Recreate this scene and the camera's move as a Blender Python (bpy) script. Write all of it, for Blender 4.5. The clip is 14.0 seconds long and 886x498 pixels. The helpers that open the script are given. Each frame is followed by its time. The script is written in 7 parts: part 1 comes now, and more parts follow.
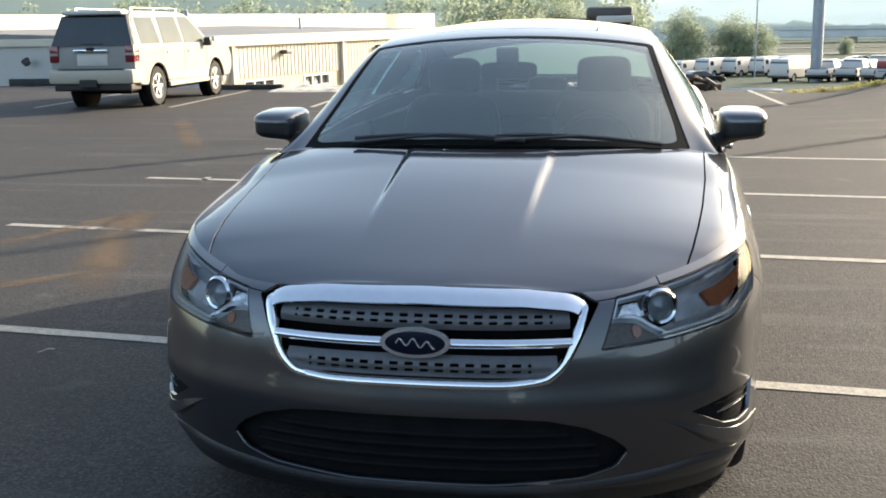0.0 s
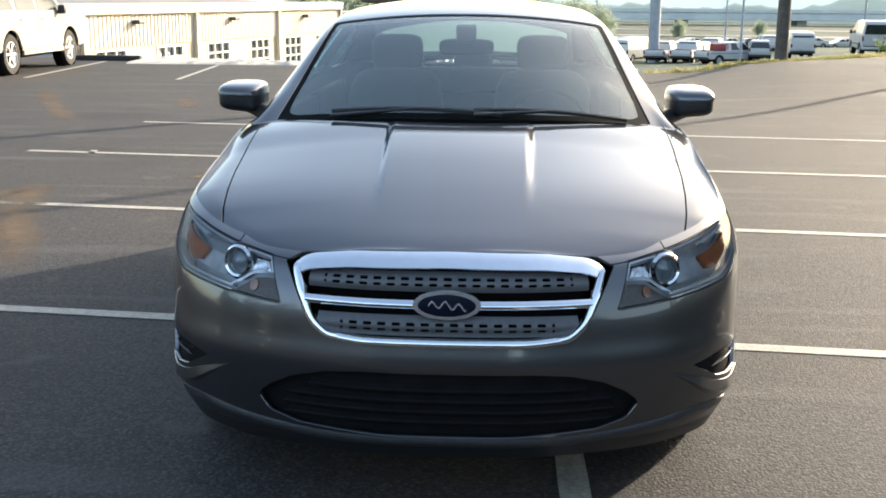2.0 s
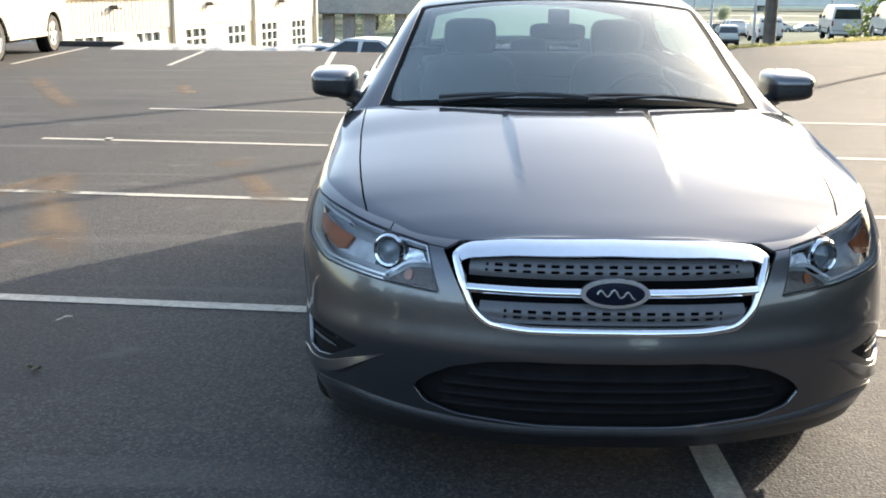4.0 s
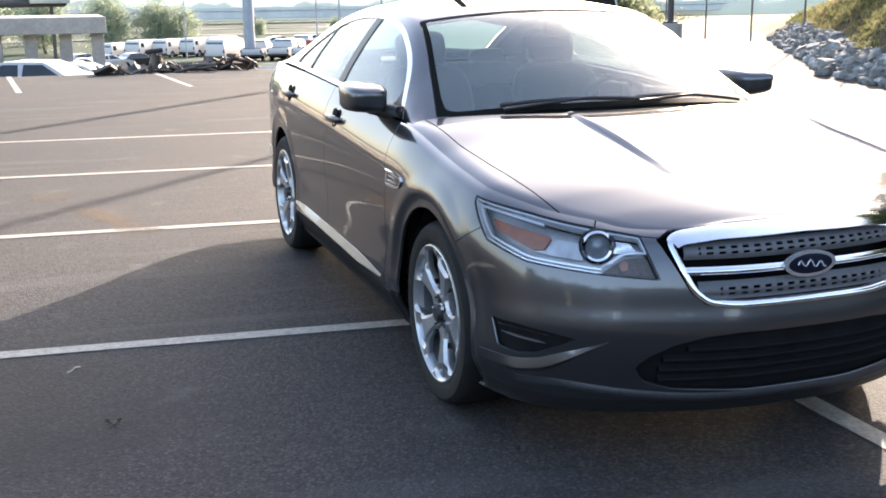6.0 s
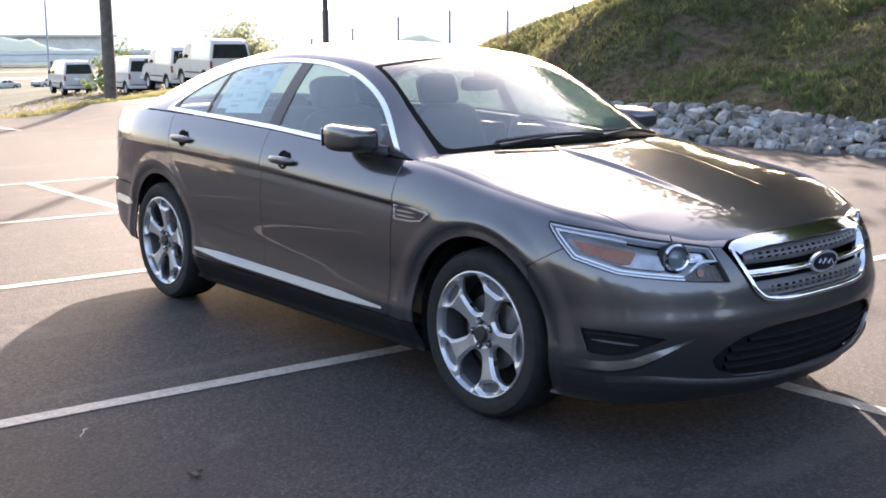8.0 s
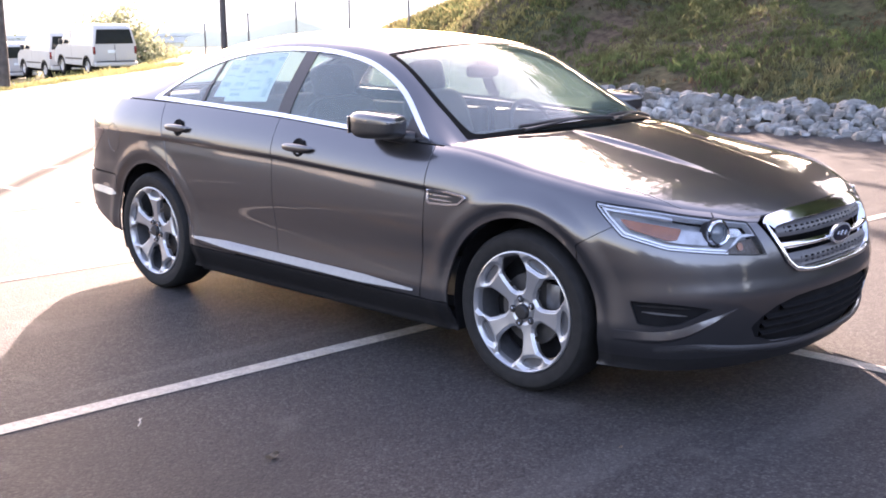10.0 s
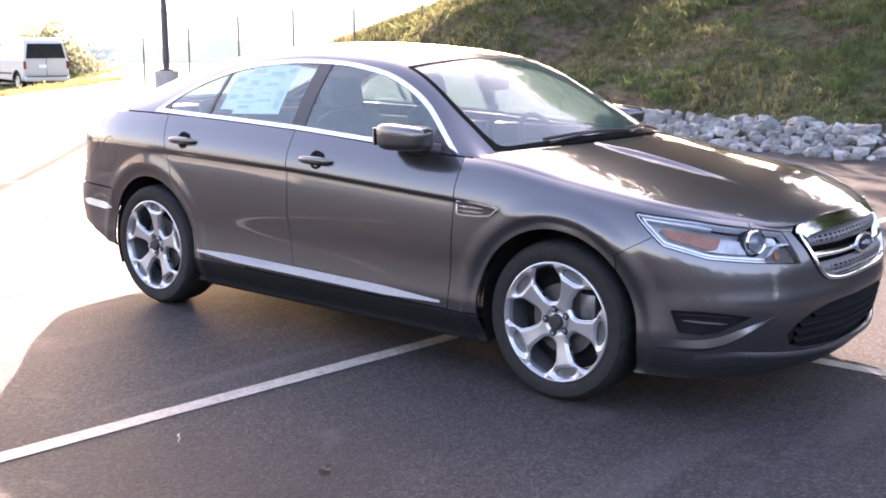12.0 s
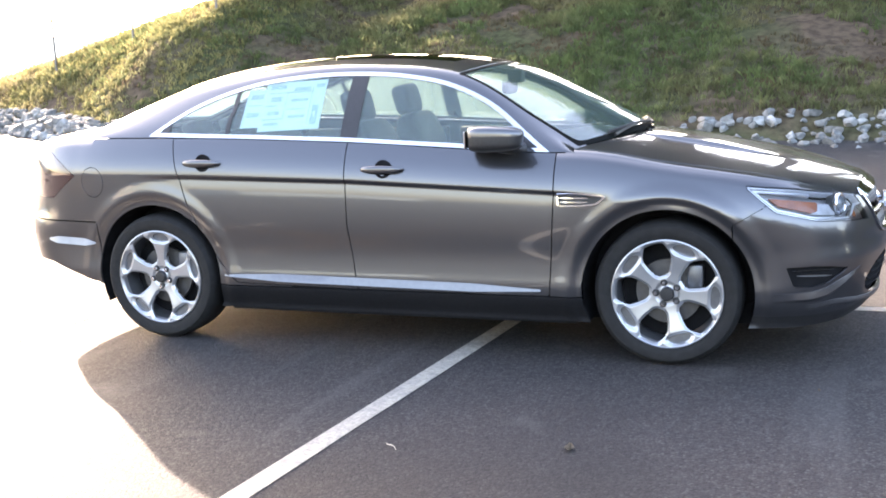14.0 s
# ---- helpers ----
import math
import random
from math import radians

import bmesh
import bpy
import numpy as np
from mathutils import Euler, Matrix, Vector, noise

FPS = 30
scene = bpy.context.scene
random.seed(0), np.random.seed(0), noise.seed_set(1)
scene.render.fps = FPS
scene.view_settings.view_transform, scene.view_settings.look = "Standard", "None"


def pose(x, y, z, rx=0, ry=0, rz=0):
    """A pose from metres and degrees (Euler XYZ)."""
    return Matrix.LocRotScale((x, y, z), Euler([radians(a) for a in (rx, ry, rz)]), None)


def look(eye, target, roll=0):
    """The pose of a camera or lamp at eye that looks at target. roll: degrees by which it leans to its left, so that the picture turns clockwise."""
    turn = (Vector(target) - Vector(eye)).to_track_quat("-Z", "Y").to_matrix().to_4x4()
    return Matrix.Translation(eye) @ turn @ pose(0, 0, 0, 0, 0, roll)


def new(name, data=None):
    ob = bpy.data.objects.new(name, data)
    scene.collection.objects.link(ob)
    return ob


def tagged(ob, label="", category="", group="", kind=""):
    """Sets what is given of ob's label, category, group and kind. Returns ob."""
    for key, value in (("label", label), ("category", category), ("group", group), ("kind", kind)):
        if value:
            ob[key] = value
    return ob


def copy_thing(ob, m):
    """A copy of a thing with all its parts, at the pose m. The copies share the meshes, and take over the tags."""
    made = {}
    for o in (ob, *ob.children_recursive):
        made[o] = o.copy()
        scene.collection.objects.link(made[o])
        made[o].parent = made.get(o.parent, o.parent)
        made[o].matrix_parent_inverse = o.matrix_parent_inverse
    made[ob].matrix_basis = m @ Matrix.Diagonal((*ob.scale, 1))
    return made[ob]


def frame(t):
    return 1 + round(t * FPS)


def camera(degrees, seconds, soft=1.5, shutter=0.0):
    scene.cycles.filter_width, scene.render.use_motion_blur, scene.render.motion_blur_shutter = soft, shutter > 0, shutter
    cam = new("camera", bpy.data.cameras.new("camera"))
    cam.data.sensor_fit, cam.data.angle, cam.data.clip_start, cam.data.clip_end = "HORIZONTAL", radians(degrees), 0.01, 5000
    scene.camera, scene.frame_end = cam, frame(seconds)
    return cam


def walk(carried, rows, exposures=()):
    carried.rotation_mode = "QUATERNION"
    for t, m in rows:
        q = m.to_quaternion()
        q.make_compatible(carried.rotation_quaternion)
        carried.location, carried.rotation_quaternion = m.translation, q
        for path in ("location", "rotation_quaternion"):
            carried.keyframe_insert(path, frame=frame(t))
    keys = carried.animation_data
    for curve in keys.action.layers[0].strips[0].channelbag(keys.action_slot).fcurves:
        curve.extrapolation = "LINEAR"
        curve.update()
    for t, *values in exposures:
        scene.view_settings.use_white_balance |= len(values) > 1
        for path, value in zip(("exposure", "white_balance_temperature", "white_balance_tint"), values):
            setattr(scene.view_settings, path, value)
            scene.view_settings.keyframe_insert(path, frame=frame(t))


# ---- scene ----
cam = camera(44.37, 14.0, soft=1.8)
PATH = [
    (0, (0.613, -2.755, 1.550), (0.243, -0.832, 1.140), -1.02),
    (0.5, (0.313, -2.873, 1.552), (0.113, -0.927, 1.134), -0.89),
    (1, (0.172, -2.955, 1.565), (0.074, -1.007, 1.125), -0.76),
    (1.5, (0.125, -2.969, 1.561), (0.030, -1.022, 1.111), 0.18),
    (2, (0.115, -2.979, 1.562), (0.032, -1.033, 1.108), 0.49),
    (2.5, (0.111, -2.993, 1.561), (0.025, -1.047, 1.107), 0.26),
    (3, (0.084, -3.008, 1.552), (-0.004, -1.062, 1.099), 0.39),
    (3.5, (-0.091, -2.995, 1.531), (-0.166, -1.050, 1.069), 1.86),
    (4, (-0.459, -2.937, 1.551), (-0.477, -0.995, 1.072), 0.49),
    (4.2, (-0.613, -2.930, 1.546), (-0.581, -0.991, 1.061), 0.98),
    (6.3, (-2.487, -2.754, 1.558), (-1.739, -0.954, 1.106), -1.26),
    (6.5, (-2.635, -2.709, 1.545), (-1.821, -0.939, 1.095), -1.46),
    (7, (-3.071, -2.542, 1.553), (-2.070, -0.868, 1.109), -1.17),
    (7.5, (-3.516, -2.397, 1.564), (-2.361, -0.816, 1.158), -0.07),
    (8, (-3.886, -2.213, 1.561), (-2.609, -0.721, 1.183), -0.08),
    (8.2, (-4.024, -2.088, 1.555), (-2.705, -0.630, 1.183), -0.65),
    (10.3, (-4.500, -1.853, 1.596), (-3.061, -0.525, 1.188), -0.13),
    (10.5, (-4.501, -1.857, 1.598), (-3.062, -0.528, 1.195), 0.15),
    (11, (-4.527, -1.852, 1.594), (-3.088, -0.519, 1.204), 0.79),
    (11.5, (-4.609, -1.791, 1.582), (-3.152, -0.475, 1.199), 1.28),
    (12, (-4.815, -1.514, 1.569), (-3.290, -0.277, 1.191), 0.10),
    (12.5, (-5.105, -1.147, 1.558), (-3.485, -0.037, 1.182), 0.55),
    (13, (-5.480, -0.750, 1.602), (-3.764, 0.203, 1.223), 0.38),
    (13.5, (-5.783, -0.254, 1.554), (-3.994, 0.558, 1.177), -1.56),
    (14, (-6.088, 0.250, 1.549), (-4.240, 0.928, 1.193), -2.48),
]
EXPOSURES = [(0, 1.68, 7050, 8), (4, 2.21, 6950, 8), (6.5, 2.34, 6900, 19), (7.3, 2.38, 7030, 23), (8, 2.29, 6950, 22), (10.5, 2.98, 7300, 34), (11.5, 3.0, 7300, 34), (13, 3.22, 7500, 31), (14, 3.46, 7450, 21)]
walk(cam, [(t, look(eye, target, roll)) for t, eye, target, roll in PATH], EXPOSURES)

# ---- world, sun, exposure ----
SUN = Vector((1.88, 2.02, 1.0)).normalized()
world = bpy.data.worlds.new("sky")
scene.world = world
world.use_nodes = True
wn = world.node_tree.nodes
sky = wn.new("ShaderNodeTexSky")
sky.sky_type = "NISHITA"
sky.sun_disc = False
sky.sun_elevation = math.asin(SUN.z)
sky.sun_rotation = math.atan2(SUN.x, SUN.y)
sky.dust_density = 2.4
sky.air_density = 1.0
sky.ozone_density = 1.0
wn["Background"].inputs[1].default_value = 0.15
world.node_tree.links.new(sky.outputs[0], wn["Background"].inputs[0])
sun_data = bpy.data.lights.new("sun", "SUN")
sun_data.energy, sun_data.angle, sun_data.color = 3.2, radians(0.5), (1.0, 0.90, 0.78)
sun = new("sun", sun_data)
sun.rotation_mode = "QUATERNION"
sun.rotation_quaternion = SUN.to_track_quat("Z", "Y")


# ---- materials ----
def mat(name, color, rough=0.5, metal=0.0, spec=0.5, coat=0.0, noise_scale=0.0, vary=0.0, bump=0.0, bump_scale=40.0,
        second=None, second_scale=3.0, second_amount=0.5, sharp=0.1, per_object=0.0, detail=6.0):
    """A node material: a base colour that varies at two scales, with fine relief."""
    m = bpy.data.materials.new(name)
    m.use_nodes = True
    nt = m.node_tree
    b = nt.nodes["Principled BSDF"]
    b.inputs["Base Color"].default_value = (*color, 1)
    b.inputs["Roughness"].default_value = rough
    b.inputs["Metallic"].default_value = metal
    b.inputs["Specular IOR Level"].default_value = spec
    b.inputs["Coat Weight"].default_value = coat
    b.inputs["Coat Roughness"].default_value = 0.03
    geo = nt.nodes.new("ShaderNodeNewGeometry")
    out = None
    if noise_scale or second or per_object:
        rgb = nt.nodes.new("ShaderNodeRGB")
        rgb.outputs[0].default_value = (*color, 1)
        out = rgb.outputs[0]
    if second:
        n2 = nt.nodes.new("ShaderNodeTexNoise")
        n2.inputs["Scale"].default_value = second_scale
        n2.inputs["Detail"].default_value = detail
        nt.links.new(geo.outputs["Position"], n2.inputs["Vector"])
        ramp = nt.nodes.new("ShaderNodeMapRange")
        ramp.inputs["From Min"].default_value = 0.5 - sharp
        ramp.inputs["From Max"].default_value = 0.5 + sharp
        ramp.inputs["To Max"].default_value = second_amount
        nt.links.new(n2.outputs["Fac"], ramp.inputs["Value"])
        mix = nt.nodes.new("ShaderNodeMix")
        mix.data_type = "RGBA"
        nt.links.new(ramp.outputs[0], mix.inputs["Factor"])
        nt.links.new(out, mix.inputs["A"])
        mix.inputs["B"].default_value = (*second, 1)
        out = mix.outputs["Result"]
    if noise_scale:
        n1 = nt.nodes.new("ShaderNodeTexNoise")
        n1.inputs["Scale"].default_value = noise_scale
        n1.inputs["Detail"].default_value = 4
        nt.links.new(geo.outputs["Position"], n1.inputs["Vector"])
        r1 = nt.nodes.new("ShaderNodeMapRange")
        r1.inputs["From Min"].default_value, r1.inputs["From Max"].default_value = 0.3, 0.7
        r1.inputs["To Min"].default_value, r1.inputs["To Max"].default_value = 1 - vary, 1 + vary
        nt.links.new(n1.outputs["Fac"], r1.inputs["Value"])
        hsv = nt.nodes.new("ShaderNodeHueSaturation")
        nt.links.new(r1.outputs[0], hsv.inputs["Value"])
        nt.links.new(out, hsv.inputs["Color"])
        out = hsv.outputs[0]
    if per_object:
        info = nt.nodes.new("ShaderNodeObjectInfo")
        r2 = nt.nodes.new("ShaderNodeMapRange")
        r2.inputs["To Min"].default_value, r2.inputs["To Max"].default_value = 1 - per_object, 1 + per_object
        nt.links.new(info.outputs["Random"], r2.inputs["Value"])
        hs2 = nt.nodes.new("ShaderNodeHueSaturation")
        nt.links.new(r2.outputs[0], hs2.inputs["Value"])
        nt.links.new(out, hs2.inputs["Color"])
        out = hs2.outputs[0]
    if out:
        nt.links.new(out, b.inputs["Base Color"])
    if bump:
        nb = nt.nodes.new("ShaderNodeTexNoise")
        nb.inputs["Scale"].default_value = bump_scale
        nb.inputs["Detail"].default_value = 5
        nt.links.new(geo.outputs["Position"], nb.inputs["Vector"])
        bp = nt.nodes.new("ShaderNodeBump")
        bp.inputs["Strength"].default_value = bump
        bp.inputs["Distance"].default_value = 0.02
        nt.links.new(nb.outputs["Fac"], bp.inputs["Height"])
        nt.links.new(bp.outputs[0], b.inputs["Normal"])
    return m


def leafy(m, amount=0.45):
    """Lets light shine through thin leaves and blades."""
    nt = m.node_tree
    b = nt.nodes["Principled BSDF"]
    thin = nt.nodes.new("ShaderNodeBsdfTranslucent")
    bright = nt.nodes.new("ShaderNodeHueSaturation")
    bright.inputs["Value"].default_value = 1.3
    bright.inputs["Saturation"].default_value = 0.85
    nt.links.new(b.inputs["Base Color"].links[0].from_socket, bright.inputs["Color"])
    nt.links.new(bright.outputs[0], thin.inputs[0])
    mix = nt.nodes.new("ShaderNodeMixShader")
    mix.inputs[0].default_value = amount
    nt.links.new(b.outputs[0], mix.inputs[1])
    nt.links.new(thin.outputs[0], mix.inputs[2])
    nt.links.new(mix.outputs[0], nt.nodes["Material Output"].inputs["Surface"])
    return m


ASPHALT = mat("asphalt", (0.036, 0.0365, 0.038), 0.82, spec=0.205, noise_scale=170, vary=0.45, bump=0.25, bump_scale=110,
              second=(0.056, 0.047, 0.043), second_scale=0.5, second_amount=0.85, sharp=0.16, detail=9.0)


def weather_asphalt(m):
    """Pale aggregate chips, long scuffs and dark oil spots on the asphalt."""
    nt = m.node_tree
    b = nt.nodes["Principled BSDF"]
    col = b.inputs["Base Color"].links[0].from_socket
    geo = nt.nodes.new("ShaderNodeNewGeometry")

    def layer(col, value, lo, hi, amount, tint):
        r = nt.nodes.new("ShaderNodeMapRange")
        r.inputs["From Min"].default_value, r.inputs["From Max"].default_value, r.inputs["To Max"].default_value = lo, hi, amount
        nt.links.new(value, r.inputs["Value"])
        mix = nt.nodes.new("ShaderNodeMix")
        mix.data_type = "RGBA"
        nt.links.new(r.outputs[0], mix.inputs["Factor"])
        nt.links.new(col, mix.inputs["A"])
        mix.inputs["B"].default_value = (*tint, 1)
        return mix.outputs["Result"]

    def noise_of(scale, detail, stretch=None):
        n = nt.nodes.new("ShaderNodeTexNoise")
        n.inputs["Scale"].default_value, n.inputs["Detail"].default_value = scale, detail
        src = geo.outputs["Position"]
        if stretch:
            mp = nt.nodes.new("ShaderNodeMapping")
            mp.inputs["Rotation"].default_value = (0, 0, stretch[0])
            mp.inputs["Scale"].default_value = (stretch[1], stretch[2], 1)
            nt.links.new(src, mp.inputs["Vector"])
            src = mp.outputs[0]
        nt.links.new(src, n.inputs["Vector"])
        return n.outputs["Fac"]

    v = nt.nodes.new("ShaderNodeTexVoronoi")
    v.inputs["Scale"].default_value = 85
    nt.links.new(geo.outputs["Position"], v.inputs["Vector"])
    chip = nt.nodes.new("ShaderNodeSeparateColor")
    nt.links.new(v.outputs["Color"], chip.inputs[0])
    col = layer(col, chip.outputs[0], 0.45, 1.0, 0.55, (0.105, 0.101, 0.097))
    col = layer(col, chip.outputs[1], 0.5, 1.0, 0.55, (0.012, 0.012, 0.013))
    col = layer(col, v.outputs["Distance"], 0.30, 0.60, 0.35, (0.010, 0.010, 0.011))
    bump = nt.nodes.new("ShaderNodeBump")
    bump.inputs["Strength"].default_value, bump.inputs["Distance"].default_value = 0.38, 0.006
    bump.invert = True
    nt.links.new(v.outputs["Distance"], bump.inputs["Height"])
    if b.inputs["Normal"].links:
        nt.links.new(b.inputs["Normal"].links[0].from_socket, bump.inputs["Normal"])
    nt.links.new(bump.outputs[0], b.inputs["Normal"])
    col = layer(col, noise_of(1.0, 8, (0.5, 0.35, 3.2)), 0.56, 0.72, 0.55, (0.085, 0.082, 0.078))
    col = layer(col, noise_of(0.33, 7), 0.56, 0.68, 0.65, (0.020, 0.020, 0.021))
    col = layer(col, noise_of(2.3, 9), 0.63, 0.72, 0.5, (0.090, 0.085, 0.078))
    nt.links.new(col, b.inputs["Base Color"])


weather_asphalt(ASPHALT)
LINE = mat("line_paint", (0.345, 0.32, 0.27), 0.7, noise_scale=60, vary=0.25, bump=0.3, bump_scale=110,
           second=(0.22, 0.21, 0.19), second_scale=14, second_amount=0.7, sharp=0.12)
ORANGE = mat("orange_marking", (0.24, 0.150, 0.075), 0.8, spec=0.3, noise_scale=120, vary=0.45, second=(0.13, 0.088, 0.052), second_scale=2.6, second_amount=1.0, sharp=0.18, detail=9.0)


def worn_away(m, scale, lo, hi):
    """Paint that has flaked off in patches, so that the ground shows through."""
    nt = m.node_tree
    b = nt.nodes["Principled BSDF"]
    geo = nt.nodes.new("ShaderNodeNewGeometry")
    n = nt.nodes.new("ShaderNodeTexNoise")
    n.inputs["Scale"].default_value, n.inputs["Detail"].default_value, n.inputs["Roughness"].default_value = scale, 9, 0.7
    nt.links.new(geo.outputs["Position"], n.inputs["Vector"])
    r = nt.nodes.new("ShaderNodeMapRange")
    r.inputs["From Min"].default_value, r.inputs["From Max"].default_value = lo, hi
    thick = nt.nodes.new("ShaderNodeAttribute")
    thick.attribute_name = "thickness"
    both = nt.nodes.new("ShaderNodeMath")
    both.operation = "MULTIPLY"
    nt.links.new(n.outputs["Fac"], r.inputs["Value"])
    nt.links.new(r.outputs[0], both.inputs[0])
    nt.links.new(thick.outputs["Fac"], both.inputs[1])
    nt.links.new(both.outputs[0], b.inputs["Alpha"])


worn_away(ORANGE, 2.6, 0.36, 0.74)
GRASS_EARTH = mat("grassy_earth", (0.080, 0.058, 0.040), 0.95, spec=0.1, noise_scale=6, vary=0.45, bump=0.9, bump_scale=14,
                  second=(0.050, 0.056, 0.026), second_scale=0.55, second_amount=0.9, sharp=0.1)
FARGROUND = mat("far_ground", (0.040, 0.062, 0.043), 0.95, spec=0.1, noise_scale=0.5, vary=0.25, second=(0.062, 0.080, 0.068), second_scale=0.035, second_amount=0.9, sharp=0.05)
DRYGRASS = mat("dry_grass", (0.22, 0.19, 0.10), 0.9, spec=0.1, noise_scale=3, vary=0.3, second=(0.10, 0.12, 0.035), second_scale=0.8, second_amount=0.8)
BLADE = leafy(mat("grass_blades", (0.082, 0.112, 0.040), 0.8, spec=0.2, second=(0.20, 0.165, 0.085), second_scale=0.35, second_amount=0.9, sharp=0.12, noise_scale=2.5, vary=0.4))
ROCK = mat("riprap_stone", (0.25, 0.262, 0.258), 0.85, spec=0.3, noise_scale=11, vary=0.35, bump=0.8, bump_scale=26, second=(0.17, 0.145, 0.115), second_scale=3, second_amount=0.55, per_object=0.4)
SIDING = mat("beige_siding", (0.53, 0.485, 0.425), 0.6, spec=0.15, noise_scale=0.8, vary=0.05, second=(0.45, 0.42, 0.36), second_scale=0.4, second_amount=0.6)
# Grey metal; on the end wall this grey paints the shaded siding.
GREY_AND_SHADE = mat("grey_and_shaded_siding", (0.45, 0.45, 0.44), 0.5, noise_scale=0.8, vary=0.05, second=(0.40, 0.40, 0.39), second_scale=0.4, second_amount=0.6)
BLOCKWALL = mat("painted_block", (0.54, 0.48, 0.345), 0.8, noise_scale=3, vary=0.08, second=(0.47, 0.41, 0.29), second_scale=0.7, second_amount=0.6, bump=0.2, bump_scale=30)
TRIM = mat("trim_beige", (0.58, 0.53, 0.44), 0.5, spec=0.2, noise_scale=1, vary=0.06)
ROOFM = mat("roof_membrane", (0.15, 0.15, 0.15), 0.8, noise_scale=1, vary=0.15, second=(0.2, 0.19, 0.18), second_scale=0.3)
ROOFW = mat("roof_white", (0.62, 0.60, 0.56), 0.6, noise_scale=1, vary=0.08, second=(0.5, 0.47, 0.43), second_scale=0.3)
DARKWIN = mat("window_pane_dark", (0.05, 0.06, 0.065), 0.1, spec=0.5, noise_scale=1.5, vary=0.4)
FRAMEW = mat("window_frame_white", (0.7, 0.68, 0.62), 0.5, noise_scale=4, vary=0.06)
CONCRETE = mat("concrete", (0.38, 0.36, 0.33), 0.85, noise_scale=6, vary=0.15, bump=0.3, second=(0.28, 0.26, 0.24), second_scale=1.5)
BLACKRUB = mat("black_rubber_edge", (0.03, 0.03, 0.03), 0.8, noise_scale=5, vary=0.3)
WOODPOLE = mat("wood_pole", (0.09, 0.075, 0.065), 0.85, noise_scale=8, vary=0.25, bump=0.4, second=(0.13, 0.11, 0.09), second_scale=2)
STEELPOLE = mat("steel_pole", (0.28, 0.31, 0.36), 0.5, metal=0.2, noise_scale=2, vary=0.1)
DARKPOLE = mat("dark_pole", (0.05, 0.045, 0.045), 0.5, noise_scale=5, vary=0.15)
LEAF = leafy(mat("leaves", (0.06, 0.10, 0.03), 0.7, spec=0.3, second=(0.12, 0.15, 0.05), second_scale=1.2, second_amount=0.9, noise_scale=4, vary=0.4))
BARK = mat("bark", (0.09, 0.07, 0.055), 0.9, noise_scale=6, vary=0.3, bump=0.5)
WHITEPAINT = mat("white_car_paint", (0.46, 0.46, 0.45), 0.35, coat=0.3, noise_scale=1.5, vary=0.03)
TANPAINT = mat("tan_car_trim", (0.42, 0.385, 0.315), 0.5, coat=0.1, noise_scale=2, vary=0.04)
CARGLASS = mat("dark_car_glass", (0.02, 0.024, 0.026), 0.05, spec=0.6, noise_scale=2, vary=0.2)
TYREM = mat("tyre_rubber", (0.013, 0.013, 0.013), 0.75, spec=0.3, noise_scale=30, vary=0.25, bump=0.2, bump_scale=200)
RED = mat("red_lamp", (0.16, 0.008, 0.014), 0.15, coat=0.8, noise_scale=20, vary=0.15)
BLACKPLASTIC = mat("black_plastic", (0.018, 0.018, 0.019), 0.45, noise_scale=80, vary=0.2)
ALLOY = mat("alloy_wheel", (0.44, 0.45, 0.465), 0.33, metal=0.75, coat=0.4, noise_scale=12, vary=0.05)


# ---- mesh helpers ----
def mesh_object(name, verts, faces, material, parent=None, label="", smooth=False):
    me = bpy.data.meshes.new(name)
    me.from_pydata([tuple(v) for v in verts], [], [tuple(f) for f in faces])
    me.update()
    if smooth:
        me.polygons.foreach_set("use_smooth", [True] * len(me.polygons))
    me.materials.append(material)
    ob = new(name, me)
    if parent is not None:
        ob.parent = parent
    if label:
        ob["label"] = label
    return ob


def part(name, bm, material, parent, label="", smooth=False):
    """Links a bmesh as one mesh object under a thing or under a part."""
    me = bpy.data.meshes.new(name)
    bm.to_mesh(me)
    bm.free()
    if smooth:
        me.polygons.foreach_set("use_smooth", [True] * len(me.polygons))
        me.set_sharp_from_angle(angle=radians(38))
    me.materials.append(material)
    ob = new(name, me)
    if parent is not None:
        ob.parent = parent
    if label:
        ob["label"] = label
    return ob


def empty(name, m=None):
    ob = new(name)
    if m is not None:
        ob.matrix_world = m
        ob.matrix_basis = m
    return ob


def box(bm, x0, x1, y0, y1, z0, z1, bevel=0.0, m=None):
    t = Matrix.Translation(((x0 + x1) / 2, (y0 + y1) / 2, (z0 + z1) / 2)) @ Matrix.Diagonal((x1 - x0, y1 - y0, z1 - z0, 1))
    if m is not None:
        t = m @ t
    made = bmesh.ops.create_cube(bm, size=1, matrix=t)["verts"]
    if bevel:
        edges = list({e for v in made for e in v.link_edges})
        bmesh.ops.bevel(bm, geom=edges, offset=bevel, segments=2, profile=0.5, affect="EDGES")
    return bm


def boxed(*a, **k):
    return box(bmesh.new(), *a, **k)


def tube(bm, a, b, r0, r1=None, sides=12):
    a, b = Vector(a), Vector(b)
    d = b - a
    m = Matrix.Translation((a + b) / 2) @ d.to_track_quat("Z", "Y").to_matrix().to_4x4()
    bmesh.ops.create_cone(bm, cap_ends=True, segments=sides, radius1=r0, radius2=r0 if r1 is None else r1, depth=d.length, matrix=m)
    return bm


def smooth01(x):
    x = np.clip(x, 0, 1)
    return x * x * (3 - 2 * x)


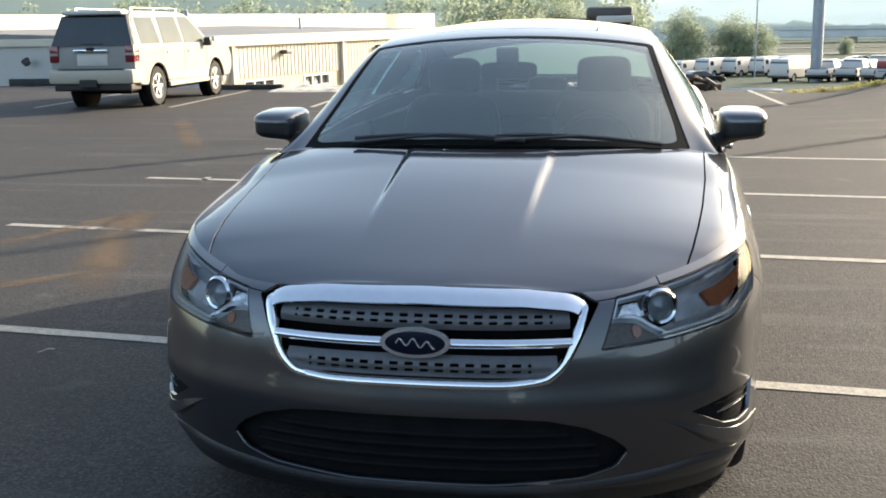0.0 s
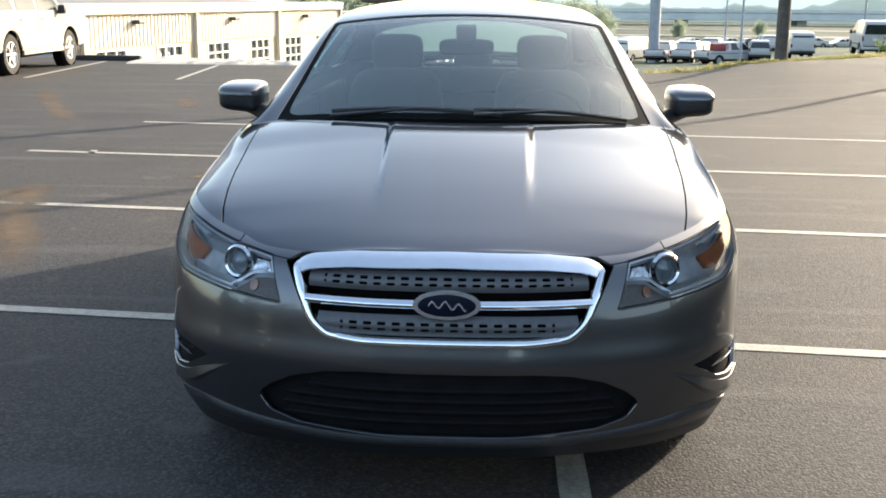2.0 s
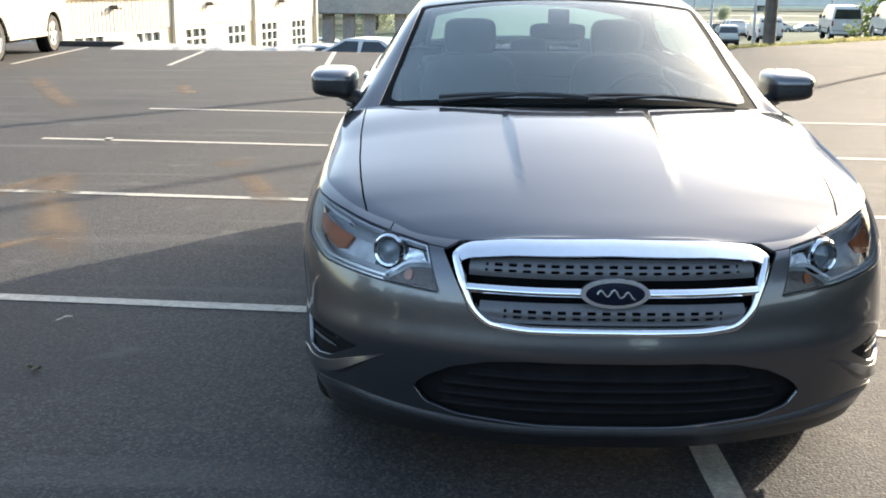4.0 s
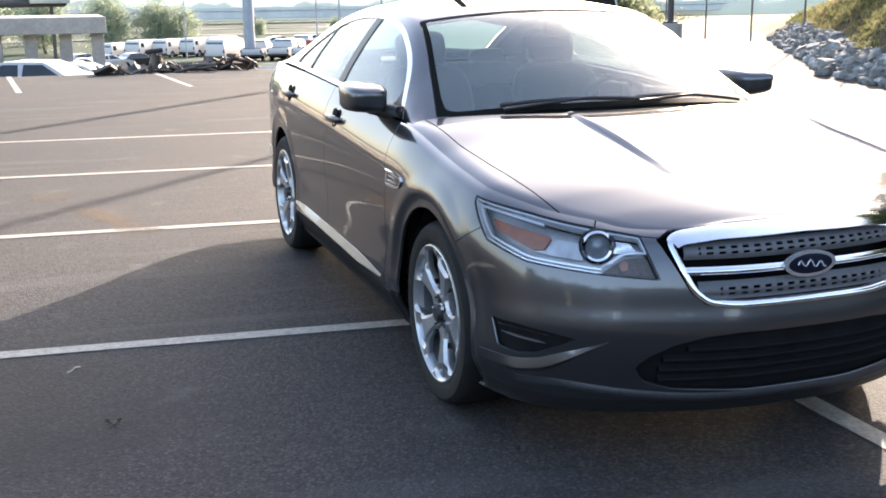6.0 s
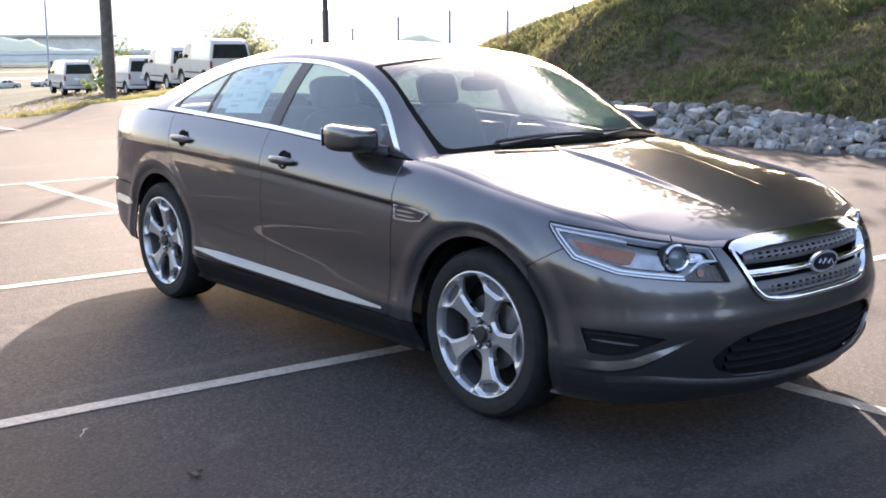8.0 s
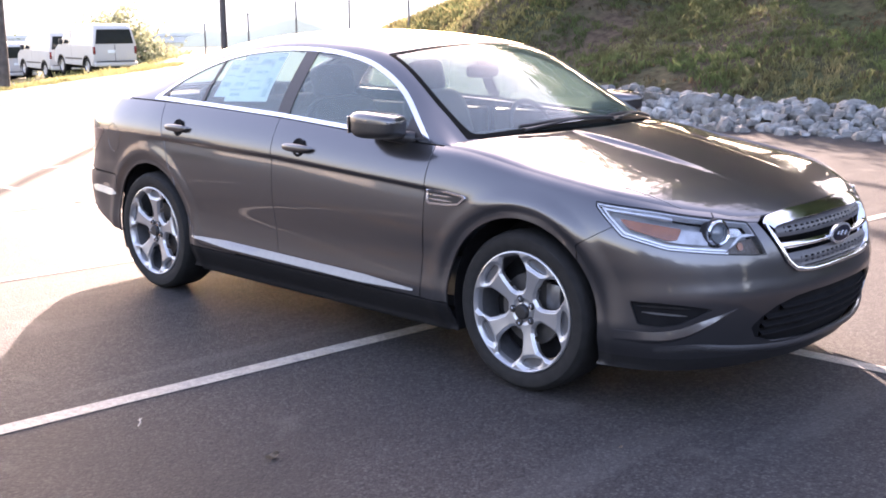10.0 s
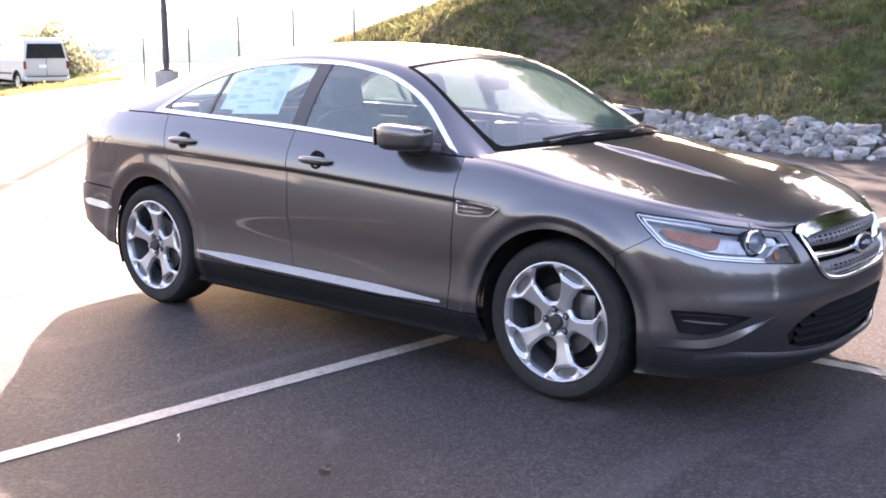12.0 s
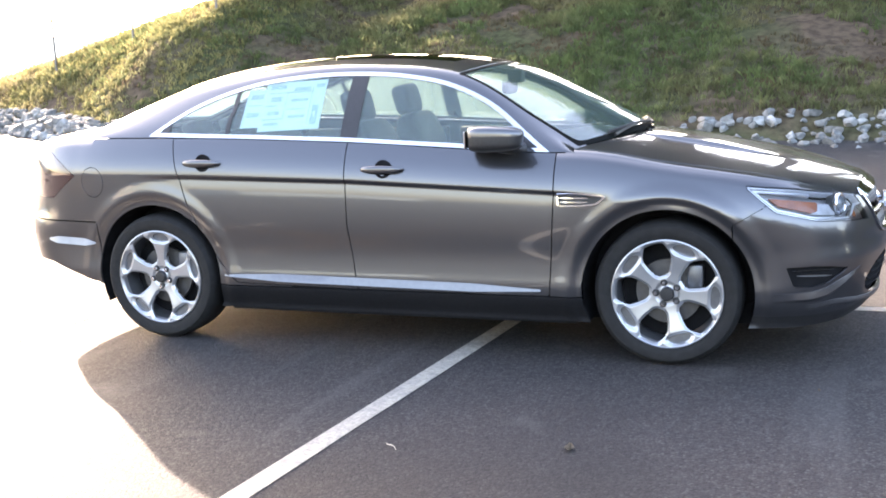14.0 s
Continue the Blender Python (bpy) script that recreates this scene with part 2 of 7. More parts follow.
# ---- ground: one sheet from the parking lot to the horizon ----
def rock_foot(y):
    """x of the foot of the slope at y."""
    return float(np.interp(y, (-14, -4, 4, 9, 13.6, 16, 18, 24, 40), (9.6, 9.8, 9.8, 10.1, 10.9, 12.4, 13.4, 17.0, 26.0)))


def lot_edge(x):
    """y of the far edge of the asphalt at x."""
    return float(np.interp(x, (-30, -10, -3, 2.6, 4.2, 6.2, 9, 12, 16, 30), (27.0, 24.0, 21.8, 21.6, 19.4, 20.4, 22.7, 25.3, 28.8, 46.0)))


def ground_z(x, y):
    foot = rock_foot(y)
    # the lot rises a little towards its far corner
    h = 0.28 * float(smooth01((x - 2.8) / 3.2)) * float(np.clip((y - 11.5) / 8.5, 0, 1))
    # the slope beside the lot, which tapers off behind it
    up = max(0.0, x - foot)
    top = float(np.interp(y, (-40, 3, 9, 14, 18, 24, 32), (9.0, 7.5, 5.2, 3.0, 1.9, 0.7, 0.0)))
    if up > 0:
        s = min(1.0, up / 13.0)
        rise = 0.52 * up if up < 1.2 else 0.624 + (up - 1.2) * 0.37
        h0, h = h, min(rise, top * (1 - math.exp(-rise / max(top, 0.05))) * 1.15)
        if y > 10:
            # towards its end the bank is steeper and has a flat crest
            crest = float(np.interp(y, (10, 13, 15, 17, 18.5, 20, 24, 32), (4.2, 3.2, 2.65, 2.08, 1.6, 1.25, 0.6, 0.02)))
            steep = 0.52 * up if up < 1.0 else 0.52 + (up - 1.0) * 0.95
            w = float(smooth01((y - 10) / 3.0))
            h = h * (1 - w) + w * (max(steep, 0.01) ** -3 + crest ** -3) ** (-1 / 3)
        h += h0 + 0.16 * noise.noise((x * 0.5, y * 0.5, 0)) * min(1, up)
        h += 0.07 * noise.noise((x * 1.7, y * 1.7, 5)) * min(1, up / 2)
    # the terrace falls away behind the far edge of the lot
    edge = lot_edge(x)
    beyond = y - edge
    if beyond > 0 and h < 0.7:
        fall = float(np.interp(beyond, (0, 1.5, 4, 14, 36, 58, 100, 400), (0, -0.35, -1.3, -2.1, -3.0, -4.1, -5.3, -7.2)))
        lift = float(np.interp(x - 0.35 * (y - 24), (2, 9), (1.0, np.interp(beyond, (2, 4, 18), (0.16, 0.34, 0.72)))))
        h += fall * (lift if beyond < 45 else lift + (1 - lift) * min(1, (beyond - 45) / 40))
    return h


def build_ground():
    xs = np.concatenate([np.array((-3000, -1200, -500, -220, -110, -70, -45, -32)), np.linspace(-24, 30, 109), np.array((34, 40, 52, 75, 120, 260, 700, 3000))])
    ys = np.concatenate([np.array((-3000, -1000, -300, -120, -60, -36)), np.linspace(-24, 48, 145), np.array((52, 58, 66, 78, 95, 120, 160, 240, 400, 800, 1600, 3000))])
    verts = [(x, y, ground_z(x, y)) for y in ys for x in xs]
    nx = len(xs)
    faces = [(j * nx + i, j * nx + i + 1, (j + 1) * nx + i + 1, (j + 1) * nx + i) for j in range(len(ys) - 1) for i in range(nx - 1)]
    ob = mesh_object("ground", verts, faces, ASPHALT, smooth=True)
    ob.data.materials.append(GRASS_EARTH)
    ob.data.materials.append(FARGROUND)
    ob.data.materials.append(DRYGRASS)
    for p in ob.data.polygons:
        c = p.center
        edge = lot_edge(c.x)
        if c.x > rock_foot(c.y) + 0.1:
            p.material_index = 1 if c.y < 24 else 3 if c.y < 62 else 2
        elif c.y > edge and c.y < 46 and c.x > 2:
            p.material_index = 3
        elif c.y > edge + 30:
            p.material_index = 2
    return tagged(ob, "dark worn asphalt parking lot and the land round it", "ground", kind="structure")


ground = build_ground()


def stripe(a, b, width=0.1, material=LINE, label="worn white parking line painted on the asphalt"):
    a, b = Vector((*a, 0)), Vector((*b, 0))
    d = (b - a).normalized()
    n = Vector((-d.y, d.x, 0)) * width / 2
    steps = max(2, int((b - a).length / 0.35))
    verts, faces = [], []
    for i in range(steps + 1):
        c = a.lerp(b, i / steps)
        for s in (-1, 1):
            w = n * (1 + 0.10 * noise.noise((c.x * 4, c.y * 4, s)))
            p = c + s * w
            verts.append((p.x, p.y, max(ground_z(p.x, p.y), ground_z(c.x, c.y)) + 0.004))
    for i in range(steps):
        faces.append((2 * i, 2 * i + 1, 2 * i + 3, 2 * i + 2))
    return tagged(mesh_object("parking_line", verts, faces, material), label, "parking line", "parking lines", kind="structure")


SLANT = 0.1031
for k in range(4):
    y0 = 1.97 + 2.66 * k
    left, right = (-4.62, -4.47, -4.55, -4.2)[k], 5.4
    stripe((left, y0 - SLANT * left), (right, y0 - SLANT * right))
stripe((0.41, -0.72), (0.41, 9.93))
for k in range(6):
    xk = -11.5 + 2.89 * k
    stripe((xk, 17.2), (xk - 0.30, 21.5 + (0.9 if k < 2 else 0)))


stripe((-3.87, 7.62), (-3.90, 7.85), 0.07)


# ---- the sedan ----
PAINT = mat("grey_metallic_paint", (0.090, 0.091, 0.098), 0.29, metal=0.86, spec=0.5, coat=1.0, noise_scale=900, vary=0.12)
# flakes under a clear coat do not brighten at a glancing angle
PAINT.node_tree.nodes["Principled BSDF"].inputs["Specular Tint"].default_value = (0.36, 0.37, 0.38, 1)
PAINT.node_tree.nodes["Principled BSDF"].inputs["Coat IOR"].default_value = 1.60
PAINT.node_tree.nodes["Principled BSDF"].inputs["Coat Roughness"].default_value = 0.04
CHROME = mat("chrome", (0.80, 0.81, 0.83), 0.09, metal=1.0, noise_scale=30, vary=0.03)
LIPGREY = mat("dark_grey_lip", (0.045, 0.045, 0.048), 0.42, metal=0.3, noise_scale=60, vary=0.12)
MOULD = mat("dull_silver_moulding", (0.20, 0.203, 0.207), 0.32, metal=0.7, noise_scale=40, vary=0.06)
# Black sill, made matt and darker to paint the shadow under the car.
SILLSHADE = mat("shade_black_sill", (0.010, 0.010, 0.011), 0.75, spec=0.15, noise_scale=80, vary=0.2)
SATIN = mat("satin_silver", (0.55, 0.55, 0.56), 0.3, metal=0.8, noise_scale=40, vary=0.05)
FRIT = mat("black_glass_print", (0.007, 0.008, 0.008), 0.6, spec=0.02, noise_scale=60, vary=0.1)
INNER = mat("dark_inner_panel", (0.010, 0.010, 0.011), 0.9, spec=0.12, noise_scale=20, vary=0.2)
GRILLE_GREY = mat("grille_grey", (0.105, 0.105, 0.11), 0.4, metal=0.3, noise_scale=60, vary=0.1)
SEAT = mat("seat_leather", (0.040, 0.040, 0.038), 0.55, noise_scale=15, vary=0.12, bump=0.15, bump_scale=60)
DASH = mat("dashboard_plastic", (0.055, 0.058, 0.06), 0.6, noise_scale=30, vary=0.15, bump=0.1, bump_scale=120)
LINER = mat("headliner_cloth", (0.24, 0.23, 0.21), 0.9, noise_scale=30, vary=0.08)
AMBER = mat("amber_reflector", (0.38, 0.125, 0.055), 0.2, coat=0.7, noise_scale=25, vary=0.2)
PAPER = mat("sticker_paper", (0.72, 0.78, 0.78), 0.7, noise_scale=20, vary=0.04)
PRINT = mat("sticker_print", (0.50, 0.60, 0.62), 0.7, noise_scale=60, vary=0.2)
BADGE_BLUE = mat("badge_blue", (0.005, 0.008, 0.020), 0.35, spec=0.2, coat=0.0, noise_scale=60, vary=0.1)
TAILDARK = mat("smoked_tail_lamp", (0.040, 0.014, 0.014), 0.12, coat=1.0, noise_scale=20, vary=0.2)
# Brake disc steel, darkened to paint the shade behind the spokes.
DISC = mat("brake_disc", (0.085, 0.082, 0.08), 0.5, metal=0.6, noise_scale=20, vary=0.15)


def glass(name, tint, gloss=1.0, dust_veil=0.0, ior=1.5):
    m = bpy.data.materials.new(name)
    m.use_nodes = True
    nt = m.node_tree
    nt.nodes.clear()
    out = nt.nodes.new("ShaderNodeOutputMaterial")
    mix = nt.nodes.new("ShaderNodeMixShader")
    tr = nt.nodes.new("ShaderNodeBsdfTransparent")
    gl = nt.nodes.new("ShaderNodeBsdfGlossy")
    fr = nt.nodes.new("ShaderNodeFresnel")
    tr.inputs[0].default_value = (*tint, 1)
    gl.inputs["Roughness"].default_value = 0.015
    gl.inputs["Color"].default_value = (gloss, gloss, gloss, 1)
    fr.inputs["IOR"].default_value = ior
    nt.links.new(fr.outputs[0], mix.inputs[0])
    nt.links.new(tr.outputs[0], mix.inputs[1])
    nt.links.new(gl.outputs[0], mix.inputs[2])
    last = mix.outputs[0]
    if dust_veil:
        # a thin teal film scatters the light coming through: dust plus painted haze
        film = nt.nodes.new("ShaderNodeBsdfTranslucent")
        film.inputs[0].default_value = (0.62, 0.92, 0.86, 1)
        over = nt.nodes.new("ShaderNodeMixShader")
        over.inputs[0].default_value = dust_veil
        nt.links.new(last, over.inputs[1])
        lit = nt.nodes.new("ShaderNodeBsdfDiffuse")
        lit.inputs[0].default_value = (0.62, 0.92, 0.86, 1)
        both = nt.nodes.new("ShaderNodeMixShader")
        nt.links.new(film.outputs[0], both.inputs[1])
        nt.links.new(lit.outputs[0], both.inputs[2])
        nt.links.new(both.outputs[0], over.inputs[2])
        last = over.outputs[0]
    nt.links.new(last, out.inputs[0])
    return m


# Film amounts also stand in for haze, glare and glow on each pane.
GLASS = glass("green_tinted_glass", (0.88, 0.97, 0.93), 1.0, 0.10, 1.85)
SIDEGLASS = glass("green_tinted_side_glass", (0.84, 0.94, 0.90), 1.0, 0.12, 1.75)
REARGLASS = glass("clear_rear_glass", (0.88, 0.95, 0.92), 0.5, 0.22)
SUNGLASS = glass("dark_roof_glass", (0.05, 0.05, 0.06))
LENS = glass("clear_lamp_lens", (0.96, 0.97, 0.98), 0.28)


def spline(ts, vs, t):
    """A smooth curve through the values vs at ts (cubic Hermite, tempered slopes)."""
    ts, vs, t = np.asarray(ts, float), np.asarray(vs, float), np.asarray(t, float)
    h, d = np.diff(ts), np.diff(vs) / np.diff(ts)
    m = np.empty_like(vs)
    m[1:-1] = (d[:-1] * h[1:] + d[1:] * h[:-1]) / (h[1:] + h[:-1])
    m[0], m[-1] = d[0], d[-1]
    i = np.clip(np.searchsorted(ts, t) - 1, 0, len(h) - 1)
    u = np.clip((t - ts[i]) / h[i], 0, 1)
    return ((1 + 2 * u) * (1 - u) ** 2 * vs[i] + u * (1 - u) ** 2 * h[i] * m[i] + u * u * (3 - 2 * u) * vs[i + 1] - u * u * (1 - u) * h[i] * m[i + 1])


# plan outline of the body at its widest, from the middle of the nose round to the middle of the tail
OX = np.array((-0.25, 0, 0.25, 0.48, 0.71, 0.882, 0.952, 0.972, 0.974, 0.968, 0.966, 0.957, 0.917, 0.84, 0.66, 0.4, 0, -0.4))
OY = np.array((0.014, 0.0, 0.014, 0.072, 0.175, 0.345, 0.57, 0.80, 1.05, 2.3, 3.4, 3.92, 4.38, 4.73, 4.94, 5.02, 5.05, 5.02))
OS = np.concatenate([[0], np.cumsum(np.hypot(np.diff(OX), np.diff(OY)))])
OS -= OS[1]
S_END = OS[-2]
WHEELS_Y = (1.005, 3.865)


def outline(s):
    return spline(OS, OX, s), spline(OS, OY, s)


def s_of_x(x):
    """Outline parameter at the front for a given x."""
    g = np.linspace(0, 1.0, 300)
    return np.interp(x, outline(g)[0], g)


def s_of_y(y):
    g = np.linspace(0.3, S_END - 0.3, 800)
    return np.interp(y, outline(g)[1], g)


def crease_z(y):
    return np.interp(y, (0.6, 1.54, 2.64, 3.63, 4.6), (0.79, 0.85, 0.905, 0.93, 0.93))


def shoulder_z(s):
    x, y = outline(s)
    side = spline((0.0, 0.185, 0.38, 0.68, 1.0, 1.42, 1.6, 2.7, 3.85, 4.35, 4.73, 4.94, 5.06),
                  (0.80, 0.842, 0.875, 0.925, 0.972, 1.035, 1.04, 1.105, 1.14, 1.138, 1.12, 1.105, 1.095), y)
    nose = spline((0, 0.25, 0.48, 0.62, 0.75), (0.838, 0.834, 0.816, 0.824, 0.85), x)
    w = smooth01((0.22 - y) / 0.1) * (y < 1)
    return side * (1 - w) + nose * w


def inset(s, z):
    """How far the body lies inside its outline at height z."""
    x, y = outline(s)
    q = z - shoulder_z(s)
    zc = crease_z(y)
    side = 0.080 * np.clip(1 + q / 0.20, 0, 1) ** 1.8
    side += 0.055 * np.clip((0.33 - z) / 0.11, 0, 1) ** 1.3
    side += 0.008 * np.exp(-(((z - 0.53) / 0.10) ** 2)) - 0.003 * np.exp(-(((z - 0.385) / 0.035) ** 2))
    amp = smooth01((y - 1.25) / 0.35) * smooth01((3.95 - y) / 0.35)
    below = np.maximum(zc - z, 0)
    side += amp * 0.014 / (1 + np.exp(-np.clip((zc - z) / 0.0035, -40, 40))) * np.exp(-below / 0.075)
    for yc in WHEELS_Y:
        r = np.hypot(y - yc, z - 0.36)
        side -= (0.006 * smooth01((0.55 - r) / 0.065) - 0.014 * smooth01((0.478 - r) / 0.045)) * (z > 0.2)
    front = spline((0.18, 0.26, 0.34, 0.46, 0.52, 0.58, 0.66, 0.74, 0.80, 0.845, 0.9), (0.10, 0.036, 0.012, -0.010, -0.014, -0.002, 0.014, 0.043, 0.08, 0.13, 0.2), z)
    front = front + 0.0 * x
    rear = spline((0.2, 0.34, 0.5, 0.66, 0.7, 0.9, 1.05, 1.12), (0.13, 0.04, 0.0, 0.005, 0.02, 0.045, 0.06, 0.09), z)
    wf = smooth01((0.62 - y) / 0.5)
    wr = smooth01((y - 4.42) / 0.45)
    return side * (1 - wf) * (1 - wr) + front * wf + rear * wr


def skin(s, z, out=0.0):
    """A point of the lower body (the half at +x) at outline parameter s and height z."""
    s, z = np.broadcast_arrays(np.asarray(s, float), np.asarray(z, float))
    x, y = outline(s)
    x1, y1 = outline(s + 1e-3)
    tx, ty = x1 - x, y1 - y
    l = np.hypot(tx, ty)
    nx, ny = -ty / l, tx / l
    d = inset(s, z) - out
    return np.stack([x + nx * d, y + ny * d, z], -1)


def grid_tris(nu, nv, flip=False):
    i = np.arange(nu * nv).reshape(nu, nv)
    a, b, c, d = i[:-1, :-1].ravel(), i[1:, :-1].ravel(), i[1:, 1:].ravel(), i[:-1, 1:].ravel()
    t = np.concatenate([np.stack([a, b, c], 1), np.stack([a, c, d], 1)])
    return t[:, ::-1] if flip else t


def normals_of(P, T):
    n = np.zeros_like(P)
    f = np.cross(P[T[:, 1]] - P[T[:, 0]], P[T[:, 2]] - P[T[:, 0]])
    for k in range(3):
        np.add.at(n, T[:, k], f)
    return n / np.maximum(np.linalg.norm(n, axis=1, keepdims=True), 1e-12)


def clip(A, T, f):
    """Keeps of the triangles T what has f > 0; A holds the attributes of the vertices, a row each."""
    f = np.where(np.abs(f) < 1e-7, 1e-7, f)
    inside = f > 0
    count = inside[T].sum(1)
    tris = [tuple(t) for t in T[count == 3]]
    rows, made = [], {}
    base = len(A)

    def cross(i, j):
        key = (min(i, j), max(i, j))
        if key not in made:
            u = f[i] / (f[i] - f[j])
            made[key] = base + len(rows)
            rows.append(A[i] + (A[j] - A[i]) * u)
        return made[key]

    for t in T[(count > 0) & (count < 3)]:
        poly = []
        for k in range(3):
            i, j = int(t[k]), int(t[(k + 1) % 3])
            if inside[i]:
                poly.append(i)
            if inside[i] != inside[j]:
                poly.append(cross(i, j))
        for k in range(1, len(poly) - 1):
            tris.append((poly[0], poly[k], poly[k + 1]))
    if not tris:
        return A[:0], np.zeros((0, 3), int)
    A2 = np.vstack([A] + ([np.array(rows)] if rows else []))
    T2 = np.array(tris, int)
    used, inv = np.unique(T2, return_inverse=True)
    return A2[used], inv.reshape(-1, 3)


def polygon_field(px, py, pts):
    """Signed distance to a polygon, positive inside."""
    p = np.asarray(pts, float)
    q = np.roll(p, -1, 0)
    best = np.full(px.shape, 1e9)
    inside = np.zeros(px.shape, bool)
    for (ax, ay), (bx, by) in zip(p, q):
        dx, dy = bx - ax, by - ay
        t = np.clip(((px - ax) * dx + (py - ay) * dy) / (dx * dx + dy * dy), 0, 1)
        best = np.minimum(best, np.hypot(px - ax - t * dx, py - ay - t * dy))
        inside ^= ((ay > py) != (by > py)) & (px < dx * (py - ay) / (dy if abs(dy) > 1e-12 else 1e-12) + ax)
    return np.where(inside, best, -best)


def panel_mesh(name, A, T, sides, depth=0.012):
    """A sheet with turned-in edges. A: position and normal. sides: factors of x by which it is built (1, -1 or both)."""
    P, N = A[:, :3], A[:, 3:6]
    verts, norms, faces = [], [], []
    edges = {}
    for t in T:
        for k in range(3):
            e = (int(t[k]), int(t[(k + 1) % 3]))
            if (e[1], e[0]) in edges:
                del edges[(e[1], e[0])]
            else:
                edges[e] = True
    rim = [e for e in edges if not (abs(P[e[0], 0]) < 2e-3 and abs(P[e[1], 0]) < 2e-3)] if depth else []
    for sx in sides:
        base = len(verts)
        flip = np.array((sx, 1, 1))
        verts += list(P * flip)
        norms += list(N * flip)
        faces += [(base + t[0], base + t[1], base + t[2]) if sx > 0 else (base + t[2], base + t[1], base + t[0]) for t in T.tolist()]
        outer, inner = {}, {}
        for a, b in rim:
            e = P[b] - P[a]
            o = np.cross(e, N[a])
            o /= max(np.linalg.norm(o), 1e-9)
            for i in (a, b):
                if i not in outer:
                    outer[i] = len(verts)
                    n = o + 0.6 * N[i]
                    verts.append(P[i] * flip)
                    norms.append(n / np.linalg.norm(n) * flip)
                    inner[i] = len(verts)
                    verts.append((P[i] - N[i] * depth) * flip)
                    norms.append(o * flip)
            q = (outer[b], outer[a], inner[a], inner[b])
            faces.append(q if sx > 0 else q[::-1])
    me = bpy.data.meshes.new(name)
    me.from_pydata([tuple(map(float, v)) for v in verts], [], faces)
    me.update()
    me.polygons.foreach_set("use_smooth", [True] * len(me.polygons))
    me.normals_split_custom_set_from_vertices([tuple(map(float, n)) for n in norms])
    return me


def panel(name, A, T, material, parent, sides=(1, -1), depth=0.012, label=""):
    me = panel_mesh(name, A, T, sides, depth)
    me.materials.append(material)
    ob = new(name, me)
    ob.parent = parent
    if label:
        ob["label"] = label
    return ob


sedan = empty("sedan")
tagged(sedan, "dark grey metallic four-door sedan parked across a bay line", "car")

# -- lower body sheet: columns along the outline, rows upwards
ss = np.concatenate([np.linspace(0, 1.7, 150), np.linspace(1.7, 5.2, 230)[1:], np.linspace(5.2, S_END, 60)[1:]])
zt = shoulder_z(ss)
cy = outline(ss)[1]
zc_ = np.minimum(crease_z(cy), zt - 0.05)
rows_z = []
for k in np.linspace(0, 1, 15)[:-1]:
    rows_z.append(0.2 + (0.45 - 0.2) * k + 0 * ss)
for k in np.linspace(0, 1, 27)[:-1]:
    rows_z.append(0.45 + (zc_ - 0.025 - 0.45) * k)
for k in np.linspace(0, 1, 13)[:-1]:
    rows_z.append(zc_ - 0.025 + 0.045 * k)
for k in np.linspace(0, 1, 16):
    rows_z.append(zc_ + 0.02 + (zt - zc_ - 0.02) * k)
ZZ = np.stack(rows_z, 1)
SSg = np.repeat(ss[:, None], ZZ.shape[1], 1)
LP = skin(SSg, ZZ).reshape(-1, 3)
LT = grid_tris(*ZZ.shape)
LN = normals_of(LP, LT)
if LN[np.argmin(np.abs(LP[:, 1] - 2.5) + np.abs(LP[:, 2] - 0.6)), 0] < 0:
    LT, LN = LT[:, ::-1], -LN
LN[np.abs(LP[:, 0]) < 1e-3, 0] = 0

# -- the hood, wings' tops and boot lid as one height field inside the shoulder line
edge = skin(ss, zt)
HOOD_Y, HOOD_Z = (0.10, 0.13, 0.3, 0.5, 0.7, 0.97, 1.25, 1.5), (0.825, 0.838, 0.893, 0.946, 0.990, 1.042, 1.088, 1.125)
BOOT_Y, BOOT_Z = (4.2, 4.5, 4.7, 4.87, 4.95, 5.05), (1.175, 1.175, 1.168, 1.150, 1.13, 1.08)


NX = 84


def height_field(front):
    m = cy < 2.4 if front else cy > 2.8
    ey, ex, ez = edge[m, 1], edge[m, 0], edge[m, 2]
    if not front:
        ey, ex, ez = ey[::-1], ex[::-1], ez[::-1]
        ys = np.arange(4.2, 4.955, 0.02)
    else:
        ys = np.concatenate([np.linspace(ey[0] + 0.0005, 0.2, 12), np.arange(0.22, 1.55, 0.02)])
    order = np.argsort(ey)
    wx, wz = np.interp(ys, ey[order], ex[order]), np.interp(ys, ey[order], ez[order])
    hc = spline(HOOD_Y, HOOD_Z, ys) if front else spline(BOOT_Y, BOOT_Z, ys)
    e = 1 - (1 - np.linspace(0, 1, NX)) ** 1.25
    X = e[None, :] * wx[:, None]
    Z = wz[:, None] + (hc - wz)[:, None] * (1 - e[None, :] ** 2.3)
    if front:
        fade = smooth01((ys - 0.32) / 0.60)[:, None]
        line = 0.235 + 0.035 * (ys[:, None] / 1.3)
        fade = fade * (1 - 0.80 * smooth01((ys[:, None] - 1.02) / 0.26))
        Z = Z + 0.017 * fade * smooth01((line - X) / 0.015 + 0.5) - 0.008 * fade
    P = np.stack([X, np.repeat(ys[:, None], NX, 1), Z], -1).reshape(-1, 3)
    T = grid_tris(len(ys), NX, flip=True)
    N = normals_of(P, T)
    if N[:, 2].mean() < 0:
        T, N = T[:, ::-1], -N
    N[np.abs(P[:, 0]) < 1e-3, 0] = 0
    return P, T, N, np.repeat(e[None, :], len(ys), 0).ravel(), ys


def normalise(n):
    return n / np.maximum(np.linalg.norm(n, axis=1, keepdims=True), 1e-9)


FP, FT, FN, FE, FYS = height_field(True)
BP, BT, BN, BE, BYS = height_field(False)
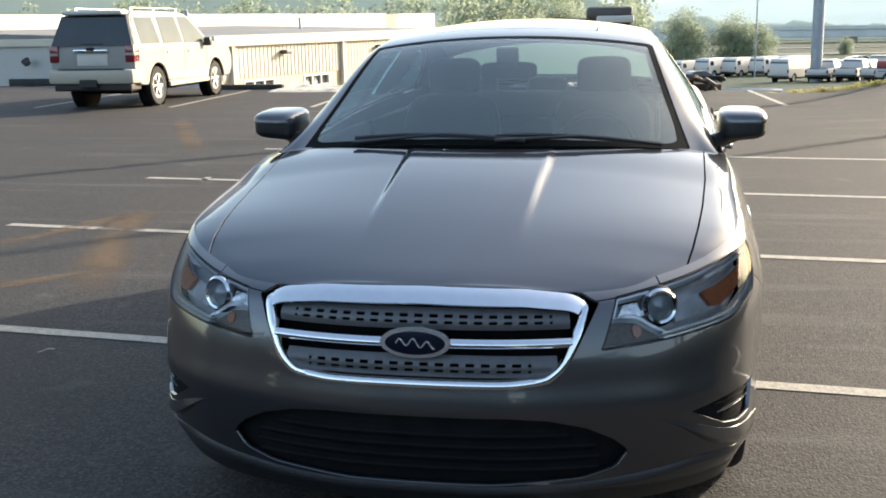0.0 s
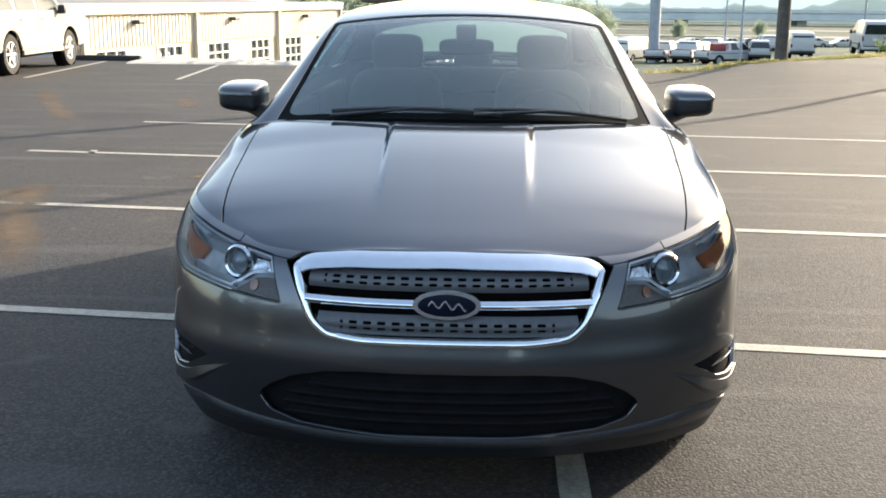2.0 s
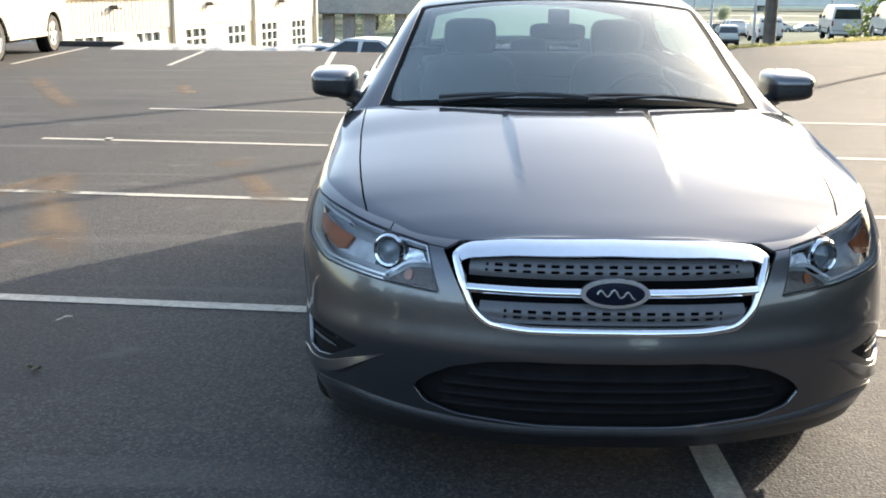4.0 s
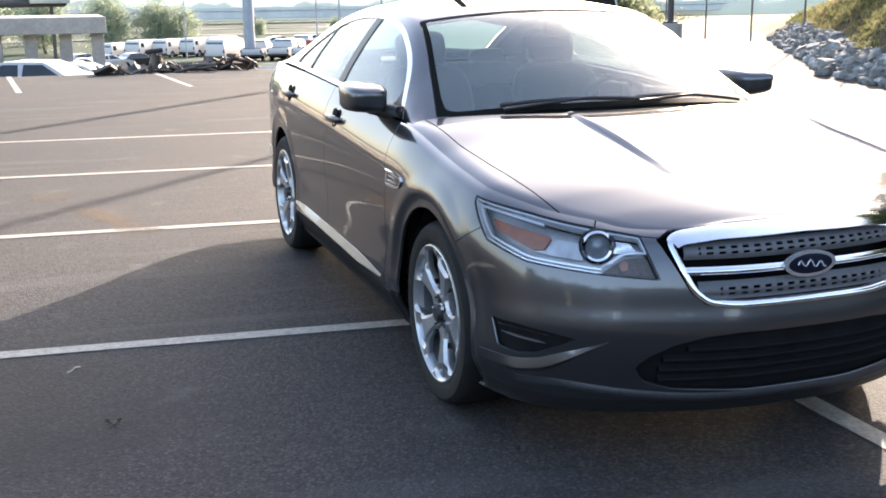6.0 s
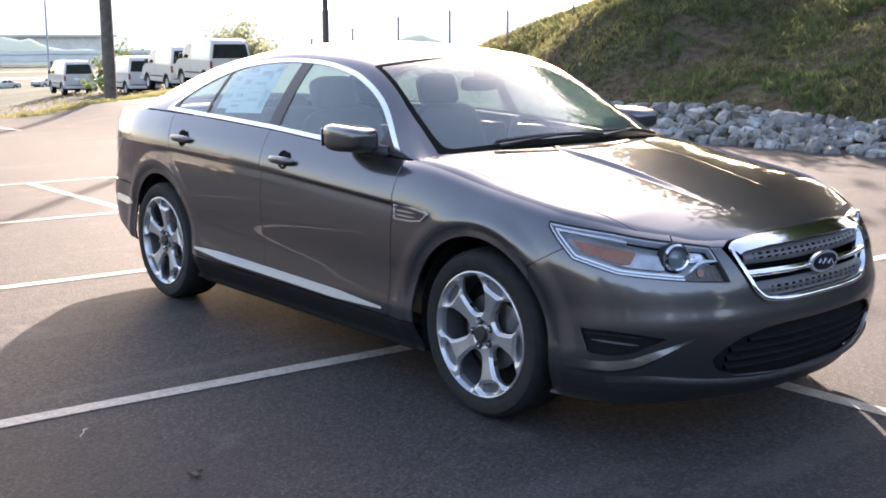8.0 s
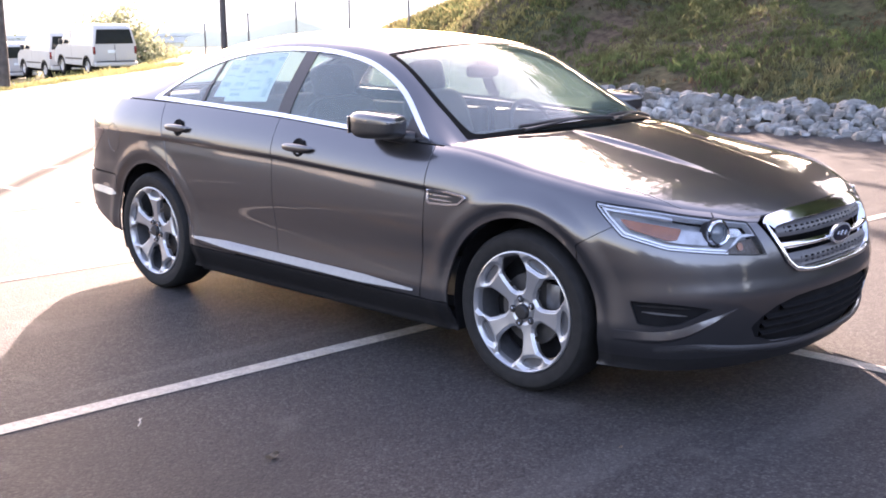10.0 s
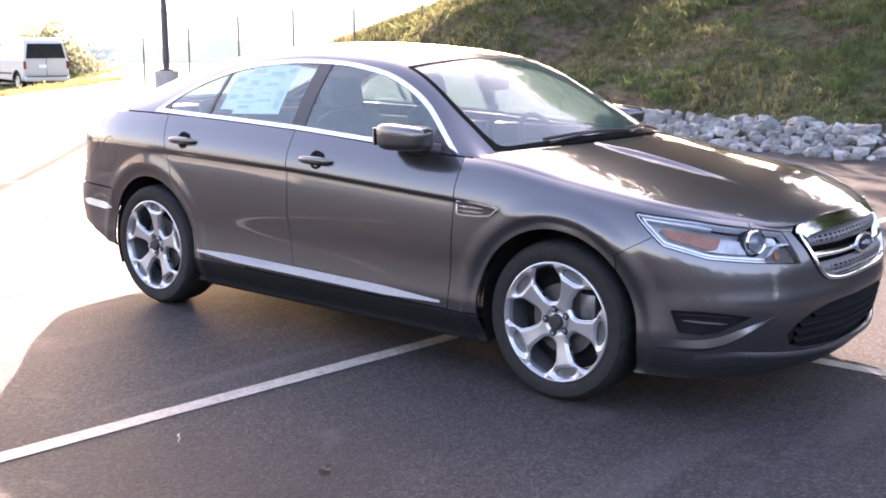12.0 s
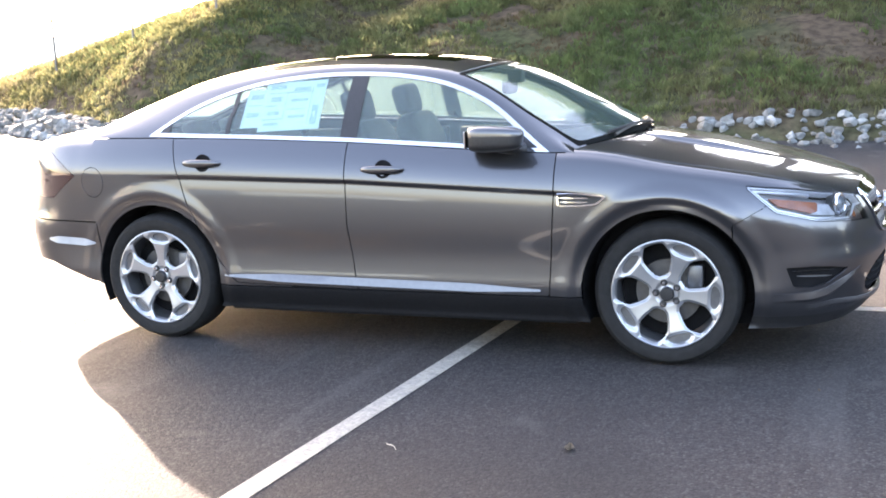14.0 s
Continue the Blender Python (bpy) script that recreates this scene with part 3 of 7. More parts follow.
# round the shoulder by sharing normals across it
nr = ZZ.shape[1]
side_top = LN.reshape(len(ss), nr, 3)[:, -1]
for P, N, E, sel in ((FP, FN, FE, cy < 2.4), (BP, BN, BE, cy > 2.8)):
    o = np.argsort(edge[sel, 1])
    ny = np.stack([np.interp(P[:, 1], edge[sel, 1][o], side_top[sel][o][:, k]) for k in range(3)], 1)
    w = (smooth01((E - 0.90) / 0.10) * 0.5)[:, None]
    N[:] = normalise(N * (1 - w) + ny * w)
up = np.array((0, 0, 1.0))
wl = np.zeros_like(ZZ)
wl[(cy < 1.55) | (cy > 4.3)] = 1
wl *= smooth01((ZZ - (zt[:, None] - 0.05)) / 0.05) * 0.5
wl = wl.reshape(-1, 1)
LN = normalise(LN * (1 - wl) + up * wl)

LOW = np.hstack([LP, LN, SSg.reshape(-1, 1)])
FRONT = np.hstack([FP, FN, FE[:, None]])
BOOT = np.hstack([BP, BN, BE[:, None]])

GRILLE = [(-0.487, 0.79), (-0.44, 0.815), (-0.3, 0.829), (0, 0.834), (0.3, 0.829), (0.44, 0.815), (0.487, 0.79), (0.41, 0.63), (0.36, 0.588), (0.25, 0.577), (-0.25, 0.577), (-0.36, 0.588), (-0.41, 0.63)]
INTAKE = [(-0.575, 0.385), (-0.53, 0.425), (-0.46, 0.462), (-0.36, 0.488), (-0.25, 0.497), (0.25, 0.497), (0.36, 0.488), (0.46, 0.462), (0.53, 0.425), (0.575, 0.385), (0.54, 0.332), (0.45, 0.304), (0.2, 0.286), (-0.2, 0.286), (-0.45, 0.304), (-0.54, 0.332)]
LAMP = [(0.508, 0.668), (0.570, 0.802), (0.64, 0.812), (0.82, 0.832), (1.0, 0.854), (1.285, 0.882), (1.28, 0.862), (1.15, 0.752), (0.96, 0.708), (0.75, 0.688)]
FOG = [(0.770, 0.476), (0.88, 0.494), (0.98, 0.503), (1.105, 0.500), (1.070, 0.408), (0.98, 0.402), (0.905, 0.413)]
FRONT_DOOR = [(1.54, 1.3), (1.545, 0.85), (1.575, 0.335), (2.615, 0.335), (2.66, 0.67), (2.668, 1.3)]
REAR_DOOR = [(2.668, 1.3), (2.66, 0.67), (2.615, 0.335), (3.34, 0.35), (3.45, 0.46), (3.58, 0.66), (3.65, 0.85), (3.73, 1.13), (3.76, 1.3)]
G = 0.003


def arch_field(y, z, r=0.412):
    return np.minimum(*(np.hypot(y - c, z - 0.362) - r for c in WHEELS_Y))


def seam_x(y):
    return np.interp(y, (0.05, 0.20, 0.26, 0.33, 0.45, 0.6, 0.8, 1.1, 1.5), (0.69, 0.692, 0.706, 0.721, 0.745, 0.765, 0.785, 0.805, 0.815))


def bumper_edge(z):
    return np.interp(z, (0.2, 0.70, 0.79, 0.86), (0.68, 0.70, 0.545, 0.50))


def over_lamp(a):
    """Height over the lamps' top edge, which runs on to the corners of the grille."""
    return a[:, 2] - np.interp(a[:, 6], (0.40, 0.487, 0.570, 0.64, 0.82, 1.0, 1.285), (0.795, 0.795, 0.802, 0.812, 0.832, 0.854, 0.882)) + 0.002


LAMP_MID = 0.735
# everything that is not an opening
A, T = clip(LOW, LT, arch_field(LOW[:, 1], LOW[:, 2]))
A, T = clip(A, T, -polygon_field(A[:, 0], A[:, 2], GRILLE) + 9.0 * (A[:, 1] > 0.6))
A, T = clip(A, T, -polygon_field(A[:, 0], A[:, 2], INTAKE) + 9.0 * (A[:, 1] > 0.6))
A, T = clip(A, T, -polygon_field(A[:, 6], A[:, 2], LAMP))
A, T = clip(A, T, -polygon_field(A[:, 6], A[:, 2], FOG))
OPEN_A, OPEN_T = A, T



def low_part(*fields):
    a, t = OPEN_A, OPEN_T
    for fn in fields:
        a, t = clip(a, t, fn(a))
    return a, t


fender_seam = lambda a: np.maximum(a[:, 1] - bumper_edge(a[:, 2]) - G, np.minimum(over_lamp(a), a[:, 6] - LAMP_MID - G))
is_bumper = lambda a: np.minimum(bumper_edge(a[:, 2]) - a[:, 1] - G, -over_lamp(a) - G)
sill = lambda a: a[:, 2] - 0.335

bumper = panel("front_bumper", *low_part(is_bumper, lambda a: a[:, 2] - 0.262), PAINT, sedan)
panel("air_dam", *low_part(lambda a: 0.262 - a[:, 2], lambda a: 0.66 - a[:, 1]), BLACKPLASTIC, sedan, label="matt black lower air dam")
for sx in (1, -1):
    a, t = low_part(fender_seam, lambda a: np.interp(a[:, 2], (0.335, 0.85, 1.3), (1.575, 1.545, 1.54)) - G - a[:, 1], lambda a: np.where(a[:, 1] > 1.28, a[:, 2] - 0.337, a[:, 2] - 0.29))
    fa, ft = clip(FRONT, FT, FRONT[:, 0] - seam_x(FRONT[:, 1]) - G)
    fa, ft = clip(fa, ft, 1.5 - fa[:, 1])
    both = np.vstack([a[:, :6], fa[:, :6]])
    panel("front_fender", both, np.vstack([t, ft + len(a)]), PAINT, sedan, (sx,))
    door = panel("front_door", *low_part(lambda a: polygon_field(a[:, 1], a[:, 2], FRONT_DOOR) - G), PAINT, sedan, (sx,))
    rdoor = panel("rear_door", *low_part(lambda a: polygon_field(a[:, 1], a[:, 2], REAR_DOOR) - G), PAINT, sedan, (sx,))
    panel("sill", *low_part(lambda a: 0.329 - a[:, 2], lambda a: a[:, 1] - 1.3, lambda a: 3.6 - a[:, 1]), SILLSHADE, sedan, (sx,), label="black sill under the doors, darkened for underbody shade")
    a, t = low_part(lambda a: np.where(a[:, 1] > 3.0, -polygon_field(a[:, 1], a[:, 2], REAR_DOOR) - G, -1.0), lambda a: np.maximum(a[:, 2] - 0.67, 4.262 - a[:, 1]) - G,
                    lambda a: np.hypot((a[:, 1] - 4.27) / 0.92, a[:, 2] - 0.90) - 0.088, lambda a: 4.9 - a[:, 1], lambda a: np.where(a[:, 1] < 3.62, a[:, 2] - 0.337, a[:, 2] - 0.27),
                    lambda a: -polygon_field(a[:, 1], a[:, 2], [(4.40, 0.935), (4.50, 1.0), (4.62, 1.07), (5.5, 1.07), (5.5, 0.80), (4.60, 0.80), (4.50, 0.87)]))
    ba, bt = clip(BOOT, BT, BOOT[:, 0] - 0.70 - G)
    panel("quarter_panel", np.vstack([a[:, :6], ba[:, :6]]), np.vstack([t, bt + len(a)]), PAINT, sedan, (sx,))
    panel("fuel_door", *low_part(lambda a: 0.084 - np.hypot((a[:, 1] - 4.27) / 0.92, a[:, 2] - 0.90)), PAINT, sedan, (sx,)) if sx < 0 else None
    panel("tail_lamp", *low_part(lambda a: polygon_field(a[:, 1], a[:, 2], [(4.40, 0.935), (4.50, 1.0), (4.62, 1.07), (5.5, 1.07), (5.5, 0.80), (4.60, 0.80), (4.50, 0.87)]) - G, lambda a: 4.97 - a[:, 1]), TAILDARK, sedan, (sx,), label="red tail lamp")
panel("rear_bumper", *low_part(lambda a: a[:, 1] - 4.262 - G, lambda a: 0.664 - a[:, 2], lambda a: a[:, 2] - np.minimum(0.285 + 0.29 * (a[:, 1] - 4.2), 0.42)), PAINT, sedan)
panel("tail_panel", *low_part(lambda a: a[:, 1] - 4.9, lambda a: a[:, 2] - 0.67), PAINT, sedan)
ha, ht = clip(FRONT, FT, seam_x(FRONT[:, 1]) - G - FRONT[:, 0])
ha, ht = clip(ha, ht, 1.21 + 0.25 * (ha[:, 0] / 0.8) ** 2 - ha[:, 1])
la, lt = low_part(over_lamp, lambda a: LAMP_MID - G - a[:, 6])
ht = np.vstack([ht, lt + len(ha)])
ha = np.vstack([ha[:, :6], la[:, :6]])
panel("hood", ha, ht, PAINT, sedan, label="grey hood with two raised creases")
ba, bt = clip(BOOT, BT, 0.70 - G - BOOT[:, 0])
ba, bt = clip(ba, bt, ba[:, 1] - 4.5)
panel("boot_lid", ba, bt, PAINT, sedan)

# a dark inner skin behind the gaps
inner = LOW.copy()
inner[:, :3] -= inner[:, 3:6] * 0.016
ia, it = clip(inner, LT, arch_field(inner[:, 1], inner[:, 2], 0.43))
ia, it = clip(ia, it, -polygon_field(ia[:, 0], ia[:, 2], GRILLE) + 9.0 * (ia[:, 1] > 0.6))
ia, it = clip(ia, it, -polygon_field(ia[:, 0], ia[:, 2], INTAKE) + 9.0 * (ia[:, 1] > 0.6))
ia, it = clip(ia, it, np.maximum(ia[:, 1] - 0.75, -polygon_field(ia[:, 6], ia[:, 2], LAMP) - 0.02))
ia, it = clip(ia, it, np.where(ia[:, 1] > 4.15, ia[:, 2] - np.minimum(0.30 + 0.29 * (ia[:, 1] - 4.2), 0.43), 1.0))
panel("inner_body", ia, it, INNER, sedan, depth=0)
fl = FRONT.copy()
fl[:, 2] -= 0.02
fa, ft = clip(fl, FT, 1.23 + 0.25 * (fl[:, 0] / 0.8) ** 2 - fl[:, 1])
panel("engine_bay_cover", fa, ft, INNER, sedan, depth=0)

# -- greenhouse: belt, roof rail and middle line
KK = (0, 0.15, 0.33, 0.5, 0.65, 0.8, 0.9, 1.0)
CYL, CZL = (1.20, 1.54, 2.02, 2.6, 3.15, 3.75, 4.15, 4.62), (1.085, 1.275, 1.480, 1.548, 1.548, 1.480, 1.365, 1.170)
RXL, RYL, RZL = (0.800, 0.735, 0.637, 0.605, 0.605, 0.63, 0.66, 0.70), (1.46, 1.70, 2.13, 2.62, 3.12, 3.72, 4.07, 4.46), (1.045, 1.19, 1.430, 1.490, 1.483, 1.392, 1.292, 1.150)
BXL, BYL = (0.872, 0.874, 0.876, 0.877, 0.872, 0.858, 0.842, 0.80), (1.46, 1.62, 2.05, 2.62, 3.12, 3.64, 3.99, 4.46)
ks = np.linspace(0, 1, 150)
cyl, czl = spline(KK, CYL, ks), spline(KK, CZL, ks)
rx, ry, rz = (spline(KK, v, ks) for v in (RXL, RYL, RZL))
bx, by = spline(KK, BXL, ks), spline(KK, BYL, ks)
bz = np.interp(by, outline(np.linspace(1.0, S_END - 1.0, 300))[1], shoulder_z(np.linspace(1.0, S_END - 1.0, 300))) + 0.004
cols = []
u1 = np.linspace(0, 1, 22)
for u in u1:
    bulge = 0.018 * 4 * u * (1 - u)
    cols.append(np.stack([bx + (rx - bx) * u + bulge, by + (ry - by) * u, bz + (rz - bz) * u], 1))
for w in np.linspace(0, 1, 44)[1:]:
    q = 1 - (1 - w) ** 2.1
    cols.append(np.stack([rx * (1 - w), ry + (cyl - ry) * (1 - (1 - w) ** 2), rz + (czl - rz) * q], 1))
GP = np.stack(cols, 1)
for _ in range(6):
    mid = GP[:, 16:30].copy()
    GP[:, 17:29] = 0.5 * GP[:, 17:29] + 0.25 * (mid[:, :-2] + mid[:, 2:])
GV = np.repeat(np.arange(GP.shape[1], dtype=float)[None], len(ks), 0)
GK = np.repeat(ks[:, None], GP.shape[1], 1)
shape = GP.shape[:2]
GP = GP.reshape(-1, 3)
GT = grid_tris(*shape)
GN = normals_of(GP, GT)
if GN[:, 2].mean() < 0:
    GT, GN = GT[:, ::-1], -GN
GN[np.abs(GP[:, 0]) < 1e-3, 0] = 0
GH = np.hstack([GP, GN, GK.reshape(-1, 1), GV.reshape(-1, 1)])
RAILV = 21.0

DLO_TOP_Y, DLO_TOP_Z = (1.57, 1.70, 1.90, 2.14, 2.39, 2.71, 3.05, 3.41, 3.72, 3.93), (1.036, 1.132, 1.280, 1.390, 1.442, 1.466, 1.457, 1.402, 1.285, 1.150)
_y = np.linspace(1.57, 3.93, 48)
DLO = [(float(y), float(z)) for y, z in zip(_y, spline(DLO_TOP_Y, DLO_TOP_Z, _y))] + [(3.2, 1.128), (2.68, 1.108), (2.1, 1.072)]
dlo = lambda a: polygon_field(a[:, 1], a[:, 2], DLO)


def glass_part(*fields):
    a, t = GH, GT
    for fn in fields:
        a, t = clip(a, t, fn(a))
    return a, t


def sunk(at, d):
    a, t = at
    a = a.copy()
    a[:, :3] -= a[:, 3:6] * d
    return a, t


HDR, REARK = 0.335, 0.84
ws = lambda a: np.minimum(np.minimum((HDR - a[:, 6]) * 2.8, (a[:, 7] - RAILV - 1.4) * 0.018), (a[:, 6] - 0.012) * 2.8)
bk = lambda a: np.minimum(np.minimum((a[:, 6] - REARK) * 3.0, (a[:, 7] - RAILV - 4.0) * 0.018), (0.985 - a[:, 6]) * 3)
roofglass = lambda a: np.minimum(np.minimum((a[:, 6] - 0.385) * 3.3, (0.60 - a[:, 6]) * 3.3), 0.37 - a[:, 0])
solid = [lambda a: -ws(a), lambda a: np.where(a[:, 7] > RAILV + 3.0, (a[:, 6] - 0.013) * 2.8, 1.0), lambda a: -bk(a), lambda a: -roofglass(a) - G, lambda a: np.where(a[:, 7] < RAILV + 3.5, -dlo(a) - 0.0, 1.0)]
panel("roof", *glass_part(*solid), PAINT, sedan, depth=0.02)
panel("windshield", *sunk(glass_part(lambda a: ws(a) - 0.002), 0.004), GLASS, sedan, depth=0, label="green-tinted windshield")
panel("windshield_border", *sunk(glass_part(lambda a: ws(a) - 0.003, lambda a: 0.020 + 0.016 * smooth01((0.10 - a[:, 6]) / 0.1) - np.minimum(np.minimum(ws(a), (HDR - a[:, 6]) * 2.8 - 0.006), 0.085 - np.hypot(np.maximum(0.095 - (a[:, 7] - RAILV - 1.4) * 0.018, 0), np.maximum(0.095 - (a[:, 6] - 0.012) * 2.8, 0)))), 0.0025), FRIT, sedan, depth=0, label="black printed windshield border")
panel("rear_window", *sunk(glass_part(lambda a: bk(a) - 0.002), 0.004), REARGLASS, sedan, depth=0, label="green-tinted rear window")
panel("sunroof", *glass_part(lambda a: roofglass(a) - G), SUNGLASS, sedan, depth=0.01, label="dark glass sunroof panel")
for sx in (1, -1):
    side = lambda a: np.where(a[:, 7] < RAILV + 3.5, 1.0, -1.0)
    panel("window_trim", *glass_part(lambda a: RAILV + 3.4 - a[:, 7], lambda a: dlo(a) - 0.001, lambda a: 0.021 - dlo(a)), CHROME, sedan, (sx,), depth=0.01, label="chrome strip round the side windows")
    covers = (lambda a: 0.048 - np.abs(a[:, 1] - 2.672), lambda a: 0.014 - np.abs(a[:, 1] - 3.405 - 0.06 * (1.3 - a[:, 2])), lambda a: a[:, 1] - 3.79, lambda a: 1.775 - a[:, 1])
    for cover in covers:
        panel("pillar_cover", *sunk(glass_part(lambda a: RAILV + 3.4 - a[:, 7], lambda a: dlo(a) - 0.020, cover), 0.003), BLACKPLASTIC, sedan, (sx,), depth=0.006, label="gloss black pillar cover")
    panel("side_window", *sunk(glass_part(lambda a: RAILV + 3.4 - a[:, 7], lambda a: dlo(a) - 0.018), 0.008), SIDEGLASS, sedan, (sx,), depth=0, label="green-tinted side windows")


# -- wheels
def lathe(profile, sides=64, arc=2 * math.pi):
    """Turns a profile of (radius, x) round the x axis."""
    bm = bmesh.new()
    rings = []
    for k in range(sides):
        a = arc * k / sides
        rings.append([bm.verts.new((x, r * math.cos(a), r * math.sin(a))) for r, x in profile])
    for k in range(sides):
        p, q = rings[k], rings[(k + 1) % sides]
        for i in range(len(profile) - 1):
            bm.faces.new((p[i], p[i + 1], q[i + 1], q[i]))
    bmesh.ops.recalc_face_normals(bm, faces=bm.faces)
    return bm


def rim_face(turn):
    """The cast face of the wheel: five broad spokes, each forked at the rim. Outward is +x."""
    nr, na = 60, 400
    r = np.linspace(0.0, 0.262, nr)
    a = np.linspace(0, 2 * np.pi, na + 1)
    R, Aa = np.meshgrid(r, a, indexing="ij")
    u = (Aa - turn) / (2 * np.pi / 5)
    off = (u - np.round(u)) * (2 * np.pi / 5)
    x = 0.004 + 0.022 * smooth01((R - 0.05) / 0.2) - 0.02 * smooth01((0.06 - R) / 0.03) * 0
    P = np.stack([x, R * np.cos(Aa), R * np.sin(Aa)], -1).reshape(-1, 3)
    win = lambda q: polygon_field(q[:, 6] * np.cos(np.pi / 5 - np.abs(q[:, 7])), q[:, 6] * np.sin(np.pi / 5 - np.abs(q[:, 7])),
                                  [(0.088, -0.01), (0.088, 0.018), (0.10, 0.035), (0.14, 0.056), (0.175, 0.069), (0.20, 0.067), (0.225, 0.056), (0.244, 0.046), (0.250, 0.030), (0.252, -0.01)])
    pocket = lambda q: 1 - np.hypot((q[:, 6] * np.cos(q[:, 7]) - 0.229 + 2.2 * (q[:, 6] * np.sin(q[:, 7])) ** 2) / 0.0235, q[:, 6] * np.sin(q[:, 7]) / (0.057))
    # chamfered edges round the openings, and a shallow groove along each spoke
    raw = np.hstack([P, P * 0, R.reshape(-1, 1), off.reshape(-1, 1)])
    d_edge = np.minimum(-win(raw), np.maximum(-pocket(raw), 0) * 0.022)
    P[:, 0] -= 0.012 * (1 - smooth01(d_edge / 0.012)) * (R.ravel() > 0.075)
    P[:, 0] -= 0.006 * smooth01((0.060 - R.ravel()) / 0.008) * smooth01((R.ravel() - 0.03) / 0.008)
    T = grid_tris(nr, na + 1)
    N = normals_of(P, T)
    if N[:, 0].mean() < 0:
        T, N = T[:, ::-1], -N
    at = np.hstack([P, N, R.reshape(-1, 1), off.reshape(-1, 1)])
    at, T = clip(at, T, -win(at))
    cups = clip(at, T, pocket(at) * 0.02 + 0.002)
    at, T = clip(at, T, -pocket(at) * 0.02)
    return at, T, cups


# Wheel silver in a darker tone that paints the shade of its recesses.
SHADE_SILVER = mat("shade_dark_silver", (0.15, 0.155, 0.165), 0.35, metal=0.6, noise_scale=40, vary=0.1)


def build_wheel(name, turn):
    w = empty(name)
    tyre = [(0.262, -0.005), (0.272, 0.004), (0.30, 0.012), (0.33, 0.010), (0.345, -0.004), (0.354, -0.022), (0.357, -0.05), (0.358, -0.115), (0.357, -0.18), (0.354, -0.208), (0.345, -0.226), (0.30, -0.24), (0.26, -0.23)]
    part("tyre", lathe(tyre, 80), TYREM, w, "black road tyre", smooth=True)
    rim = [(0.270, 0.000), (0.268, 0.008), (0.263, 0.010), (0.256, 0.004), (0.250, -0.01), (0.247, -0.03)]
    part("barrel", lathe([(0.247, -0.03), (0.243, -0.05), (0.235, -0.16), (0.25, -0.22)], 72), SHADE_SILVER, w, "silver inner barrel, darkened to paint shade", smooth=True)
    # Dark disc closing the wheel, in place of the shade inside.
    part("dark_back_disc", lathe([(0.0001, -0.12), (0.235, -0.125)], 40), INNER, w)
    rim_ob = part("rim", lathe(rim, 72), ALLOY, w, "silver alloy rim", smooth=True)
    at, t, cups = rim_face(turn)
    face = panel("spokes", at, t, ALLOY, w, (1,), depth=0.03, label="five forked silver spokes")
    face.location.x = -0.018
    part("brake_disc", lathe([(0.05, -0.075), (0.16, -0.075), (0.16, -0.095), (0.05, -0.095)], 40), DISC, w)
    cal = bmesh.new()
    box(cal, -0.11, -0.06, 0.085, 0.165, 0.015, 0.135, 0.015)
    part("brake_caliper", cal, SHADE_SILVER, w, "pale grey brake caliper", smooth=True)
    part("hub_cap", lathe([(0.0, 0.008), (0.028, 0.007), (0.033, 0.002), (0.035, -0.014)], 24), BLACKPLASTIC, w, "dark centre cap", smooth=True)
    for k in range(5):
        a = turn + math.pi / 5 + 2 * math.pi * k / 5
        bm = bmesh.new()
        tube(bm, (-0.03, 0.056 * math.cos(a), 0.056 * math.sin(a)), (0.002, 0.056 * math.cos(a), 0.056 * math.sin(a)), 0.0115, 0.009, 6)
        part("wheel_nut", bm, CHROME, w)
        # Flat black disc paints the shaded gap round each nut.
        bm = lathe([(0.0001, 0.0), (0.017, 0.0), (0.018, -0.004)], 16)
        bmesh.ops.translate(bm, vec=(-0.0125, 0.056 * math.cos(a), 0.056 * math.sin(a)), verts=bm.verts)
        part("nut_shade_disc", bm, BLACKPLASTIC, w)
    ca, ct = cups
    mid_ = ca[ct][:, :, 1:3].mean(1)
    ang = np.round((np.arctan2(mid_[:, 1], mid_[:, 0]) - turn) / (2 * np.pi / 5)).astype(int) % 5
    for k in range(5):
        floor_ = panel("pocket", ca, ct[ang == k], SHADE_SILVER, w, (1,), depth=0)
        floor_.location.x = -0.036
    well = lathe([(0.02, -0.26), (0.405, -0.26), (0.418, -0.03)], 48)
    bmesh.ops.delete(well, geom=[v for v in well.verts if v.co.z < -0.20], context="VERTS")
    part("wheel_well", well, INNER, w, "black wheel-arch liner")
    return w


for yc, turn in zip(WHEELS_Y, (radians(141), radians(158))):
    for sx in (-1, 1):
        w = build_wheel("wheel", turn)
        w.parent = sedan
        w.matrix_basis = Matrix.Translation((sx * 0.932, yc, 0.358)) @ (Matrix.Rotation(math.pi, 4, "Z") if sx < 0 else Matrix.Identity(4))

# -- underside
bm = bmesh.new()
box(bm, -0.70, 0.70, 0.62, 4.30, 0.17, 0.28)
box(bm, -0.90, 0.90, 1.46, 3.42, 0.185, 0.27)
box(bm, -0.62, 0.62, 0.40, 1.45, 0.26, 0.74)
box(bm, -0.62, 0.62, 3.55, 4.6, 0.26, 1.0)
part("underbody", bm, INNER, sedan)


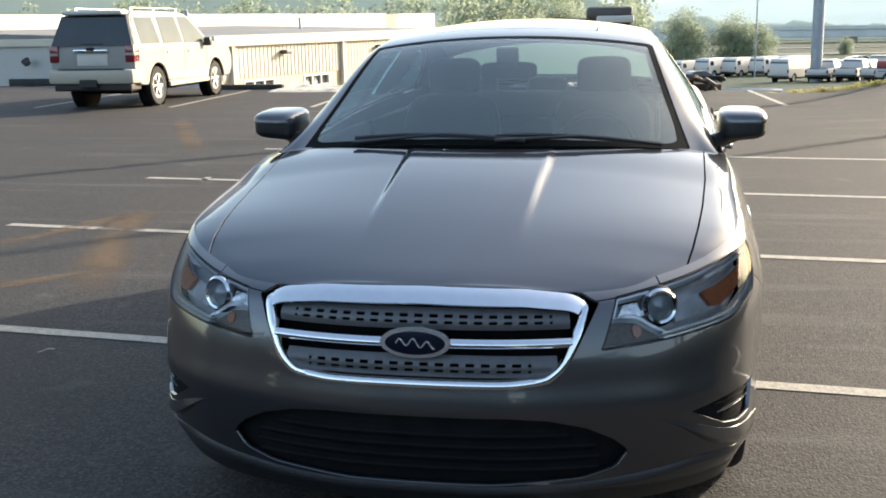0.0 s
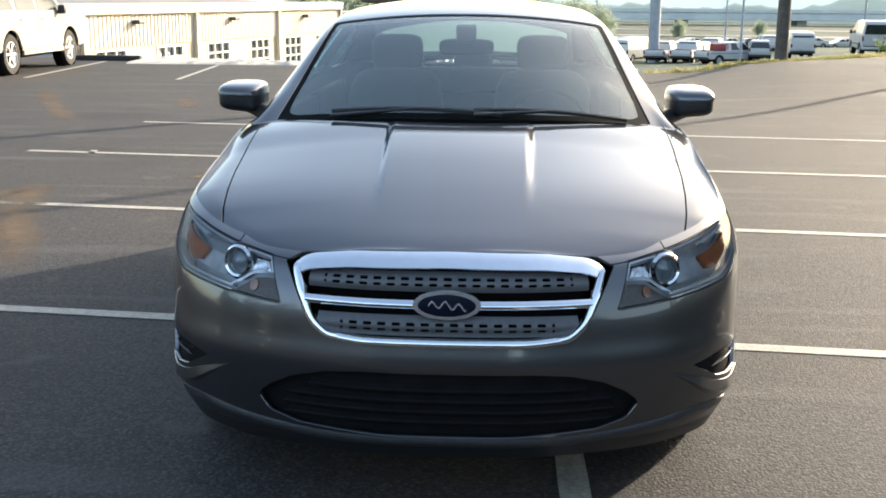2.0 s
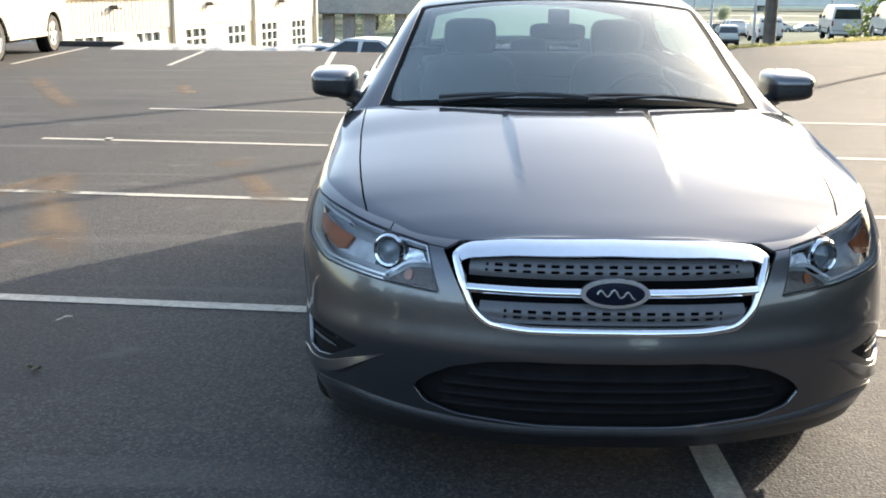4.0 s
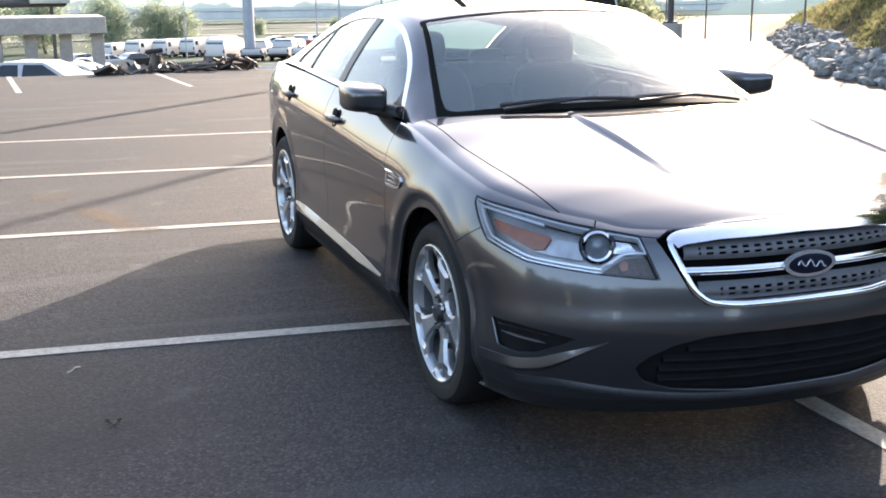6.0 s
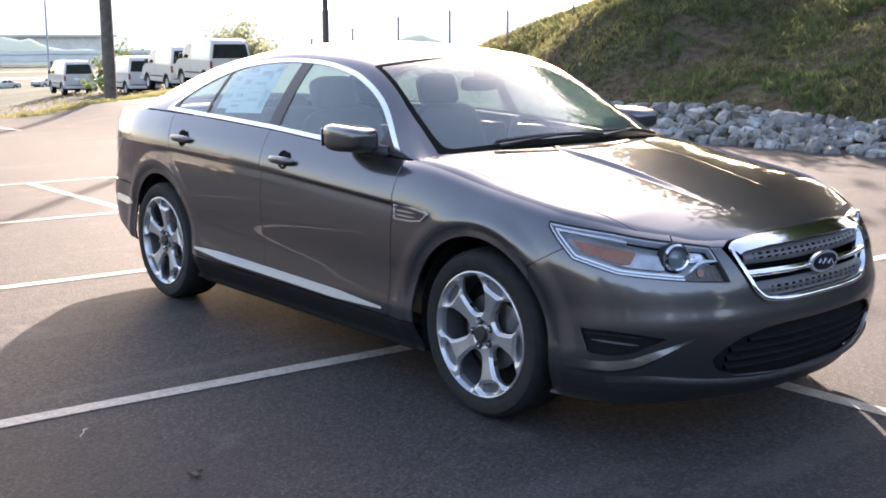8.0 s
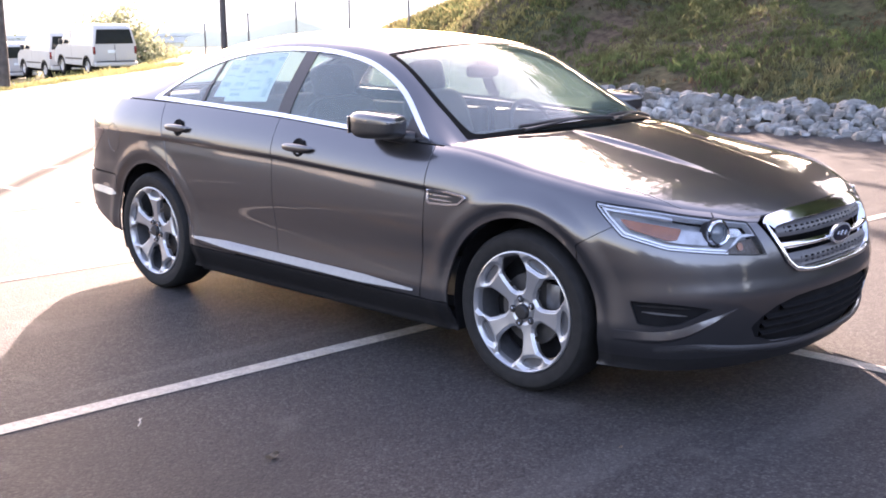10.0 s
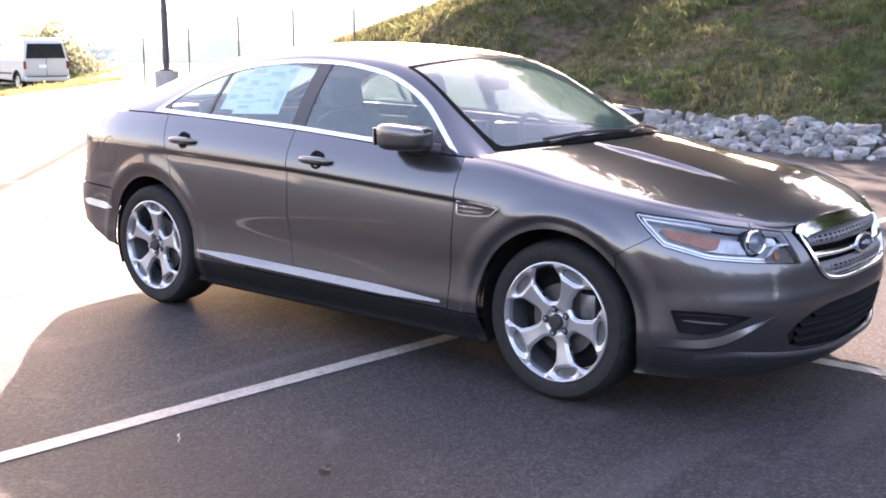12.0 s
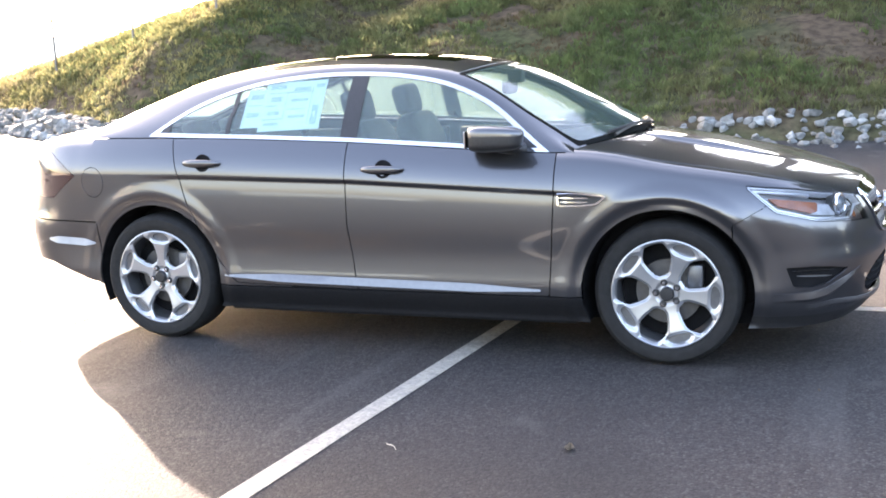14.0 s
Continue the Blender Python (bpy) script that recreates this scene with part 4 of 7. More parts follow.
def strip(name, path, width, height, material, parent, sx=1, label="", closed=False, tilt=1.0):
    """A moulding along points (s, z) of the skin: width across, height proud of it."""
    pts = [skin(s, z) for s, z in path]
    n = len(pts)
    verts, faces = [], []
    for i, (s, z) in enumerate(path):
        a, b = np.array(path[max(i - 1, 0)]), np.array(path[min(i + 1, n - 1)])
        d = (b - a) / max(np.linalg.norm(b - a), 1e-9)
        wv = np.array((-d[1], d[0]))
        taper = min(1.0, 0.25 + 4.0 * min(i, n - 1 - i) / n)
        for o, h in ((-1, -0.006), (-0.8, height * taper), (0.8, height * taper * tilt), (1, -0.006)):
            q = np.array((s, z)) + wv * o * width * taper / 2
            p = skin(q[0], q[1], h)
            verts.append((p[0] * sx, p[1], p[2]))
    for i in range(n - 1):
        for k in range(3):
            f = (4 * i + k, 4 * i + k + 1, 4 * i + 5 + k, 4 * i + 4 + k)
            faces.append(f if sx > 0 else f[::-1])
    bm = bmesh.new()
    vs = [bm.verts.new(tuple(map(float, v))) for v in verts]
    for f in faces:
        bm.faces.new([vs[i] for i in f])
    bmesh.ops.recalc_face_normals(bm, faces=bm.faces)
    return part(name, bm, material, parent, label, smooth=True)


def blade(sx):
    """The curved blade under a fog pocket: a ledge that faces up, drawn to a point at its inner end."""
    path = curve2([(0.672, 0.470), (0.745, 0.442), (0.82, 0.410), (0.89, 0.382), (0.97, 0.366), (1.06, 0.360), (1.16, 0.358)], 44)
    n = len(path)
    bm = bmesh.new()
    loops = []
    for i, (s_, z) in enumerate(path):
        u = i / (n - 1)
        w = 0.006 + 0.038 * float(smooth01(u / 0.45))
        o = 0.002 + 0.011 * float(smooth01(u / 0.35)) * (1 - float(smooth01((u - 0.68) / 0.32)))
        rows_ = ((0.5, -0.006), (0.42, 0.002), (-0.25, o * 0.9), (-0.36, o), (-0.48, o * 0.8), (-0.80, -0.006))
        loops.append([bm.verts.new((float(q[0]) * sx, float(q[1]), float(q[2]))) for q in (skin(s_, z + w * k, h) for k, h in rows_)])
    for a, b in zip(loops, loops[1:]):
        for k in range(len(a) - 1):
            bm.faces.new((a[k], a[k + 1], b[k + 1], b[k]) if sx > 0 else (b[k], b[k + 1], a[k + 1], a[k]))
    bmesh.ops.recalc_face_normals(bm, faces=bm.faces)
    return part("bumper_blade", bm, PAINT, sedan, "curved grey blade under the fog pocket", smooth=True)


def bumper_lip():
    """The thin lip that runs along the foot of the front bumper and rises towards the wheels."""
    half = curve2([(0.0, 0.272), (0.22, 0.270), (0.42, 0.276), (0.58, 0.290), (0.70, 0.304), (0.82, 0.315), (0.90, 0.313), (1.0, 0.306)], 60)
    bm = bmesh.new()
    for sx in (1, -1):
        loops = []
        for i, (s_, z) in enumerate(half):
            t = 1 - 0.85 * float(smooth01((s_ - 0.72) / 0.28))
            rows_ = ((0.016, -0.006), (0.012, 0.002), (0.004, 0.007 * t), (-0.006, 0.010 * t), (-0.016, 0.007 * t), (-0.030, -0.010))
            loops.append([bm.verts.new((float(q[0]) * sx, float(q[1]), float(q[2]))) for q in (skin(s_, z + k, h) for k, h in rows_)])
        for a, b in zip(loops, loops[1:]):
            for k in range(len(a) - 1):
                bm.faces.new((a[k], a[k + 1], b[k + 1], b[k]))
    bmesh.ops.remove_doubles(bm, verts=bm.verts, dist=0.0005)
    bmesh.ops.recalc_face_normals(bm, faces=bm.faces)
    return part("bumper_lip", bm, LIPGREY, sedan, "narrow grey lip along the bumper foot", smooth=True)


def curve2(pts, n=30):
    t = np.linspace(0, len(pts) - 1, n)
    k = np.arange(len(pts))
    return [(float(a), float(b)) for a, b in zip(spline(k, [p[0] for p in pts], t), spline(k, [p[1] for p in pts], t))]


bumper_lip()

# -- grille
grille = empty("grille")
grille.parent = sedan


def front_point(x, z, out):
    p = skin(s_of_x(abs(x)), z, out)
    return (float(p[0]) * (1 if x >= 0 else -1), float(p[1]), float(z))


def ring(name, poly, widths, out, material, parent, depth=0.035, label="", n=160):
    """A frame just inside a closed outline of the nose, wider at the top."""
    p = np.array(poly + [poly[0]], float)
    l = np.concatenate([[0], np.cumsum(np.hypot(*np.diff(p, axis=0).T))])
    t = np.linspace(0, l[-1], n, endpoint=False)
    q = np.stack([np.interp(t, l, p[:, 0]), np.interp(t, l, p[:, 1])], 1)
    for _ in range(3):
        q = 0.5 * q + 0.25 * (np.roll(q, 1, 0) + np.roll(q, -1, 0))
    d = np.roll(q, -1, 0) - np.roll(q, 1, 0)
    nrm = np.stack([d[:, 1], -d[:, 0]], 1) / np.hypot(*d.T)[:, None]
    c = q.mean(0)
    if ((q + 0.01 * nrm - c) ** 2).sum() > ((q - c) ** 2).sum():
        nrm = -nrm
    bm = bmesh.new()
    loops = []
    for (x, z), (nx, nz) in zip(q, nrm):
        w = widths[0] if nz < -0.6 else widths[2] if nz > 0.6 else widths[1] + (widths[0] - widths[1]) * max(0, -nz) ** 2
        row = [(0.0, -0.004), (0.05, 0.001), (0.45, out * 0.75), (0.90, out * 1.35), (1.0, out * 0.9), (1.05, -depth)] if nz < -0.6 else [(0.0, -0.004), (0.10, out * 0.8), (0.45, out), (0.85, out * 0.75), (1.0, out * 0.2), (1.05, -depth)]
        loops.append([bm.verts.new(front_point(x + nx * w * u, z + nz * w * u, o)) for u, o in row])
    for i in range(n):
        a, b = loops[i], loops[(i + 1) % n]
        for k in range(len(a) - 1):
            bm.faces.new((a[k], a[k + 1], b[k + 1], b[k]))
    bmesh.ops.recalc_face_normals(bm, faces=bm.faces)
    return part(name, bm, material, parent, label, smooth=True)


ring("chrome_frame", GRILLE, (0.042, 0.022, 0.022), 0.012, CHROME, grille, label="bright chrome grille frame")


def front_sheet(x0, x1, zlo, zhi, out, nx=260, nz=16, bow=0.0):
    """A sheet on the nose between heights zlo(x) and zhi(x)."""
    x = np.linspace(x0, x1, nx)
    u = np.linspace(0, 1, nz)
    P, uv = [], []
    for xi in x:
        a, b = zlo(xi), zhi(xi)
        for k in u:
            z = a + (b - a) * k
            P.append(front_point(xi, z, out + bow * math.sin(math.pi * k)))
            uv.append((xi, k))
    P, uv = np.array(P), np.array(uv)
    T = grid_tris(nx, nz)
    N = normals_of(P, T)
    if N[:, 1].mean() > 0:
        T, N = T[:, ::-1], -N
    return np.hstack([P, N, uv]), T


def holes(at, T, pitch, limit, rows, shift):
    x, k = at[:, 6], at[:, 7]
    f = np.full(len(x), -1.0)
    for r in rows:
        px = (x / pitch + shift) % 1.0 - 0.5
        f = np.maximum(f, np.minimum(np.minimum(0.29 - np.abs(px), (0.080 - np.abs(k - r)) * 2.2), (limit - np.abs(x)) * 50))
    return clip(at, T, -f)


for lo, hi, half, lim, label in ((0.727, 0.782, 0.425, 0.378, "upper"), (0.603, 0.663, 0.385, 0.315, "lower")):
    at, T = front_sheet(-half, half, lambda x: lo + 0.0 * x, lambda x: hi - 0.02 * x * x, -0.012, bow=0.010)
    at, T = holes(at, T, 0.0424, lim, (0.36, 0.66) if lo > 0.7 else (0.30, 0.60), 0.5 if lo > 0.7 else 0.0)
    me = panel_mesh("perforated_bar", at, T, (1,), 0.006)
    me.materials.append(GRILLE_GREY)
    ob = new("perforated_bar", me)
    ob.parent = grille
    ob["label"] = "grey grille bar with two rows of slots"
for x0, x1 in ((-0.425, -0.085), (0.085, 0.425)):
    at, T = front_sheet(x0, x1, lambda x: 0.684, lambda x: 0.708, 0.004, 60, 8, bow=0.008)
    me = panel_mesh("chrome_bar", at, T, (1,), 0.02)
    me.materials.append(CHROME)
    ob = new("chrome_bar", me)
    ob.parent = grille
BRIGHTRING = mat("bright_badge_ring", (0.62, 0.63, 0.65), 0.22, metal=0.75, noise_scale=60, vary=0.05)
# emblem: an oval badge
badge = empty("badge")
badge.parent = sedan


def disc(rx, rz, y, thick, dome=0.0, n=48, rings_=6):
    bm = bmesh.new()
    loops = []
    for k in range(rings_ + 1):
        u = 1 - k / rings_
        loops.append([bm.verts.new((rx * u * math.cos(2 * math.pi * i / n), y - thick - dome * (1 - u * u), rz * u * math.sin(2 * math.pi * i / n))) for i in range(n)] if u > 0 else [bm.verts.new((0, y - thick - dome, 0))])
    base = [bm.verts.new((rx * math.cos(2 * math.pi * i / n), y, rz * math.sin(2 * math.pi * i / n))) for i in range(n)]
    for a, b in zip([base] + loops[:-2], loops[:-1]):
        for i in range(n):
            bm.faces.new((a[i], a[(i + 1) % n], b[(i + 1) % n], b[i]))
    for i in range(n):
        bm.faces.new((loops[-2][i], loops[-2][(i + 1) % n], loops[-1][0]))
    bmesh.ops.recalc_face_normals(bm, faces=bm.faces)
    return bm


bpos = Vector((0, 0.028, 0.700))
for bm, m, lab in ((disc(0.098, 0.043, 0, 0.012, 0.003), BRIGHTRING, "chrome oval rim"), (disc(0.083, 0.033, -0.0125, 0.001, 0.004), BADGE_BLUE, "dark blue oval field")):
    part("oval", bm, m, badge, lab, smooth=True)
bm = bmesh.new()
for k in range(28):
    t = k / 27
    x, z = -0.052 + 0.104 * t, 0.010 * math.sin(t * 17) + 0.004 * math.sin(t * 5)
    t2 = (k + 1) / 27
    x2, z2 = -0.052 + 0.104 * t2, 0.010 * math.sin(t2 * 17) + 0.004 * math.sin(t2 * 5)
    tube(bm, (x, -0.0185, z), (x2, -0.0185, z2), 0.0030, sides=6)
part("squiggle", bm, BRIGHTRING, badge, "silver squiggle on the oval")
badge.location = bpos + Vector((0, -0.012, 0))

# -- dark ducts behind the openings
a, t = clip(LOW, LT, polygon_field(LOW[:, 0], LOW[:, 2], INTAKE) + 0.07 - 9.0 * (LOW[:, 1] > 0.6))
a = a.copy()
a[:, :3] -= a[:, 3:6] * 0.030
panel("intake_duct", a, t, INNER, sedan, depth=0, label="black intake duct")
part("intake_duct", boxed(-0.62, 0.62, 0.20, 0.42, 0.25, 0.55), INNER, sedan, "black intake duct")
part("grille_duct", boxed(-0.45, 0.45, 0.20, 0.23, 0.56, 0.80), INNER, sedan, "black duct behind the grille")
# -- lower intake bars
for z in (0.335, 0.37, 0.405, 0.44):
    h = 0.50 - 2.2 * max(z - 0.40, 0)
    at, T = front_sheet(-h, h, lambda x: z - 0.006, lambda x: z + 0.006, -0.010, 60, 5, bow=0.004)
    me = panel_mesh("intake_bar", at, T, (1,), 0.03)
    me.materials.append(INNER)
    new("intake_bar", me).parent = sedan

LAMPDARK = mat("lamp_housing_grey", (0.42, 0.43, 0.44), 0.38, metal=0.35, noise_scale=25, vary=0.12)
REFLECT = mat("lamp_reflector", (0.78, 0.80, 0.82), 0.16, metal=0.85, noise_scale=90, vary=0.12, bump=0.35, bump_scale=55)
PROJGLASS = mat("projector_glass", (0.20, 0.23, 0.25), 0.06, spec=0.8, coat=1.0, noise_scale=20, vary=0.1)
LAMPSILVER = mat("lamp_silver", (0.76, 0.77, 0.79), 0.25, metal=0.45, noise_scale=30, vary=0.05)
BOWL = mat("lamp_bowl", (0.52, 0.53, 0.55), 0.28, metal=0.25, noise_scale=14, vary=0.35)
SIGNALDARK = mat("smoked_signal_pocket", (0.10, 0.075, 0.065), 0.35, coat=0.3, noise_scale=60, vary=0.3, bump=0.3, bump_scale=90)
# -- head lamps, fog pockets, mirrors, handles, vents, for both sides
for sx in (1, -1):
    lamp = empty("headlamp")
    lamp.parent = sedan
    field = lambda a: polygon_field(a[:, 6], a[:, 2], LAMP)
    Sg_, Zg_ = np.meshgrid(np.linspace(0.49, 1.31, 210), np.linspace(0.655, 0.895, 68), indexing="ij")
    lp_ = skin(Sg_, Zg_).reshape(-1, 3)
    lt_ = grid_tris(*Sg_.shape)
    ln_ = normals_of(lp_, lt_)
    if ln_[:, 0].mean() < 0:
        lt_, ln_ = lt_[:, ::-1], -ln_
    LA = np.hstack([lp_, ln_, Sg_.reshape(-1, 1)])
    LA, LTt = clip(LA, lt_, field(LA) - 0.0015)

    def lamp_layer(name, fn, d, material, label="", depth=0.0, grow=0.0):
        a, t = clip(LA, LTt, fn(LA))
        a = a.copy()
        a[:, :3] -= a[:, 3:6] * d
        return panel(name, a, t, material, lamp, (sx,), depth, label)

    poly = lambda *pts: (lambda a: polygon_field(a[:, 6], a[:, 2], list(pts)))
    lamp_layer("lens", lambda a: 1.0 + 0 * a[:, 0], 0.001, LENS, "clear lamp lens")
    lamp_layer("bezel", lambda a: 0.0055 - field(a), 0.003, BLACKPLASTIC, "black lamp edge", 0.03)
    lamp_layer("housing", lambda a: field(a) - 0.004, 0.058, LAMPDARK, "grey lamp housing")
    upper = lambda a: np.maximum(a[:, 2] - 0.752 + 0.10 * (a[:, 6] - 0.56), a[:, 6] - 0.70)
    lamp_layer("edge_trim", lambda a: np.minimum(np.minimum(0.0100 - field(a), field(a) - 0.0055), upper(a)), 0.004, LAMPSILVER, "silver inner edge", 0.03)
    pocket = poly((0.520, 0.678), (0.548, 0.742), (0.585, 0.742), (0.625, 0.738), (0.700, 0.692), (0.695, 0.684))
    lamp_layer("turn_signal", lambda a: np.minimum(pocket(a), field(a) - 0.009), 0.026, SIGNALDARK, "dark brownish turn-signal pocket", 0.02)
    lamp_layer("signal_bulb", poly((0.612, 0.703), (0.610, 0.722), (0.618, 0.732), (0.632, 0.730), (0.640, 0.718), (0.636, 0.703), (0.624, 0.698)), 0.019, AMBER, "amber signal bulb", 0.006)
    bar = lambda a: np.minimum(np.minimum(0.023 - field(a), field(a) - 0.016), np.maximum(np.minimum(a[:, 6] - 0.70, 0.79 - a[:, 2]), a[:, 6] - 0.93))
    lamp_layer("light_guide", bar, 0.010, LAMPSILVER, "bright light strip along the lower edge", 0.02)
    strip("light_guide", curve2([(0.552, 0.748), (0.600, 0.750), (0.632, 0.744), (0.668, 0.722), (0.702, 0.707)], 24), 0.011, -0.010, LAMPSILVER, lamp, sx, "bright stepped light strip")
    lamp_layer("reflector", poly((0.578, 0.757), (0.600, 0.791), (0.655, 0.797), (0.665, 0.790), (0.664, 0.757)), 0.034, REFLECT, "bright faceted reflector", 0.01)
    lamp_layer("reflector", lambda a: np.minimum(field(a) - 0.041, np.minimum(a[:, 6] - 0.772, 1.24 - a[:, 6])), 0.036, BOWL, "grey reflector bowl", 0.008)
    amber = poly((0.890, 0.790), (0.915, 0.83), (1.24, 0.878), (1.24, 0.79), (1.02, 0.742), (0.91, 0.755))
    lamp_layer("side_marker", lambda a: np.minimum(amber(a), field(a) - 0.043), 0.022, AMBER, "amber side reflector", 0.012)
    pc = skin(0.715, 0.765)
    n_out = Vector((0.42 * sx, -0.90, 0.10)).normalized()
    at0 = Vector((float(pc[0]) * sx, float(pc[1]), float(pc[2]))) - n_out * 0.036
    rot = n_out.to_track_quat("X", "Z").to_matrix().to_4x4()
    for nm, prof, mm, lab in (("projector_ring", [(0.036, 0.004), (0.039, 0.018), (0.046, 0.021), (0.053, 0.014), (0.055, -0.02)], CHROME, "chrome projector ring"),
                              ("projector_sleeve", [(0.054, 0.006), (0.059, 0.002), (0.061, -0.03)], BLACKPLASTIC, "black sleeve"),
                              ("projector", [(0.0001, 0.024), (0.012, 0.022), (0.024, 0.015), (0.036, 0.002)], PROJGLASS, "round grey glass projector")):
        ob = part(nm, lathe(prof, 32), mm, lamp, lab, smooth=True)
        ob.matrix_basis = Matrix.Translation(at0) @ rot

    fog = empty("fog_pocket")
    fog.parent = sedan
    ff = lambda a: polygon_field(a[:, 6], a[:, 2], FOG)
    a, t = clip(LOW, LT, ff(LOW) + 0.004)
    a[:, :3] -= a[:, 3:6] * 0.035
    panel("pocket", a, t, BLACKPLASTIC, fog, (sx,), 0, "black recessed fog pocket")
    strip("bar", curve2([(0.875, 0.450), (0.96, 0.456), (1.055, 0.460)], 12), 0.008, -0.010, MOULD, fog, sx, "thin silver bar")
    strip("bar", curve2([(0.86, 0.478), (0.96, 0.483), (1.075, 0.483)], 12), 0.006, -0.014, BLACKPLASTIC, fog, sx)
    blade(sx)
    # Body-coloured flare; the paler silver paints light on its upward face.
    strip("door_moulding", [(s_of_y(y), 0.352 + 0.026 * (y - 1.62) / 1.8 + 0.012) for y in np.linspace(1.62, 3.42, 40)], 0.048, 0.018, MOULD, sedan, sx, "door-bottom moulding, paled for the light on its upward face", tilt=0.12)

    strip("rear_moulding", [(s_of_y(y), 0.545 + 0.03 * (y - 4.28)) for y in np.linspace(4.29, 4.66, 16)], 0.048, 0.016, MOULD, sedan, sx, "pale moulding on the rear bumper", tilt=0.12)
    # vent badge on the wing
    vent = empty("wing_vent")
    vent.parent = sedan
    poly = [(1.528, 0.852), (1.40, 0.853), (1.30, 0.843), (1.285, 0.832), (1.33, 0.796), (1.40, 0.787), (1.528, 0.783)]
    vf = lambda a: polygon_field(a[:, 1], a[:, 2], poly)
    a, t = clip(LOW, LT, vf(LOW))
    a[:, :3] += a[:, 3:6] * 0.003
    panel("vent_back", a, t, BLACKPLASTIC, vent, (sx,), 0.004)
    a, t = clip(LOW, LT, vf(LOW))
    a, t = clip(a, t, 0.0085 - vf(a))
    a[:, :3] += a[:, 3:6] * 0.008
    panel("vent_frame", a, t, CHROME, vent, (sx,), 0.012, "chrome vent frame")
    for z in (0.808, 0.828):
        strip("vent_bar", [(s_of_y(y), z) for y in np.linspace(1.37, 1.52, 10)], 0.009, 0.008, CHROME, vent, sx)

    # door handles
    for yh, zh, owner in ((2.45, 0.970, "front"), (3.52, 1.008, "rear")):
        hnd = empty("door_handle")
        hnd.parent = sedan
        px = float(skin(s_of_y(yh), zh)[0])
        # Proud dark disc stands in for the shade in the handle recess.
        recess_shade = lathe([(0.0001, 0.0), (0.03, -0.0), (0.046, 0.003), (0.050, -0.004)], 28)
        ob = part("recess_shade", recess_shade, INNER, hnd, "dark round disc painting the handle recess shade", smooth=True)
        ob.matrix_basis = Matrix.Translation((sx * (px + 0.004), yh - 0.005, zh)) @ (Matrix.Rotation(math.pi, 4, "Z") if sx < 0 else Matrix.Identity(4)) @ Matrix.Rotation(radians(-8), 4, "Y")
        bm = bmesh.new()
        bmesh.ops.create_uvsphere(bm, u_segments=24, v_segments=12, radius=1)
        for v in bm.verts:
            y = v.co.y
            v.co = Vector((sx * (px + 0.026 - 0.022 * abs(y) ** 4 + 0.014 * v.co.x * sx), yh + 0.122 * math.copysign(abs(y) ** 0.8, y), zh + 0.021 * math.copysign(abs(v.co.z) ** 0.8, v.co.z) * (1 - 0.15 * y * y)))
        bmesh.ops.recalc_face_normals(bm, faces=bm.faces)
        part("grip", bm, PAINT, hnd, "grey pull handle", smooth=True)

    # door mirror
    mirror = empty("door_mirror")
    mirror.parent = sedan
    bm = bmesh.new()
    bmesh.ops.create_uvsphere(bm, u_segments=40, v_segments=24, radius=1)
    def boxy(c, e):
        return math.copysign(abs(c) ** e, c)
    for v in bm.verts:
        c = v.co.copy()
        x, y, z = boxy(c.x, 0.50), boxy(c.y, 0.65), boxy(c.z, 0.45)
        y = min(y, 0.90)
        v.co = Vector((sx * (0.978 + 0.096 * x), 1.830 + 0.150 * y - 0.020 * x, 1.121 + 0.065 * z * (1 - 0.08 * x) * (1 + 0.12 * y) + 0.006 * x))
    bmesh.ops.recalc_face_normals(bm, faces=bm.faces)
    base_ = bm.copy()
    for b_, keep, m_, nm_, lab_ in ((bm, 1, PAINT, "shell", "grey mirror cap"), (base_, -1, BLACKPLASTIC, "lower_shell", "black lower mirror shell")):
        bmesh.ops.bisect_plane(b_, geom=b_.verts[:] + b_.edges[:] + b_.faces[:], plane_co=(0, 1.8, 1.115), plane_no=(0.02 * sx * keep, 0, -keep), clear_outer=True)
        if keep < 0:
            for v in b_.verts:
                v.co = Vector((sx * 0.978 + (v.co.x - sx * 0.978) * 0.975, 1.845 + (v.co.y - 1.845) * 0.965, v.co.z))
        part(nm_, b_, m_, mirror, lab_, smooth=True)
    bm = boxed(sx * 0.978 - 0.072, sx * 0.978 + 0.072, 1.9605, 1.969, 1.080, 1.162, 0.002)
    part("mirror_glass", bm, CHROME, mirror, "mirror glass")
    bm = bmesh.new()
    tube(bm, (sx * 0.85, 1.72, 1.055), (sx * 0.95, 1.82, 1.078), 0.034, 0.030, 14)
    part("foot", bm, BLACKPLASTIC, mirror, "black mirror foot", smooth=True)

# -- cowl and wipers
bm = bmesh.new()
n = 40
rows = [[], [], []]
for i in range(n + 1):
    x = -0.80 + 1.6 * i / n
    q = (x / 0.8) ** 2
    rows[0].append(bm.verts.new((x, 1.265 + 0.16 * q, 1.072 - 0.045 * q)))
    rows[1].append(bm.verts.new((x, 1.33 + 0.16 * q, 1.076 - 0.045 * q)))
    rows[2].append(bm.verts.new((x, 1.40 + 0.15 * q, 1.085 - 0.02 * q)))
for a, b in zip(rows[:-1], rows[1:]):
    for i in range(n):
        bm.faces.new((a[i], a[i + 1], b[i + 1], b[i]))
part("cowl", bm, INNER, sedan, "black plastic cowl below the windshield", smooth=True)


